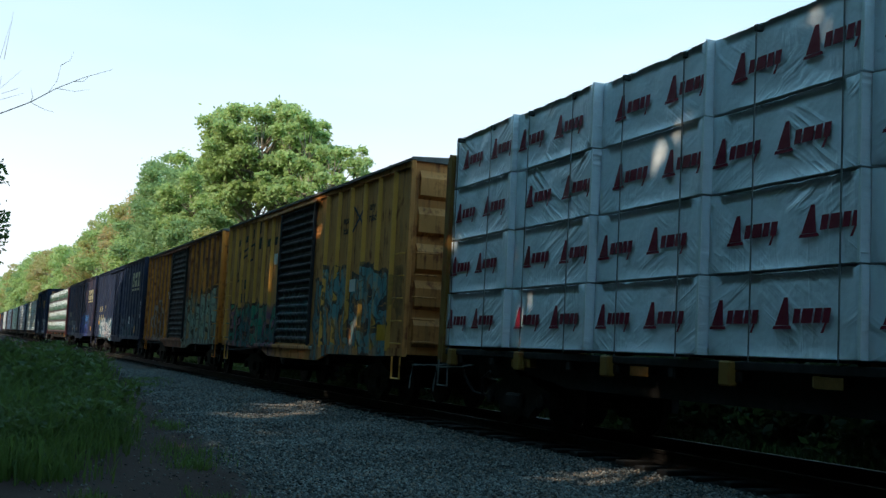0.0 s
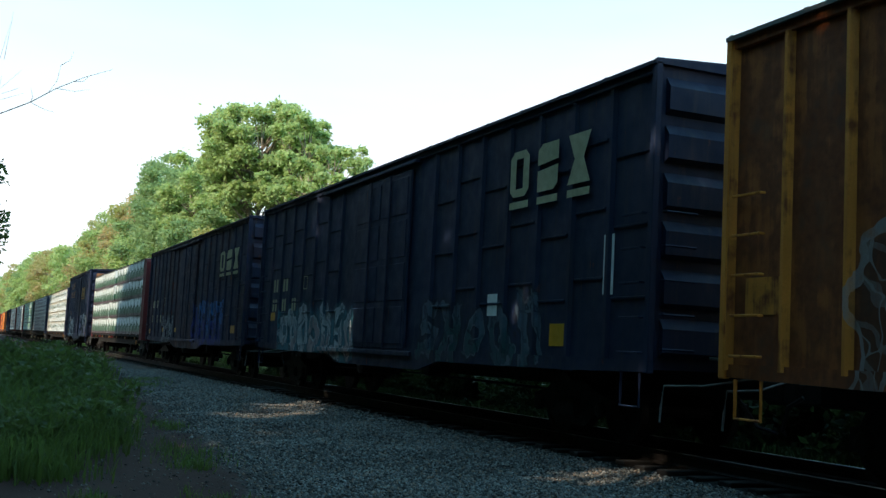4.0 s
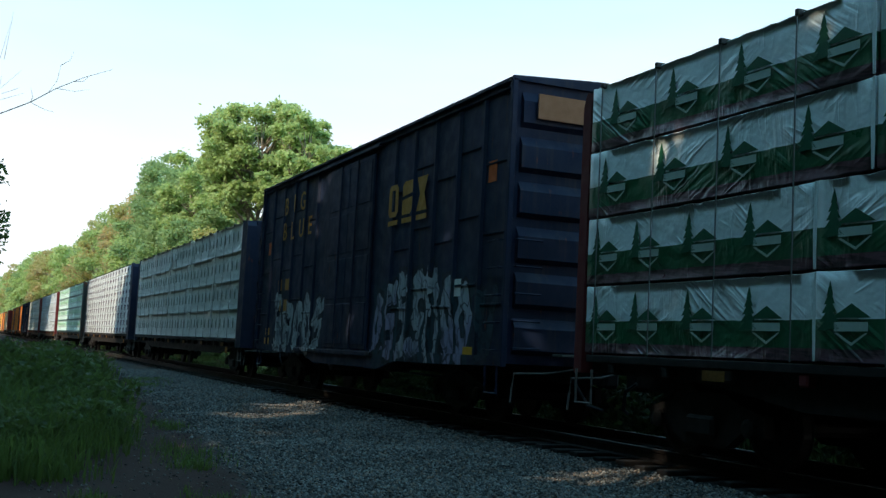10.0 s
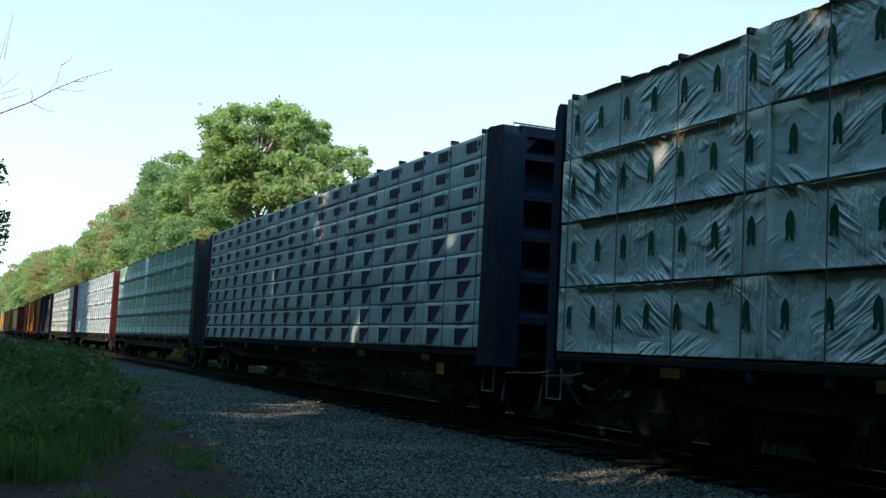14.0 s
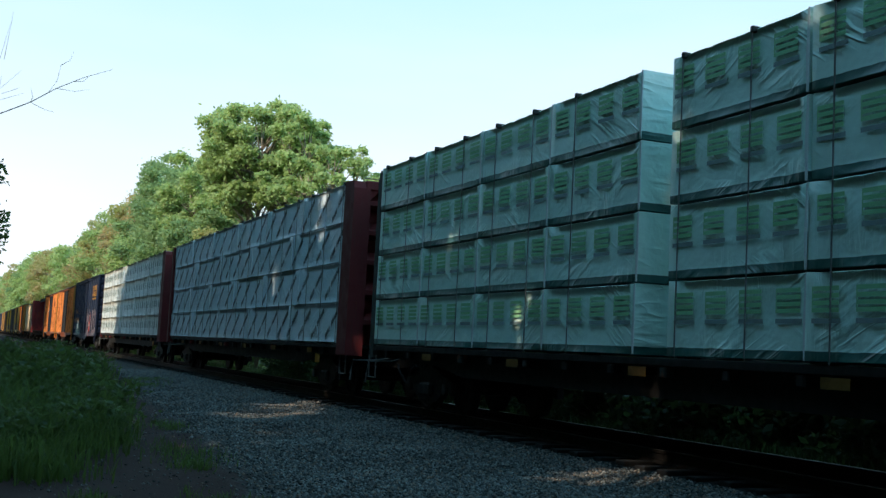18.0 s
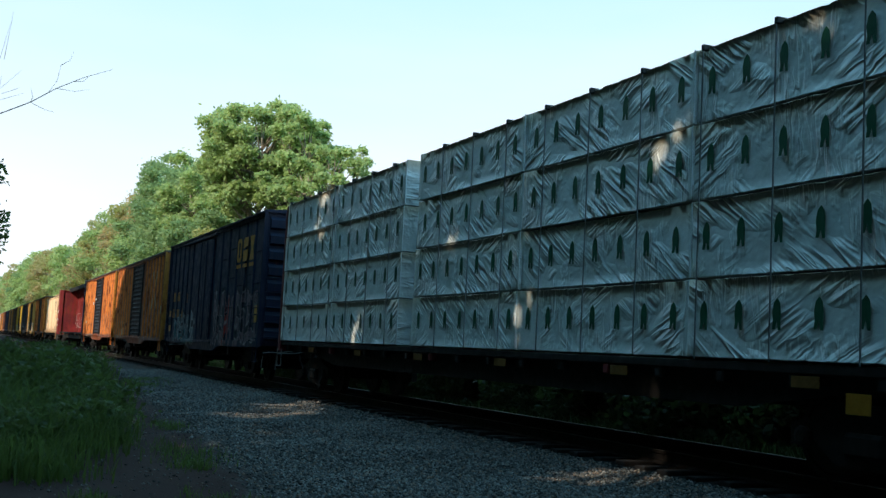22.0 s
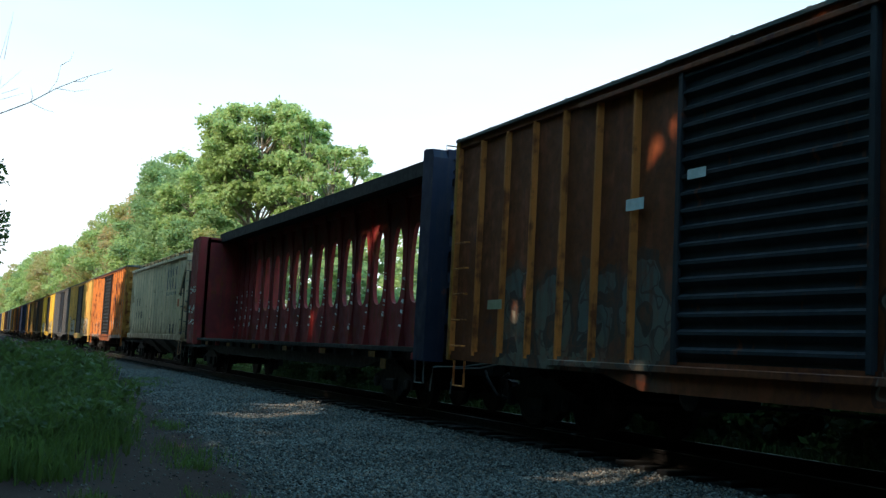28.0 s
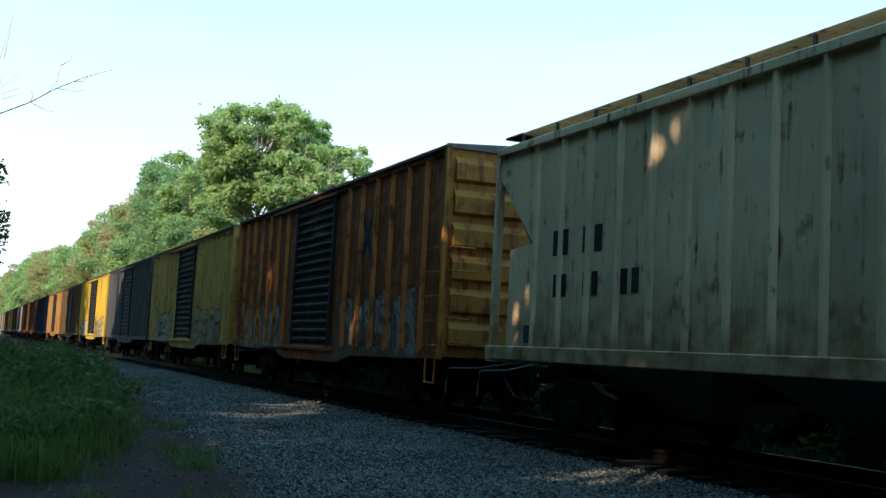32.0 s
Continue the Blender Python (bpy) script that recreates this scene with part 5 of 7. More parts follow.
def mark_meshes(kind, H, ink, ink2):
    key = ("print", kind, round(H, 2), ink.name)
    if key not in PACK_CACHE:
        b, b2 = mark_builder(kind, H)
        PACK_CACHE[key] = (b.mesh("printed_mark", ink, True) if b.f else None, b2.mesh("printed_mark", ink2, True) if b2.f else None)
    return PACK_CACHE[key]


def lumber_pack(car_mid, y, z, L, H, kind, wrap_mat, ink, ink2, label, variant, jut=0.0, shift=0.0, yaw=0.0):
    ob = new("lumber_pack", pack_mesh(kind, L, H, wrap_mat, variant))
    tagged(ob, label, "lumber pack", "lumber packs on the flatcars")
    x = TRACK_X - (0.88 - jut)
    MOVERS.append((ob, x, car_mid + y, z, yaw))
    ob.location = (x, car_mid + y, z)
    fold = ("fold", round(H, 2), wrap_mat.name)
    if fold not in PACK_CACHE:
        PACK_CACHE[fold] = Builder().add([(-PACK_W / 2 - 0.012, -0.02, 0.01), (-PACK_W / 2 - 0.012, 0.012, 0.0), (-PACK_W / 2 - 0.016, 0.022, H * 0.4), (-PACK_W / 2 - 0.011, 0.006, H), (-PACK_W / 2 - 0.012, -0.018, H),
                                          (-PACK_W / 2 - 0.013, -0.028, H * 0.55), (-PACK_W / 2 + 0.02, -0.01, 0.0), (-PACK_W / 2 + 0.02, 0.0, H)],
                                         [(0, 1, 2, 5), (5, 2, 3, 4), (1, 6, 7, 3, 2), (0, 5, 4, 7, 6)]).mesh("folded_edge", FOLD, True)
    if kind not in ("swoosh", "card"):
        fe = part("folded_edge", PACK_CACHE[fold], None, ob)
        fe.location = (0, -L / 2 + 0.02, 0)
    m1, m2 = mark_meshes(kind, H, ink, ink2)
    n = max(1, int(round(L / MARK_STEP[kind])))
    for k in range(n):
        yy = L / 2 - (k + 0.5) * L / n + shift
        if abs(yy) > L / 2 - (0.1 if kind in ("blob", "stack") else 0.42):
            yy = max(-L / 2 + 0.5, min(L / 2 - 0.5, yy))
        mk = part("printed_mark", m1, None, ob)
        mk.location = (0, yy, 0)
        if m2:
            part("overprint", m2, None, mk)
    return ob


def load_lumber(mid, columns, kinds, z0, H, tiers, wrap_mats, ink, ink2, label, seed=1, step=0.02, yaw=0.0):
    """columns: for each tier a list of (y0, y1) on the car; kinds: a print for each tier. The far side's packs are one object."""
    rng = random.Random(seed)
    far = Builder()
    for t in range(tiers):
        kind = kinds[t % len(kinds)]
        for y0, y1 in columns[t % len(columns)]:
            shift = rng.choice((0.0, 0.22, -0.2, 0.1)) if kind in ("maroon", "slant", "pine") else rng.uniform(-0.06, 0.06)
            lumber_pack(mid, (y0 + y1) / 2 + rng.uniform(-0.015, 0.015), z0 + t * (H + step), y1 - y0 - 0.02, H, kind, wrap_mats[t % len(wrap_mats)], ink, ink2,
                        label, rng.randrange(3), rng.uniform(0, 0.035), shift, yaw + rng.uniform(-0.3, 0.3) if yaw else 0.0)
            far.cbox(-PACK_W / 2, PACK_W / 2, y0 + 0.01, y1 - 0.01, z0 + t * (H + step), z0 + t * (H + step) + H, 0.03)
    ob = new("lumber_load", far.mesh("lumber_load", wrap_mats[0]))
    tagged(ob, "wrapped lumber packs on the far side of the flatcar", "lumber load", kind="stuff")
    MOVERS.append((ob, TRACK_X + 0.88, mid, 0.0))
    ob.location = (TRACK_X + 0.88, mid, 0)


def split(a, b, n, gaps=()):
    """n equal columns from a to b; after those numbered in gaps a space is left."""
    g = 0.65
    w = (b - a - g * len(gaps)) / n
    out, y = [], a
    for k in range(n):
        out.append((y, y + w))
        y += w + (g if k in gaps else 0)
    return out


def centerbeam(name, label, front, rear, mat, *, holes=False, top=4.88, deck=1.2, strap_step=1.22, load=None, strap_top=4.925, lettered=True, bulkhead=0.6, rear_bulkhead=0.45, rear_out=1.46, open_at=(), front_mat=None):
    """A bulkhead flatcar with a central truss."""
    car, L = freight_car(name, label, "flatcar", front, rear)
    h = L / 2
    part("deck", Builder().cbox(-1.45, 1.45, -h + 0.3, h - 0.3, deck - 0.1, deck, 0.01), SHADE_BLACK, car)
    for s in (-1, 1):
        part("side_sill", Builder().prism([(-h + 0.2, deck - 0.02), (-h + 0.2, deck - 0.24), (-h + 2.8, deck - 0.28), (-h + 4.4, deck - 0.5), (h - 4.4, deck - 0.5), (h - 2.8, deck - 0.28),
                                           (h - 0.2, deck - 0.24), (h - 0.2, deck - 0.02)], "x", s * 1.2, s * 1.28), SHADE_BLACK, car, fix=True)
    n = int(L / strap_step)
    for k in range(n):
        y = -h + 0.9 + (L - 1.8) * k / (n - 1)
        part("winch", Builder().cbox(-1.44, -1.3, y - 0.07, y + 0.07, deck - 0.24, deck - 0.1, 0.02), SHADE_BLACK if k % 5 else mat, car)
    for k in range(6):
        y = -h + 3.1 + (L - 6.2) * k / 5
        part("reflector", Builder().box(-1.462, -1.452, y - 0.2, y + 0.2, deck - 0.24, deck - 0.12), DULLED, car, "dirty yellow reflector strip")
        part("reflector_bracket", Builder().cbox(-1.453, -1.2, y - 0.16, y + 0.16, deck - 0.22, deck - 0.14, 0.01), SHADE_BLACK, car)
    # bulkheads: two posts, a ribbed plate between them, a header
    body_mat = mat
    for e, th in ((-1, bulkhead), (1, rear_bulkhead)):
        mat = front_mat if front_mat and e < 0 else body_mat
        y_out = e * h
        y_in = e * (h - th)
        a, b = min(y_out, y_in), max(y_out, y_in)
        bh = part("bulkhead", Builder().box(-1.3, 1.3, *sorted((y_in, y_in + e * 0.12)), deck - 0.1, top - 0.1), mat, car, "steel end bulkhead with horizontal ribs")
        for s in (-1, 1):
            out = [(y_in, 0.95), (y_in, top - 0.02), (y_in + e * 0.1, top), (y_out - e * 0.06, top - 0.04), (y_out, top - 0.2), (y_out, 0.95)]
            part("bulkhead_post", Builder().prism(out, "x", s * 1.18, s * (1.58 if e < 0 else rear_out)), mat, bh, fix=True)
        part("header", Builder().cbox(-1.3, 1.3, a, b, top - 0.22, top - 0.02, 0.02), mat, bh)
        for k in range(5):
            z = deck + 0.35 + (top - deck - 1.0) * k / 4
            out = [(y_in + e * 0.1, z), (y_out - e * 0.14, z + 0.1), (y_out - e * 0.14, z + 0.2), (y_in + e * 0.1, z + 0.42)]
            part("bulkhead_rib", Builder().prism(out, "x", -1.28, 1.28), mat, bh, fix=True)
        part("stiffener", Builder().cbox(-0.06, 0.06, *sorted((y_in + e * 0.1, y_out - e * 0.05)), deck, top - 0.15, 0.01), mat, bh)
        for s in (-1, 1):
            part("header_gusset", Builder().prism([(s * 1.28, top - 0.22), (s * 0.95, top - 0.22), (s * 1.28, top - 0.55)], "y", a + 0.05, b - 0.05), mat, bh, fix=True)
        part("grab_rail", Builder().tube([(-1.2, y_in + e * 0.2, top), (-1.2, y_in + e * 0.2, top + 0.1), (-0.2, y_in + e * 0.2, top + 0.1), (-0.2, y_in + e * 0.2, top)], 0.014, 5), GALV, bh)
        part("lifting_plate", Builder().prism([(0.05, top - 0.02), (0.05, top + 0.08), (0.35, top + 0.18), (0.4, top - 0.02)], "y", y_in + e * 0.15, y_in + e * 0.18), mat, bh, fix=True)
    if lettered:
        lettering(car, "CAUTION", 0.2, on_front(0.85, top - 0.12, -h - 0.004), WHITE)
        for k, w in enumerate((0.9, 0.7)):
            part("stencil", Builder().box(0.15 - w / 2, 0.15 + w / 2, -h + 0.128, -h + 0.135, 3.62 - 0.12 * k, 3.68 - 0.12 * k), WHITE, car)
    part("warning_plate", Builder().box(-1.475, -1.466, -h + 2.2, -h + 2.52, deck - 0.46, deck - 0.26), AMBER if lettered else DULLED, car, "yellow reflective plate")
    # centre beam
    beam = part("centre_beam", Builder().cbox(-0.16, 0.16, -h + 0.4, h - 0.4, top - 0.28, top + 0.02, 0.02), mat, car, "top chord of the central truss")
    if not holes:
        for k in range(9):
            y = -h + 1.2 + (L - 2.4) * k / 8
            part("truss_post", Builder().cbox(-0.14, 0.14, y - 0.1, y + 0.1, deck, top - 0.25, 0.01), mat, beam)
        for k in range(int(L / strap_step) - 1):
            y = -h + bulkhead + 0.35 + (L - bulkhead - rear_bulkhead - 0.7) * k / (int(L / strap_step) - 2)
            if any(a < y < b for a, b in open_at):
                continue
            td = part("tie_down", Builder().box(-1.508, -1.496, y - 0.007, y + 0.007, deck, strap_top), STRAP, car, "grey steel tie-down cable")
            part("edge_pad", Builder().cbox(-1.515, -1.36, y - 0.028, y + 0.028, strap_top - 0.07, strap_top + 0.004, 0.008), PAD, td)
    make_running_gear(car, L, tank=False)
    for e in (-1, 1):
        part("sill_step", Builder().tube([(-1.5, e * (h - 0.15), 1.0), (-1.5, e * (h - 0.15), 0.55), (-1.5, e * (h - 0.55), 0.55), (-1.5, e * (h - 0.55), 1.0)], 0.02, 6), GALV, car)
    return car


def covered_hopper(front, rear, mat, shade_mat, post_mat):
    car, L = freight_car("covered_hopper", "dirty white covered hopper car with vertical ribs and rust streaks", "hopper car", front, rear)
    h = L / 2
    z0, z1 = 1.18, 4.42
    slope = 2.5
    # body: vertical sides whose ends cut back under the slope sheets
    side = [(-h + 0.93, z0), (-h + 0.93, 2.78), (-h + 1.68, 2.84), (-h + 0.45, 4.0), (-h + 0.45, z1), (h - 0.45, z1), (h - 0.45, 4.0), (h - 1.68, 2.84), (h - 0.93, 2.78), (h - 0.93, z0)]
    for s in (-1, 1):
        part("side_sheet", Builder().prism(side, "x", s * 1.46, s * 1.50), mat, car, fix=True)
    inner = [(-h + slope + 0.6, z0), (-h + 0.5, 3.95), (-h + 0.5, z1), (h - 0.5, z1), (h - 0.5, 3.95), (h - slope - 0.6, z0)]
    part("body", Builder().prism(inner, "x", -1.455, 1.455), shade_mat, car, "sloping hopper ends with shade in their colour", fix=True)
    for s in (-1, 1):
        part("side_sill", Builder().cbox(min(s * 1.42, s * 1.56), max(s * 1.42, s * 1.56), -h + 0.3, h - 0.3, z0 - 0.12, z0 + 0.1, 0.015), mat, car)
        part("top_chord", Builder().cbox(min(s * 1.42, s * 1.57), max(s * 1.42, s * 1.57), -h + 0.45, h - 0.45, z1 - 0.1, z1 + 0.03, 0.015), mat, car)
        n = 17
        for k in range(n):
            y = -h + 1.8 + (L - 3.6) * k / (n - 1)
            part("side_post", Builder().prism([(s * 1.498, y - 0.06), (s * 1.548, y - 0.03), (s * 1.548, y + 0.03), (s * 1.498, y + 0.06)], "z", z0 + 0.06, z1 - 0.09), post_mat, car, fix=True)
    roof = [(-1.55, z1 + 0.02), (-1.2, z1 + 0.14), (0, z1 + 0.22), (1.2, z1 + 0.14), (1.55, z1 + 0.02)]
    rf = part("roof", Builder().prism(roof, "y", -h + 0.42, h - 0.42), mat, car, fix=True)
    part("hatch", Builder().cbox(-0.32, 0.32, -h + 1.2, h - 1.2, z1 + 0.2, z1 + 0.34, 0.03), mat, rf, "long loading hatch")
    for s in (-1, 1):
        part("running_board", Builder().cbox(min(s * 0.75, s * 1.2), max(s * 0.75, s * 1.2), -h + 0.1, h - 0.1, z1 + 0.3, z1 + 0.33, 0.006), mat, rf, "grating walkway")
        for k in range(14):
            y = -h + 0.6 + (L - 1.2) * k / 13
            part("walkway_bracket", Builder().box(s * 1.18 - 0.02, s * 1.18 + 0.02, y - 0.02, y + 0.02, z1 + 0.08, z1 + 0.31), GALV, rf)
    for e in (-1, 1):
        y = e * h
        part("end_platform", Builder().cbox(-1.45, 1.45, *sorted((y - e * 0.1, y - e * 1.9)), 1.02, 1.12, 0.012), mat, car)
        part("upper_end_plate", Builder().cbox(-1.48, 1.48, *sorted((y - e * 0.36, y - e * 0.46)), z1 - 0.62, z1 + 0.04, 0.02), mat, car)
        for s in (-1, 1):
            part("corner_post", Builder().cbox(s * 1.44 - 0.06, s * 1.44 + 0.06, *sorted((y - e * 0.3, y - e * 0.42)), 1.05, z1, 0.01), mat, car)
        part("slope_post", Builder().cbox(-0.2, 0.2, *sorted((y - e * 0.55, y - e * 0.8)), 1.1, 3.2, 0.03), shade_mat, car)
        part("roof_platform", Builder().cbox(-1.2, 1.2, *sorted((y + e * 0.02, y - e * 0.6)), z1 + 0.3, z1 + 0.34, 0.006), GALV, car)
    y = -h + 0.24
    for x0, x1 in ((-1.47, -0.98), (0.95, 1.4)):
        lad = part("ladder_rail", Builder().cbox(x1 - 0.03, x1 + 0.03, y - 0.02, y + 0.04, 1.1, z1 - 0.2, 0.006), mat, car)
        ladder(car, "e", ((x0, x1), 1.4, z1 - 0.25, y - 0.02), 8, 0.017, name="ladder_rung")
    ladder(car, "s", ((-h + 0.4, -h + 0.85), 1.35, 2.9, -1.54), 4, name="side_rung")
    part("side_ladder_rail", Builder().cbox(-1.52, -1.47, -h + 0.83, -h + 0.89, 1.1, 3.1, 0.008), mat, car)
    part("hand_brake_box", Builder().cbox(-0.9, -0.5, -h + 0.25, -h + 0.5, 2.5, 3.0, 0.02), WOOD, car, "rusty tan brake housing")
    part("sill_step", Builder().tube([(-1.5, -h + 0.3, 1.05), (-1.52, -h + 0.35, 0.55), (-1.52, -h + 0.85, 0.5), (-1.5, -h + 0.85, 1.05)], 0.022, 6), mat, car)
    for k in (-1, 0, 1):
        yy = k * 3.6
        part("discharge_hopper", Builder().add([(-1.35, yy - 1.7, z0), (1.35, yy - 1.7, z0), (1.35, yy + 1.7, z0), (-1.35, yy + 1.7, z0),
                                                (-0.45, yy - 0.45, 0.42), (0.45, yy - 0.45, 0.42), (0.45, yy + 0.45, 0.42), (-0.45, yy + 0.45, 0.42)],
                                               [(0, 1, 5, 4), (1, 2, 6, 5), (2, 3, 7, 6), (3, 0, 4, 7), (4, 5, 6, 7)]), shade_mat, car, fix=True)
    make_running_gear(car, L, tank=False)
    return car


def holed_flatcar(front, rear, mat):
    """Empty centre-partition car: a plate wall pierced by tall oval openings."""
    car = centerbeam("centerbeam_flatcar", "empty dark red flatcar with oval-pierced partition and torn labels", front, rear, mat, holes=True, top=4.92,
                     lettered=False, bulkhead=0.5, rear_bulkhead=1.25, rear_out=1.58, front_mat=BLUE_FLAT)
    L = rear - front
    h = L / 2
    z0, z1 = 1.2, 4.75
    cells, cw = 13, 1.215
    start = -cells * cw / 2 + 0.07
    xs = -0.05, 0.05
    seg = 20
    for k in range(cells):
        yc = start + (k + 0.5) * cw
        zc, rz, ry = 3.12, 0.92, 0.36
        ring = []
        for i in range(seg):
            t = 2 * math.pi * i / seg
            widen = 1.0 + 0.18 * math.sin(t) * -1
            cx, sx = math.cos(t), math.sin(t)
            ring.append((yc + ry * widen * math.copysign(abs(cx) ** 0.72, cx), zc + rz * math.copysign(abs(sx) ** 0.86, sx)))
        rect = []
        for i in range(seg):
            t = 2 * math.pi * i / seg
            c, s = math.cos(t), math.sin(t)
            q = max(abs(c), abs(s))
            rect.append((yc + cw / 2 * c / q, (z0 + z1) / 2 + (z1 - z0) / 2 * s / q))
        v = [(xs[0], *p) for p in ring] + [(xs[0], *p) for p in rect] + [(xs[1], *p) for p in ring] + [(xs[1], *p) for p in rect]
        f = []
        for i in range(seg):
            j = (i + 1) % seg
            f += [(i, j, seg + j, seg + i), (2 * seg + i, 3 * seg + i, 3 * seg + j, 2 * seg + j), (i, 2 * seg + i, 2 * seg + j, j)]
        part("partition_panel", Builder().add(v, f), mat, car, "steel plate with a tall oval opening", fix=True)
    for a, b in ((-h + 0.4, start), (start + cells * cw, h - 1.2)):
        part("partition_end", Builder().box(xs[0], xs[1], a, b, z0, z1), mat, car)
    for k in range(cells + 4):
        y = start + k * cw if k <= cells else start + cells * cw + 0.75 * (k - cells)
        out = [(-0.18, z0), (-0.12, 1.7), (-0.08, 2.3), (-0.08, 4.0), (-0.2, z1), (0.2, z1), (0.08, 4.0), (0.08, 2.3), (0.12, 1.7), (0.18, z0)]
        part("stanchion", Builder().prism(out, "y", y - 0.06, y + 0.06), mat, car, fix=True)
    rng = random.Random(21)
    part("upper_flange", Builder().prism([(-0.72, 4.74), (-0.8, 4.76), (-0.8, 5.07), (-0.2, 5.12), (0.2, 5.12), (0.8, 5.07), (0.8, 4.76), (0.72, 4.74), (0.7, 4.96), (0.15, 4.84), (-0.15, 4.84), (-0.7, 4.96)], "y", -h + 0.4, h - 1.0), SHADE_BLACK, car, fix=True)
    for k in range(cells + 4):
        y = start + k * cw if k <= cells else start + cells * cw + 0.75 * (k - cells)
        for q in range(rng.randrange(8, 13)):
            z = rng.choice((1.62, 1.7, 1.95, 2.2, 2.28, 2.5, 2.75, 2.9)) + rng.uniform(-0.06, 0.06)
            x = -np.interp(z, [1.2, 1.7, 2.3, 4.0], [0.18, 0.12, 0.08, 0.08]) - 0.012
            s = rng.uniform(0.03, 0.08)
            part("paper_scrap", Builder().prism([(y - 0.07, z), (y - 0.06, z + s * rng.uniform(0.6, 1.2)), (y + 0.05, z + s * 1.0), (y + 0.075, z + s * rng.uniform(0.2, 0.8))], "x", x, x - 0.006), WHITE, car, fix=True)
    for q in range(64):
        y, z = h - 1.25 + rng.uniform(0.08, 1.1), rng.choice((2.15, 2.3, 2.9, 3.0, 1.75)) + rng.uniform(-0.08, 0.08)
        s = rng.uniform(0.025, 0.085)
        part("paper_scrap", Builder().prism([(y - s, z), (y - s * rng.uniform(0.3, 0.9), z + s * 0.7), (y - 0.1 * s, z + 0.3 * s), (y + s * 0.6, z + s * rng.uniform(0.3, 0.8)), (y + s, z - s * rng.uniform(0, 0.5))], "x", -1.61, -1.602), WHITE, car, fix=True)
    part("rear_side_plate", Builder().prism([(h - 1.25, 1.0), (h - 1.25, 4.7), (h - 1.12, 4.85), (h - 0.02, 4.88), (h - 0.02, 1.0)], "x", -1.6, -1.585), mat, car)
    for k in range(5):
        part("stencil", Builder().box(-0.075, -0.06, -h + 1.1, -h + 2.2 - 0.13 * (k % 3), 2.0 - 0.17 * k - 0.06, 2.0 - 0.17 * k), WHITE, car)
    return car
# ---- the train, front to rear ----
INK = (0.012, 0.012, 0.015)

WHITISH, ROSE, MIST, MAUVE = (0.42, 0.44, 0.46), (0.36, 0.26, 0.26), (0.16, 0.22, 0.27), (0.22, 0.15, 0.165)
# sprayed pieces on each car: left, right, foot, head, strokes, two fills, rim, edge, cloud, cover
SPRAY_YELLOW = [(7.45, 1.6, 0.98, 2.3, 6, (0.012, 0.24, 0.15), (0.02, 0.12, 0.13), INK, None, (0.075, 0.035, 0.17), 1.0),
                (-1.65, -6.9, 0.95, 2.75, 6, (0.09, 0.30, 0.33), (0.06, 0.22, 0.26), (0.015, 0.03, 0.04), None, None, 0.95),
                (-6.6, -7.7, 1.9, 2.7, 2, INK, (0.03, 0.03, 0.03), (0.12, 0.08, 0.03), None, None, 0.6)]
SPRAY_DOOR = [(1.5, -1.5, 1.15, 2.5, 4, (0.06, 0.16, 0.17), (0.14, 0.17, 0.18), INK, (0.3, 0.33, 0.34), (0.04, 0.05, 0.07), 0.6)]
SPRAY_RUST = [(6.1, 3.1, 0.9, 2.6, 2, (0.03, 0.02, 0.02), (0.06, 0.03, 0.02), (0.3, 0.31, 0.32), None, None, 0.7),
              (-1.6, -7.4, 0.85, 2.8, 6, (0.36, 0.44, 0.33), (0.27, 0.34, 0.29), (0.02, 0.022, 0.02), None, (0.2, 0.26, 0.2), 0.92)]
SPRAY_BLUE1 = [(7.7, 1.3, 0.9, 2.05, 7, WHITISH, ROSE, (0.03, 0.07, 0.09), (0.5, 0.52, 0.54), (0.06, 0.2, 0.25), 0.9),
               (-2.2, -7.0, 1.0, 2.1, 5, MIST, (0.05, 0.14, 0.12), INK, (0.2, 0.24, 0.26), None, 0.5)]
SPRAY_BLUE2 = [(5.8, 3.2, 0.98, 2.0, 4, WHITISH, MIST, INK, None, None, 0.75), (-1.4, -6.4, 0.98, 2.55, 7, (0.035, 0.19, 0.46), (0.04, 0.05, 0.24), (0.01, 0.014, 0.04), None, (0.02, 0.05, 0.17), 0.95)]
SPRAY_TALL = [(6.2, 1.7, 0.92, 2.45, 5, (0.5, 0.52, 0.52), (0.4, 0.43, 0.44), INK, None, None, 0.92), (-1.7, -6.6, 0.92, 2.6, 7, (0.46, 0.49, 0.5), (0.3, 0.28, 0.4), INK, None, (0.02, 0.05, 0.06), 0.92),
              (-6.7, -7.5, 0.95, 2.3, 1, (0.05, 0.09, 0.1), (0.03, 0.05, 0.06), INK, None, None, 0.7)]
SPRAY_BLUE4 = [(6.4, 1.6, 0.95, 2.15, 7, (0.3, 0.37, 0.38), (0.08, 0.2, 0.22), INK, (0.45, 0.48, 0.48), (0.02, 0.05, 0.07), 0.85),
               (-1.2, -2.9, 1.0, 2.6, 3, MAUVE, (0.18, 0.125, 0.14), INK, (0.3, 0.3, 0.31), None, 0.95), (-2.9, -3.7, 1.0, 2.6, 1, (0.42, 0.05, 0.035), (0.36, 0.045, 0.03), INK, (0.4, 0.3, 0.3), None, 0.95),
               (-3.7, -7.3, 1.0, 2.7, 5, MAUVE, (0.18, 0.125, 0.14), INK, (0.3, 0.3, 0.31), (0.02, 0.018, 0.05), 0.95)]
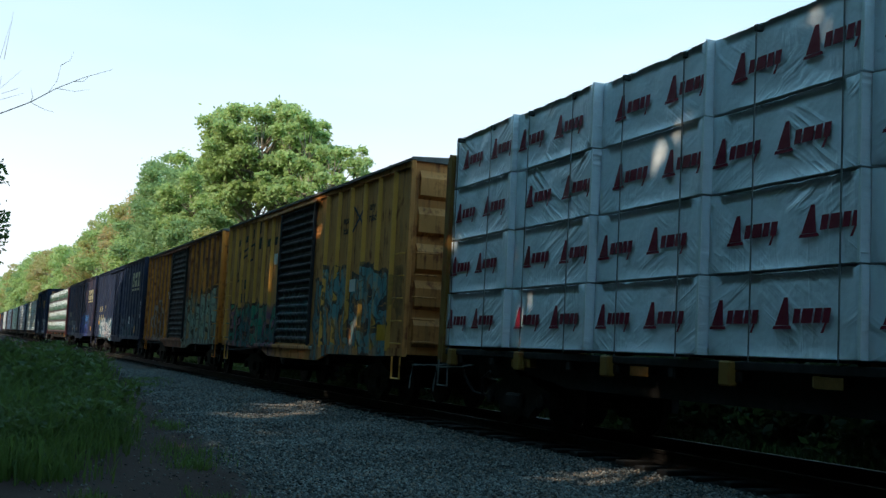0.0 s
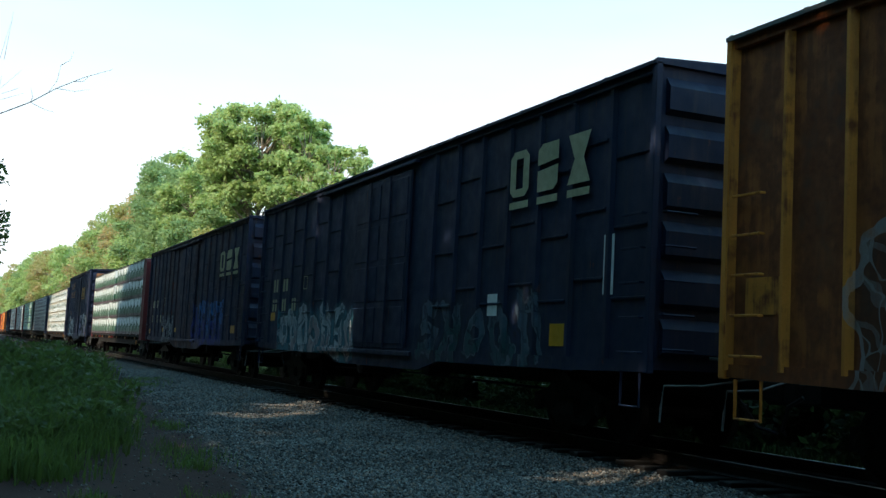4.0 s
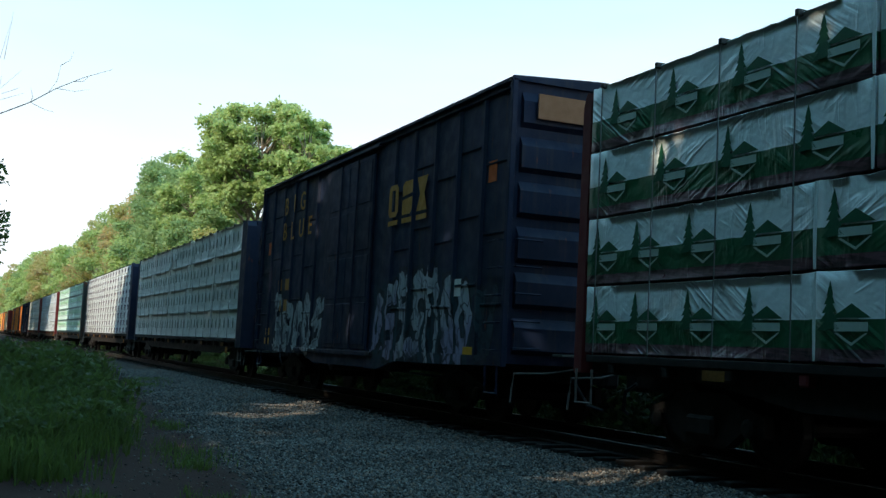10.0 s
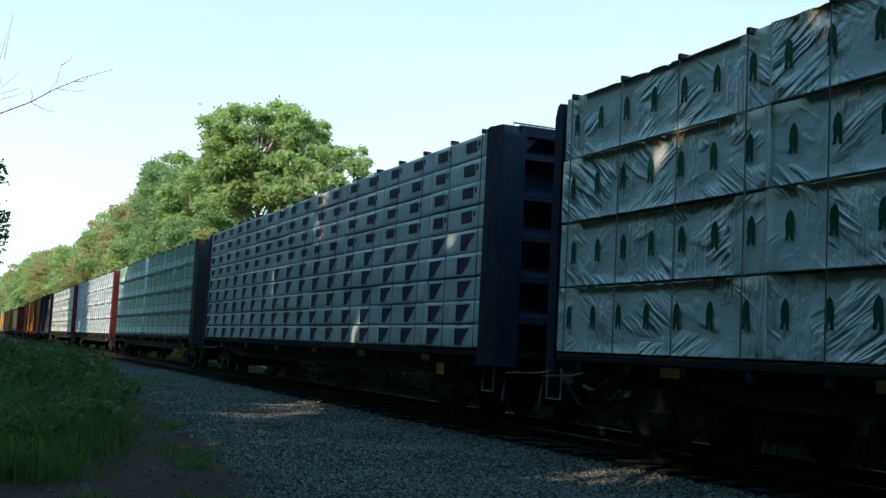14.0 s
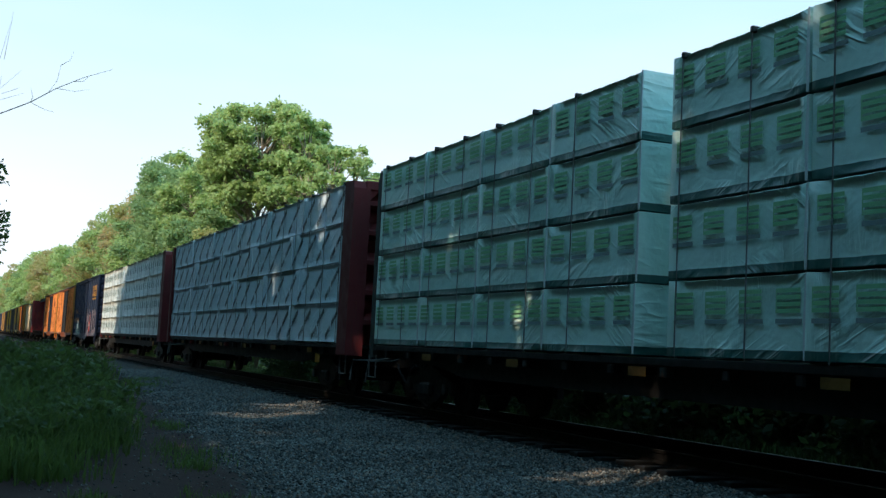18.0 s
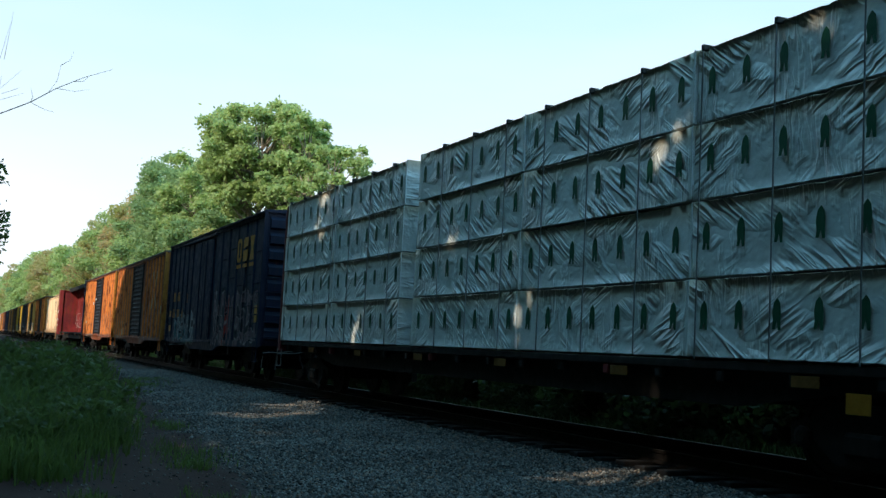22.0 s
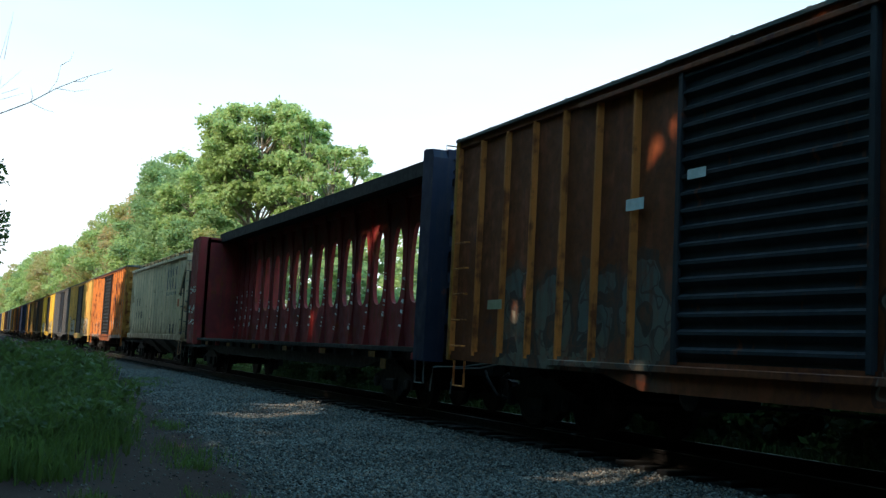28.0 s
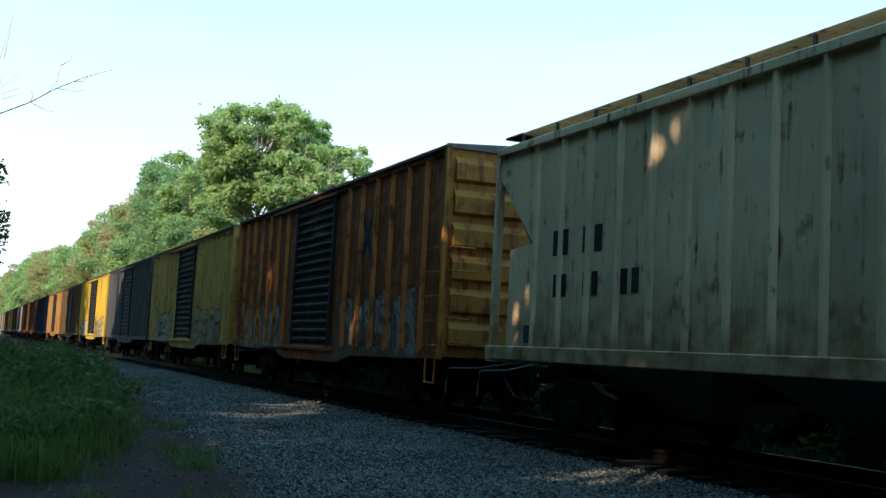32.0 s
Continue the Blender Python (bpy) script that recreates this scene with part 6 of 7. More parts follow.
SPRAY_RUST2 = [(7.7, 3.6, 0.92, 2.0, 4, (0.42, 0.36, 0.24), (0.3, 0.22, 0.12), (0.14, 0.05, 0.03), None, None, 0.6), (-1.6, -6.6, 0.95, 2.6, 6, (0.05, 0.06, 0.07), (0.09, 0.07, 0.07), (0.2, 0.21, 0.2), (0.25, 0.26, 0.26), None, 0.55)]
SPRAY_RUST3 = [(6.4, 1.7, 0.9, 2.5, 4, (0.12, 0.17, 0.17), (0.2, 0.2, 0.16), (0.05, 0.05, 0.05), None, (0.1, 0.09, 0.07), 0.7), (-1.6, -6.8, 0.9, 2.4, 6, (0.22, 0.22, 0.17), (0.1, 0.14, 0.15), INK, (0.3, 0.3, 0.28), None, 0.65)]
SPRAY_TAIL = [(7.0, 2.6, 0.9, 2.2, 4, (0.5, 0.5, 0.48), (0.24, 0.24, 0.26), INK, None, (0.3, 0.26, 0.2), 0.8), (-2.0, -6.8, 0.9, 2.2, 4, (0.42, 0.42, 0.4), (0.1, 0.09, 0.09), INK, None, (0.2, 0.18, 0.15), 0.7)]

# paper-white packs on a yellow flatcar
W_LEMAY = wrap("grey_white_wrap", (0.76, 0.81, 0.86), seed=1.0, folds=0.7)
W_PINE = wrap("green_banded_wrap", (0.78, 0.84, 0.84), (0.008, 0.10, 0.045), 0.42, (0.12, 0.055, 0.075), 0.13, seed=2.0)
W_BLOB = wrap("creased_pale_wrap", (0.72, 0.76, 0.75), tan=(0.52, 0.42, 0.27), tan_z=0.74, seed=3.0, folds=2.4)
W_STACK = wrap("grey_green_wrap", (0.74, 0.95, 0.88), (0.035, 0.12, 0.11), 0.1, seed=4.0, folds=0.9)
W_SLANT = wrap("matt_grey_wrap", (0.74, 0.84, 0.92), seed=5.0, folds=0.9)
W_PANEL = wrap("panel_wrap", (0.68, 0.73, 0.76), seed=6.0, folds=0.5)
INK_MAROON = plain("maroon_print", (0.20, 0.012, 0.03), 0.5, 0, 0.3)
INK_GREEN = plain("dark_green_print", (0.012, 0.095, 0.05), 0.5, 0, 0.3)
INK_LIME = plain("mid_green_print", (0.30, 0.58, 0.32), 0.5, 0, 0.3)
INK_PALE = plain("pale_print", (0.36, 0.46, 0.40), 0.5, 0, 0.3)
INK_SLATE = plain("faint_slate_print", (0.26, 0.32, 0.32), 0.5, 0, 0.3)
INK_BLACK = plain("black_print", (0.03, 0.035, 0.04), 0.5, 0, 0.3)
INK_NAVY = plain("navy_print", (0.035, 0.04, 0.09), 0.5, 0, 0.3)
INK_RED = plain("red_print", (0.22, 0.05, 0.06), 0.5, 0, 0.3)


def tiers_of(*cols):
    return list(cols)


YEL_FLAT = paint("yellow_flatcar_paint", (0.26, 0.13, 0.025), 0.55, 0.8, seed=1.0)
# the first loaded flatcar, half out of view at the start
F0, R0 = -4.6, 18.15
flat = centerbeam("centerbeam_flatcar", "yellow flatcar stacked with grey-white wrapped lumber printed in maroon", F0, R0, YEL_FLAT, rear_bulkhead=0.2, bulkhead=0.5, top=4.7)
mid = (F0 + R0) / 2
e = 17.93 - mid
rows = [[(e - 2.5 * (k + 1) + d, e - 2.5 * k + d) for k in range(8)] for d in (0.0, 0.0, 0.0, 0.0)]
load_lumber(mid, rows, ["maroon"], 1.255, 0.915, 4, [W_LEMAY], INK_MAROON, INK_MAROON, "grey-white plastic-wrapped lumber pack printed in maroon", 3, yaw=-2.6)
for k in range(6):
    part("stake_pocket", Builder().cbox(-1.53, -1.4, 10.6 - 2.5 * k, 10.8 - 2.5 * k, 0.92, 1.2, 0.02), YEL_FLAT, flat)

# two yellow boxcars with ribbed black doors
YEL_BOX = paint("faded_yellow_paint", (0.70, 0.285, 0.08), 0.5, 0.75, seed=2.0, graffiti=SPRAY_YELLOW)
DOOR_A = paint("black_door_paint", (0.022, 0.024, 0.03), 0.1, 0.2, seed=2.5, graffiti=SPRAY_DOOR)
# posts in a lighter yellow than the panels, for the light they catch
POST_A = paint("lit_yellow_post_paint", (0.86, 0.41, 0.08), 0.2, 0.25, seed=2.0, graffiti=SPRAY_YELLOW)
c = boxcar("boxcar", "faded yellow boxcar with black ribbed door and teal graffiti", 19.55, 35.4, YEL_BOX, door_mat=DOOR_A, post_mat=POST_A)
for y, z, h, w in [(6.7, 4.1, 0.2, 0.2), (5.75, 4.16, 0.2, 0.26), (4.9, 4.22, 0.3, 0.12), (4.1, 4.3, 0.36, 0.14), (4.05, 3.85, 0.34, 0.3), (3.05, 3.85, 0.22, 0.28), (2.25, 3.85, 0.22, 0.28)]:
    # brand words as plain slanted blocks
    outline_mark(c, [(y + w / 2, z), (y - w / 2, z), (y - w / 2 - 0.06, z + h), (y + w / 2 - 0.06, z + h)], BLACK, name="brand_mark")
marks(c, [(6.4, 6.0, 2.72, 3.02, BLACK), (5.7, 5.3, 2.72, 3.02, BLACK),
          (6.3, 5.9, 2.32, 2.6, BLACK), (5.6, 5.1, 2.32, 2.6, BLACK), (2.3, 1.95, 3.3, 3.6, WHITE), (-6.9, -6.3, 1.3, 1.62, YELLOW), (-4.35, -4.75, 2.35, 2.62, WHITE)])
stroke_mark(c, [(6.62, 3.0), (6.5, 3.85), (4.72, 4.05), (4.82, 3.6), (5.4, 3.55), (5.44, 3.78), (6.05, 3.7), (6.15, 3.05), (6.62, 3.0)], 0.06, BLACK)
for a in (-0.42, 0.42):
    outline_mark(c, [(-4.85 + a, 3.68), (-4.75 + a, 3.68), (-4.75 - a, 4.25), (-4.85 - a, 4.25)], NAVY, -1.536 - (0.0025 if a > 0 else 0), name="cross_mark")
lettering(c, "any", 0.26, on_side(-5.62, 4.14), BLACK)
lettering(c, "road", 0.26, on_side(-5.66, 3.9), BLACK)
lettering(c, "next", 0.26, on_side(-3.95, 3.98), BLACK)
lettering(c, "load", 0.26, on_side(-3.95, 3.74), BLACK)

RUST_BOX = paint("rusted_yellow_paint", (0.42, 0.12, 0.03), 0.92, 0.7, seed=5.0, patch=(0.13, 0.045, 0.025), graffiti=SPRAY_RUST)
POST_Y = paint("worn_yellow_post_paint", (0.78, 0.27, 0.04), 0.55, 0.45, seed=6.0)
POST_YG = paint("sprayed_yellow_post_paint", (0.78, 0.27, 0.04), 0.55, 0.45, seed=5.0, graffiti=SPRAY_RUST)
DOOR_B = paint("sooty_door_paint", (0.03, 0.03, 0.033), 0.2, 0.3, seed=4.0)
c = boxcar("boxcar", "heavily rusted yellow-brown boxcar with black ribbed door", 36.49, 52.3, RUST_BOX, door_mat=DOOR_B, post_mat=POST_YG, end_mat=POST_Y)
for a in (-0.45, 0.45):
    outline_mark(c, [(-4.75 + a, 2.6), (-4.5 + a, 2.6), (-4.5 - a, 4.1), (-4.75 - a, 4.1)], POST_Y, -1.536 - (0.0025 if a > 0 else 0), name="cross_mark")
marks(c, [(1.75, 2.05, 3.05, 3.3, WHITE), (1.75, 2.1, 2.75, 3.0, WHITE), (2.45, 2.9, 2.6, 3.1, WHITE), (2.3, 3.0, 1.3, 2.5, POST_Y), (6.9, 7.6, 1.7, 2.1, POST_Y)])

# two dark blue long boxcars
BLUE1 = paint("dark_blue_paint", (0.010, 0.019, 0.052), 0.12, 0.4, seed=7.0, graffiti=SPRAY_BLUE1)
c = boxcar("boxcar", "dark blue boxcar with cream painted device and pale graffiti", 53.75, 73.3, BLUE1, door_kind="plug", posts=8, roof=BLUE1, door=(-1.6, 1.6), ribs=6, eave=4.9, peak=5.02)
number_bars(c, [(8.47, 7.95, 2), (7.52, 6.97, 2)], 2.52, 2.86, CREAM)
number_bars(c, [(8.5, 7.99, 2), (7.54, 7.09, 2), (6.59, 6.14, 2)], 2.0, 2.32, CREAM)
stroke_mark(c, [(5.57, 2.53), (5.57, 2.84), (5.27, 2.84), (5.27, 2.53), (5.57, 2.53)], 0.02, CREAM, name="stencil")
brand_blocks(c, -5.75, -8.45, 3.4, 4.3, CREAM, x=-1.572)
marks(c, [(-7.2, -7.65, 1.3, 1.62, YELLOW), (-5.1, -5.45, 1.75, 2.1, WHITE), (-8.6, -8.85, 2.0, 2.8, WHITE), (8.62, 8.17, 1.75, 1.97, YELLOW)])
BLUE2 = paint("purple_black_paint", (0.015, 0.022, 0.056), 0.25, 0.5, seed=8.0, patch=(0.034, 0.021, 0.036), graffiti=SPRAY_BLUE2)
c = boxcar("boxcar", "dark purple-blue boxcar with large cream device and blue graffiti", 75.2, 94.1, BLUE2, door_kind="plug", posts=8, roof=BLUE2, door=(-1.55, 1.55), ribs=6, eave=4.92, peak=5.05)
brand_blocks(c, -5.5, -8.5, 3.25, 4.08, CREAM, x=-1.572)
number_bars(c, [(8.46, 7.85, 2), (7.57, 6.95, 2)], 2.42, 2.74, CREAM)
number_bars(c, [(8.45, 8.18, 1), (7.6, 7.3, 1), (7.14, 6.84, 1), (6.64, 6.36, 1), (6.23, 5.95, 1)], 1.78, 2.1, CREAM)
stroke_mark(c, [(5.56, 2.52), (5.56, 2.8), (5.27, 2.8), (5.27, 2.52), (5.56, 2.52)], 0.02, CREAM, name="stencil")
marks(c, [(-7.57, -8.13, 1.38, 1.62, YELLOW), (8.75, 9.05, 1.3, 1.5, YELLOW), (5.2, 5.6, 1.38, 1.55, YELLOW), (2.2, 2.7, 1.38, 1.55, YELLOW), (-8.9, -9.2, 1.4, 2.0, BLACK)])

# red flatcar with green-banded packs
RED_FLAT = paint("dark_red_flatcar_paint", (0.155, 0.022, 0.025), 0.25, 0.5, seed=9.0)
F1, R1 = 95.7, 119.3
mid = (F1 + R1) / 2
centerbeam("centerbeam_flatcar", "dark red flatcar stacked with green-banded wrapped lumber", F1, R1, RED_FLAT, rear_bulkhead=0.2, bulkhead=0.85)
low = split(96.65 - mid, 119.05 - mid, 5)
up = [(96.65 - mid, 102.2 - mid), (102.2 - mid, 107.75 - mid), (108.45 - mid, 113.8 - mid), (113.8 - mid, 119.05 - mid)]
load_lumber(mid, [low, low, up, up], ["pine"], 1.23, 0.905, 4, [W_PINE], INK_GREEN, INK_PALE, "green-banded wrapped lumber pack with spruce prints", 5)

# tall blue boxcar
BLUE3 = paint("deep_blue_paint", (0.009, 0.018, 0.048), 0.16, 0.45, seed=11.0, graffiti=SPRAY_TALL)
c = boxcar("boxcar", "tall deep blue boxcar with gold lettering and white graffiti", 121.3, 137.05, BLUE3, door_kind="plug", posts=6, roof=BLUE3, eave=5.53, peak=5.65, sill=0.95, ribs=6)
brand_blocks(c, -2.4, -4.65, 3.6, 4.42, GOLD, x=-1.572)
for ch, yy, zz in (("B", 5.42, 4.78), ("I", 4.66, 4.8), ("G", 3.87, 4.78), ("B", 5.45, 4.1), ("L", 4.72, 4.07), ("U", 3.89, 4.08), ("E", 3.13, 4.09)):
    lettering(c, ch, 0.66, on_side(yy, zz, -1.582), GOLD)
marks(c, [(-6.3, -6.8, 0.98, 1.24, YELLOW), (-7.0, -7.3, 3.95, 4.3, RED), (6.9, 7.2, 3.6, 3.95, RED), (5.6, 5.95, 2.55, 2.85, GOLD), (4.9, 5.25, 2.55, 2.85, GOLD), (5.6, 5.9, 2.0, 2.3, GOLD), (5.0, 5.3, 2.0, 2.3, GOLD),
          (6.6, 7.1, 1.05, 1.28, YELLOW), (6.6, 7.0, 1.35, 1.55, YELLOW), (-5.7, -6.1, 2.1, 2.4, WHITE), (0.4, -0.2, 4.35, 4.6, GOLD)])
# sunlight on the upper end, laid on as an orange plate
part("sun_patch", Builder().box(-1.2, 1.25, -8.02, -7.99, 4.9, 5.3), plain("orange_sun_patch", (0.3, 0.14, 0.07), 0.6), c, "orange patch of sunlight painted on the end")

# dark blue flatcar with creased pale packs
BLUE_FLAT = paint("dark_blue_flatcar_paint", (0.014, 0.022, 0.055), 0.15, 0.4, seed=12.0)
F2, R2 = 139.0, 162.5
mid = (F2 + R2) / 2
centerbeam("centerbeam_flatcar", "dark blue flatcar stacked with creased pale wrapped lumber", F2, R2, BLUE_FLAT, rear_bulkhead=0.22, bulkhead=0.65)
load_lumber(mid, [split(139.7 - mid, 162.2 - mid, 5)], ["blob"], 1.23, 0.905, 4, [W_BLOB], INK_GREEN, INK_GREEN, "creased pale wrapped lumber pack with small green prints", 6)

# dark blue flatcar with nine tiers of panel packs
F3, R3 = 163.95, 187.7
mid = (F3 + R3) / 2
centerbeam("centerbeam_flatcar", "dark blue flatcar stacked with nine tiers of wrapped panel packs", F3, R3, BLUE_FLAT, rear_bulkhead=0.35, bulkhead=0.65)
load_lumber(mid, [split(164.65 - mid, 187.2 - mid, 9)], ["swoosh"] * 5 + ["card"] * 4, 1.23, 0.385, 9, [W_PANEL], INK_NAVY, INK_RED, "thin wrapped panel pack with dark printed corners", 7, 0.022)

# dark green flatcar with grey-green packs
GREEN_FLAT = paint("dark_green_flatcar_paint", (0.04, 0.048, 0.047), 0.5, 0.6, seed=13.0)
F4, R4 = 189.05, 212.5
mid = (F4 + R4) / 2
centerbeam("centerbeam_flatcar", "dark grey-green flatcar stacked with green-printed wrapped lumber", F4, R4, GREEN_FLAT, rear_bulkhead=0.22, bulkhead=0.7, open_at=[(0.9, 2.2)])
load_lumber(mid, [split(189.75 - mid, 212.25 - mid, 9, (4,))], ["stack"], 1.23, 0.905, 4, [W_STACK], INK_LIME, INK_SLATE, "grey-green wrapped lumber pack with stacked green bars", 8)

# dark red flatcar with grey packs
F5, R5 = 213.75, 237.05
mid = (F5 + R5) / 2
centerbeam("centerbeam_flatcar", "dark red flatcar stacked with grey wrapped lumber printed on the slant", F5, R5, RED_FLAT, rear_bulkhead=0.25, bulkhead=0.65, rear_out=1.56)
load_lumber(mid, [split(214.4 - mid, 236.8 - mid, 5), split(214.4 - mid, 236.8 - mid, 6)], ["slant"], 1.23, 0.905, 4, [W_SLANT], INK_BLACK, INK_BLACK, "matt grey wrapped lumber pack with slanting black print", 9)

# dark red flatcar with creased pale packs, a gap in its load
F6, R6 = 238.75, 262.2
mid = (F6 + R6) / 2
centerbeam("centerbeam_flatcar", "dark red flatcar stacked with creased pale wrapped lumber", F6, R6, RED_FLAT, rear_bulkhead=0.2, bulkhead=0.68, open_at=[(252.5 - mid, 253.3 - mid)])
load_lumber(mid, [[(239.45 - mid + 4.37 * k, 239.45 - mid + 4.37 * (k + 1)) for k in range(3)] + [(253.25 - mid, 257.6 - mid), (257.6 - mid, 261.98 - mid)]], ["blob"], 1.23, 0.905, 4, [W_BLOB], INK_GREEN, INK_GREEN,
            "creased pale wrapped lumber pack with small green prints", 10)

# blue boxcar
BLUE4 = paint("blue_black_paint", (0.009, 0.019, 0.05), 0.1, 0.35, seed=15.0, graffiti=SPRAY_BLUE4)
c = boxcar("boxcar", "blue-black boxcar with gold device and red and grey graffiti", 263.97, 279.6, BLUE4, door_kind="plug", posts=6, roof=BLUE4, door=(-0.8, 2.0), ribs=8, eave=4.91, peak=5.04)
brand_blocks(c, -4.4, -6.85, 3.4, 4.32, GOLD, x=-1.572)
number_bars(c, [(6.78, 6.24, 2), (5.92, 5.3, 2)], 2.6, 2.95, GOLD)
number_bars(c, [(6.8, 6.2, 2), (5.88, 5.32, 2), (5.07, 4.5, 2)], 1.95, 2.28, GOLD)
stroke_mark(c, [(4.13, 2.54), (4.13, 2.84), (3.77, 2.84), (3.77, 2.54), (4.13, 2.54)], 0.02, GOLD, name="stencil")
marks(c, [(7.45, 7.2, 2.0, 2.25, YELLOW), (7.4, 7.05, 1.4, 1.65, YELLOW), (4.82, 4.32, 1.05, 1.17, YELLOW), (2.19, 1.73, 1.06, 1.16, YELLOW),
          (-7.0, -7.3, 1.7, 2.2, YELLOW)])

# two rust-brown boxcars
RUST2 = paint("rust_brown_paint", (0.34, 0.085, 0.032), 0.95, 0.6, seed=16.0, patch=(0.12, 0.028, 0.022), graffiti=SPRAY_RUST2)
POST_R = paint("rust_orange_post_paint", (0.8, 0.24, 0.05), 0.6, 0.4, seed=17.0)
END_Y = paint("mustard_end_paint", (0.5, 0.215, 0.035), 0.62, 0.75, seed=18.0)
c = boxcar("boxcar", "rust-brown boxcar with mustard ends and a pale cross mark", 280.9, 296.75, RUST2, door_mat=DOOR_B, post_mat=POST_R, end_mat=END_Y, ribs=6)
for a in (-0.62, 0.62):
    outline_mark(c, [(-5.2 + a, 2.4), (-4.95 + a, 2.4), (-4.95 - a, 4.1), (-5.2 - a, 4.1)], WOOD, -1.536 - (0.0025 if a > 0 else 0), name="cross_mark")
marks(c, [(-6.9, -7.2, 2.1, 2.5, CREAM), (-5.6, -6.3, 1.0, 2.1, POST_Y), (5.5, 4.8, 1.0, 1.5, CREAM)])
RUST3 = paint("dark_rust_paint", (0.34, 0.08, 0.03), 1.0, 0.7, seed=19.0, patch=(0.10, 0.024, 0.02), graffiti=SPRAY_RUST3)
DOOR_C = paint("blue_grey_door_paint", (0.028, 0.032, 0.042), 0.25, 0.4, seed=19.5)
c = boxcar("boxcar", "dark rusted boxcar with blue-grey ribbed door", 297.85, 314.05, RUST3, door_mat=DOOR_C, post_mat=POST_R, end_mat=END_Y, ribs=6)
for a in (-0.55, 0.55):
    outline_mark(c, [(-5.1 + a, 2.5), (-4.85 + a, 2.5), (-4.85 - a, 4.1), (-5.1 - a, 4.1)], POST_Y, -1.536 - (0.0025 if a > 0 else 0), name="cross_mark")
marks(c, [(2.25, 2.65, 3.05, 3.2, WHITE), (1.0, 1.35, 3.3, 3.42, WHITE), (6.1, 6.6, 1.85, 2.0, CREAM)], x=-1.605)

# empty pierced flatcar and the covered hopper
RED_EMPTY = paint("maroon_plate_paint", (0.32, 0.036, 0.036), 0.5, 0.75, seed=20.0, patch=(0.16, 0.02, 0.025))
holed_flatcar(315.2, 338.4, RED_EMPTY)
HOP = paint("dirty_white_paint", (0.95, 0.67, 0.41), 0.42, 0.35, seed=21.0, band=(1.25, 2.3, (0.17, 0.07, 0.025)))
# lighter, less stained copy of the side paint: side light on the posts
HOP_POST = paint("lit_white_post_paint", (0.97, 0.7, 0.44), 0.3, 0.25, seed=21.5, band=(1.2, 1.7, (0.17, 0.07, 0.025)))
# dark copy of the hopper paint: shade on slopes and undersides, as colour
HOP_D = paint("shaded_underside_paint", (0.12, 0.115, 0.1), 0.3, 0.6, seed=22.0)
c = covered_hopper(339.64, 355.36, HOP, HOP_D, HOP_POST)
brand_blocks(c, -3.3, -5.75, 2.9, 4.05, NAVY, x=-1.506)
marks(c, [(-6.05, -6.45, 2.4, 2.7, RED), (-4.4, -4.85, 1.32, 1.7, BLACK), (-5.1, -5.6, 1.32, 1.7, BLACK), (6.35, 6.0, 1.33, 1.6, NAVY)], x=-1.506)

number_bars(c, [(5.55, 5.02, 2), (4.72, 4.1, 2)], 2.6, 2.97, BLACK, x=-1.506)
number_bars(c, [(5.5, 5.05, 2), (4.68, 4.2, 2), (3.72, 3.2, 2)], 2.0, 2.33, BLACK, x=-1.506)

# boxcars behind
c = boxcar("boxcar", "rusted orange-brown boxcar with mustard end and black door", 356.9, 372.95, paint("orange_rust_paint", (0.36, 0.105, 0.038), 0.85, 0.6, seed=24.0, patch=(0.14, 0.05, 0.03), graffiti=SPRAY_TAIL), door_mat=DOOR_B, end_mat=END_Y, post_mat=POST_R, ribs=6)
for a in (-0.4, 0.4):
    outline_mark(c, [(-3.9 + a, 2.9), (-3.7 + a, 2.9), (-3.7 - a, 4.1), (-3.9 - a, 4.1)], NAVY, -1.536 - (0.0025 if a > 0 else 0), name="cross_mark")
c = boxcar("boxcar", "bright yellow boxcar with black door and grey graffiti", 373.9, 389.9, paint("dull_yellow_paint", (0.76, 0.43, 0.11), 0.42, 0.5, seed=25.0, graffiti=SPRAY_TAIL), door_mat=DOOR_B, ribs=6)
c = boxcar("boxcar", "slate-grey boxcar with dark ribbed door", 390.8, 406.3, paint("slate_grey_paint", (0.095, 0.09, 0.09), 0.3, 0.4, seed=26.0), door_mat=DOOR_C, ribs=6)
tail = [("bright yellow boxcar with grey graffiti", (0.76, 0.46, 0.05), 0.2, "slide"), ("dark brown boxcar", (0.14, 0.075, 0.03), 0.5, "slide"), ("dull orange boxcar", (0.45, 0.22, 0.05), 0.4, "slide"),
        ("dark blue boxcar", (0.015, 0.025, 0.06), 0.1, "plug"), ("rust-brown boxcar", (0.3, 0.1, 0.03), 0.9, "slide"), ("orange boxcar", (0.5, 0.2, 0.03), 0.5, "slide"),
        ("faded pink-white boxcar", (0.5, 0.4, 0.36), 0.3, "slide"), ("dark brown boxcar", (0.12, 0.05, 0.03), 0.6, "plug"), ("yellow boxcar", (0.58, 0.36, 0.06), 0.4, "slide"),
        ("dark blue boxcar", (0.016, 0.026, 0.06), 0.1, "plug"), ("rusty yellow boxcar", (0.45, 0.24, 0.05), 0.7, "slide"), ("grey boxcar", (0.25, 0.25, 0.24), 0.3, "slide")]
y = 407.3
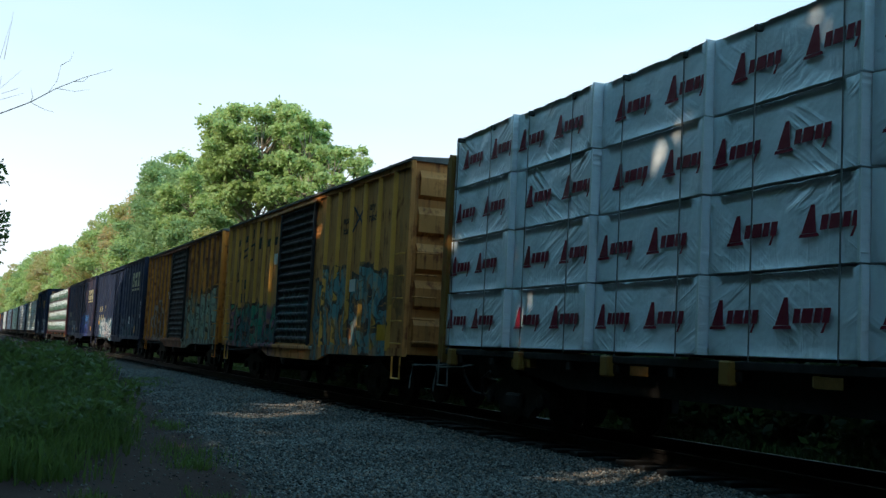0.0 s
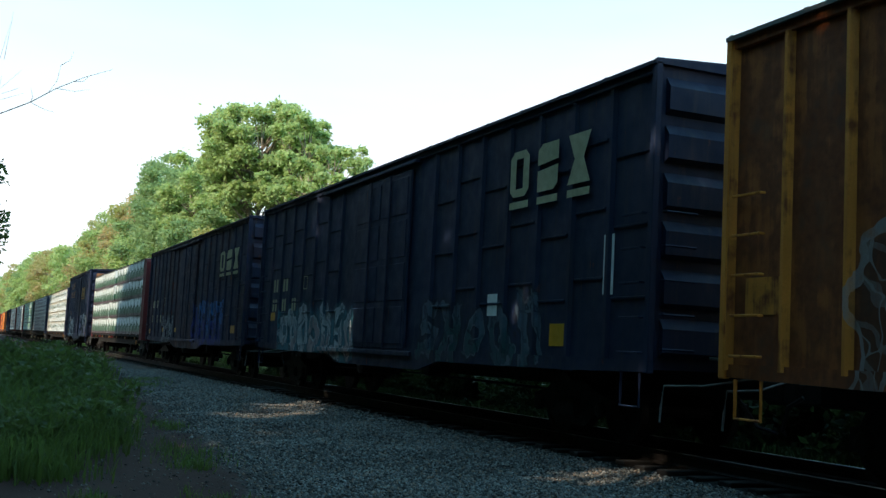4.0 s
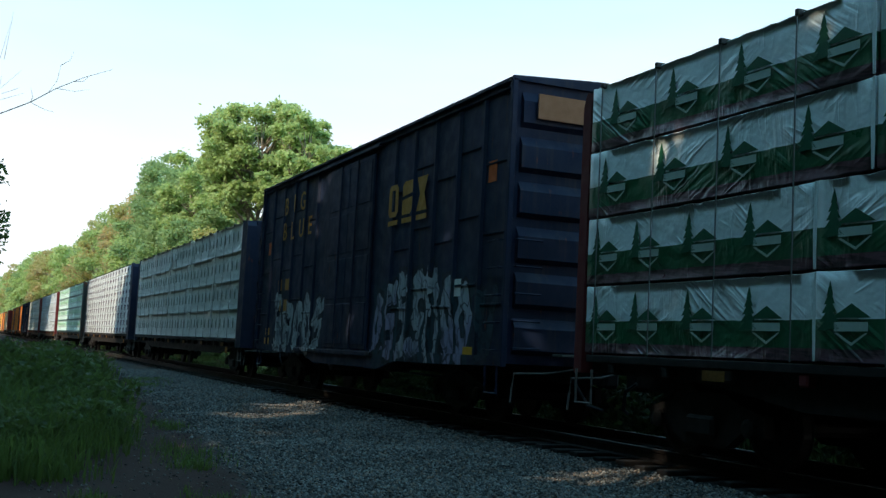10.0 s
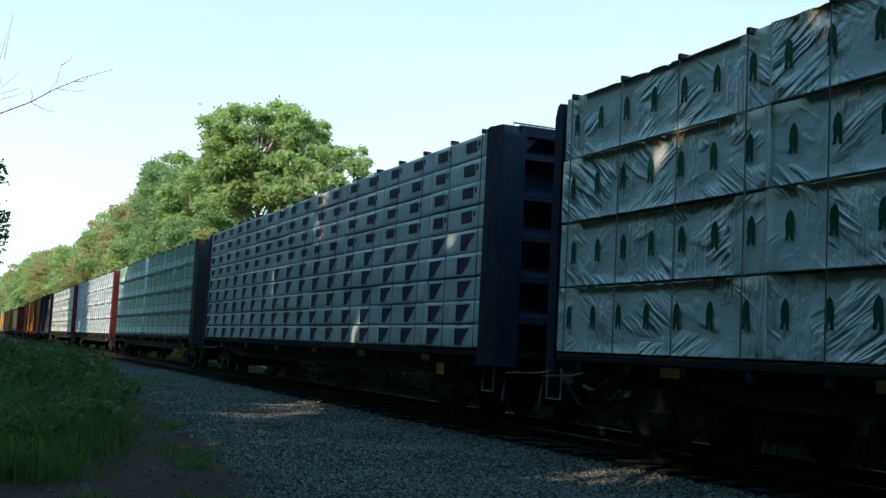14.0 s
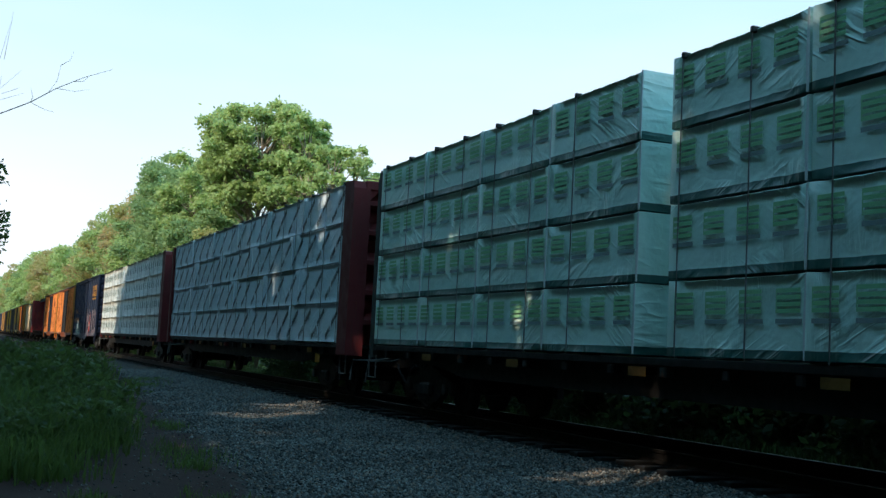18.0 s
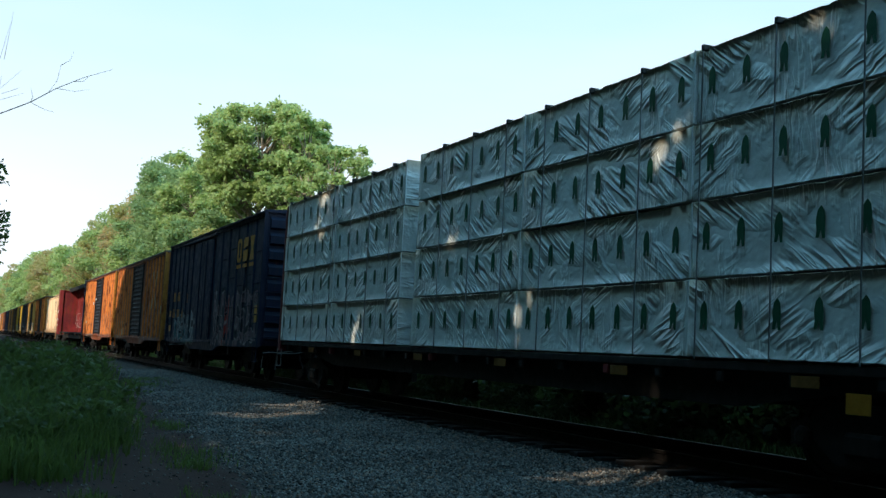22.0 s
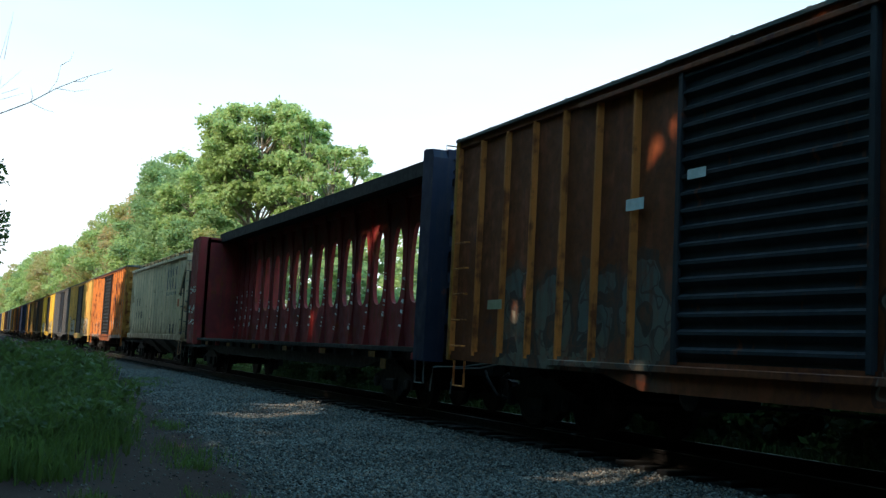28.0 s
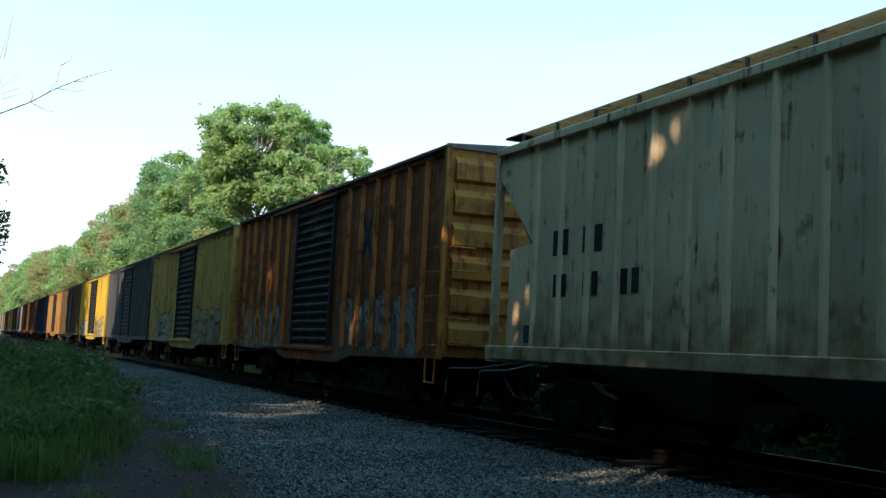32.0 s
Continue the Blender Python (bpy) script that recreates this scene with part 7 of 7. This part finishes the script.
for i, (lab, col, rust, kind) in enumerate(tail):
    n = 15.9 if kind == "slide" else 18.6
    boxcar("boxcar", lab + " with weathered sides", y, y + n, paint("tail_car_paint", col, rust, 0.5, seed=30.0 + i, graffiti=SPRAY_TAIL if i == 0 else ()),
           door_mat=DOOR_B if kind == "slide" else None, door_kind=kind)
    y += n + 1.15
# ---- cream metal building beyond the track ----
def build_shed():
    n = Nodes("cream_ribbed_metal")
    a, b = n.noise(n.coords(), 0.6, 4), n.noise(n.coords(scale=(1, 1, 0.2)), 6, 4)
    n.bump(b, 0.15, 0.01)
    cream = n.done(n.mix(n.ramp(a, 0.35, 0.7, 0, 0.4), (0.62, 0.56, 0.38), (0.5, 0.45, 0.3)), 0.5)
    brown = plain("brown_roof_trim", (0.16, 0.12, 0.09), 0.5)
    sh = thing("metal_building", "cream ribbed-metal shed with brown roof trim", "building", m=pose(26, 32.7, -0.6))
    half, eave, ridge, deep = 14.5, 6.9, 8.95, 34.0
    front = [(-half, 0), (half, 0), (half, eave), (0, ridge), (-half, eave)]
    part("front_wall", Builder().prism(front, "x", 0, 0.25), cream, sh, fix=True)
    part("rear_wall", Builder().prism(front, "x", deep - 0.25, deep), cream, sh, fix=True)
    for s in (-1, 1):
        part("side_wall", Builder().box(0.25, deep - 0.25, s * half - 0.12, s * half + 0.12, 0, eave), cream, sh)
        roof = [(0, ridge + 0.02), (s * (half + 0.5), eave - 0.05), (s * (half + 0.5), eave + 0.13), (0, ridge + 0.2)]
        part("roof", Builder().prism(roof, "x", -0.45, deep + 0.3), brown, sh, "brown sheet-metal roof slope", fix=True)
        trim = [(0, ridge - 0.28), (s * (half + 0.4), eave - 0.36), (s * (half + 0.4), eave - 0.08), (0, ridge)]
        part("rake_trim", Builder().prism(trim, "x", -0.3, -0.06), brown, sh, fix=True)
    for k in range(58):
        y = -half + 0.25 + k * 0.5
        z = ridge - abs(y) / half * (ridge - eave) - 0.02
        part("wall_rib", Builder().prism([(0.0, y - 0.06), (-0.04, y - 0.03), (-0.04, y + 0.03), (0.0, y + 0.06)], "z", 0.05, z - 0.28), cream, sh, fix=True)
    vent = Builder().cbox(0.6, 1.4, 0.2, 0.9, ridge + 0.15, ridge + 0.6, 0.03)
    part("roof_vent", vent, GALV, sh)


build_shed()
WHEEL_R = 0.457


def motions():
    """Everything on the train moves towards the camera at one steady speed; its wheels roll."""
    for ob, x, y, z, *turned in MOVERS:
        rz = turned[0] if turned else 0.0
        walk(ob, [(0.0, pose(x, y, z, 0, 0, rz)), (CLIP, pose(x, y - SPEED * CLIP, z, 0, 0, rz))])
    step = 2 / FPS
    turn = math.degrees(SPEED / WHEEL_R) * step
    for ob, y in SPINNERS:
        walk(ob, [(k * step, pose(0, y, WHEEL_R, turn * k)) for k in range(int(CLIP / step) + 1)])


motions()
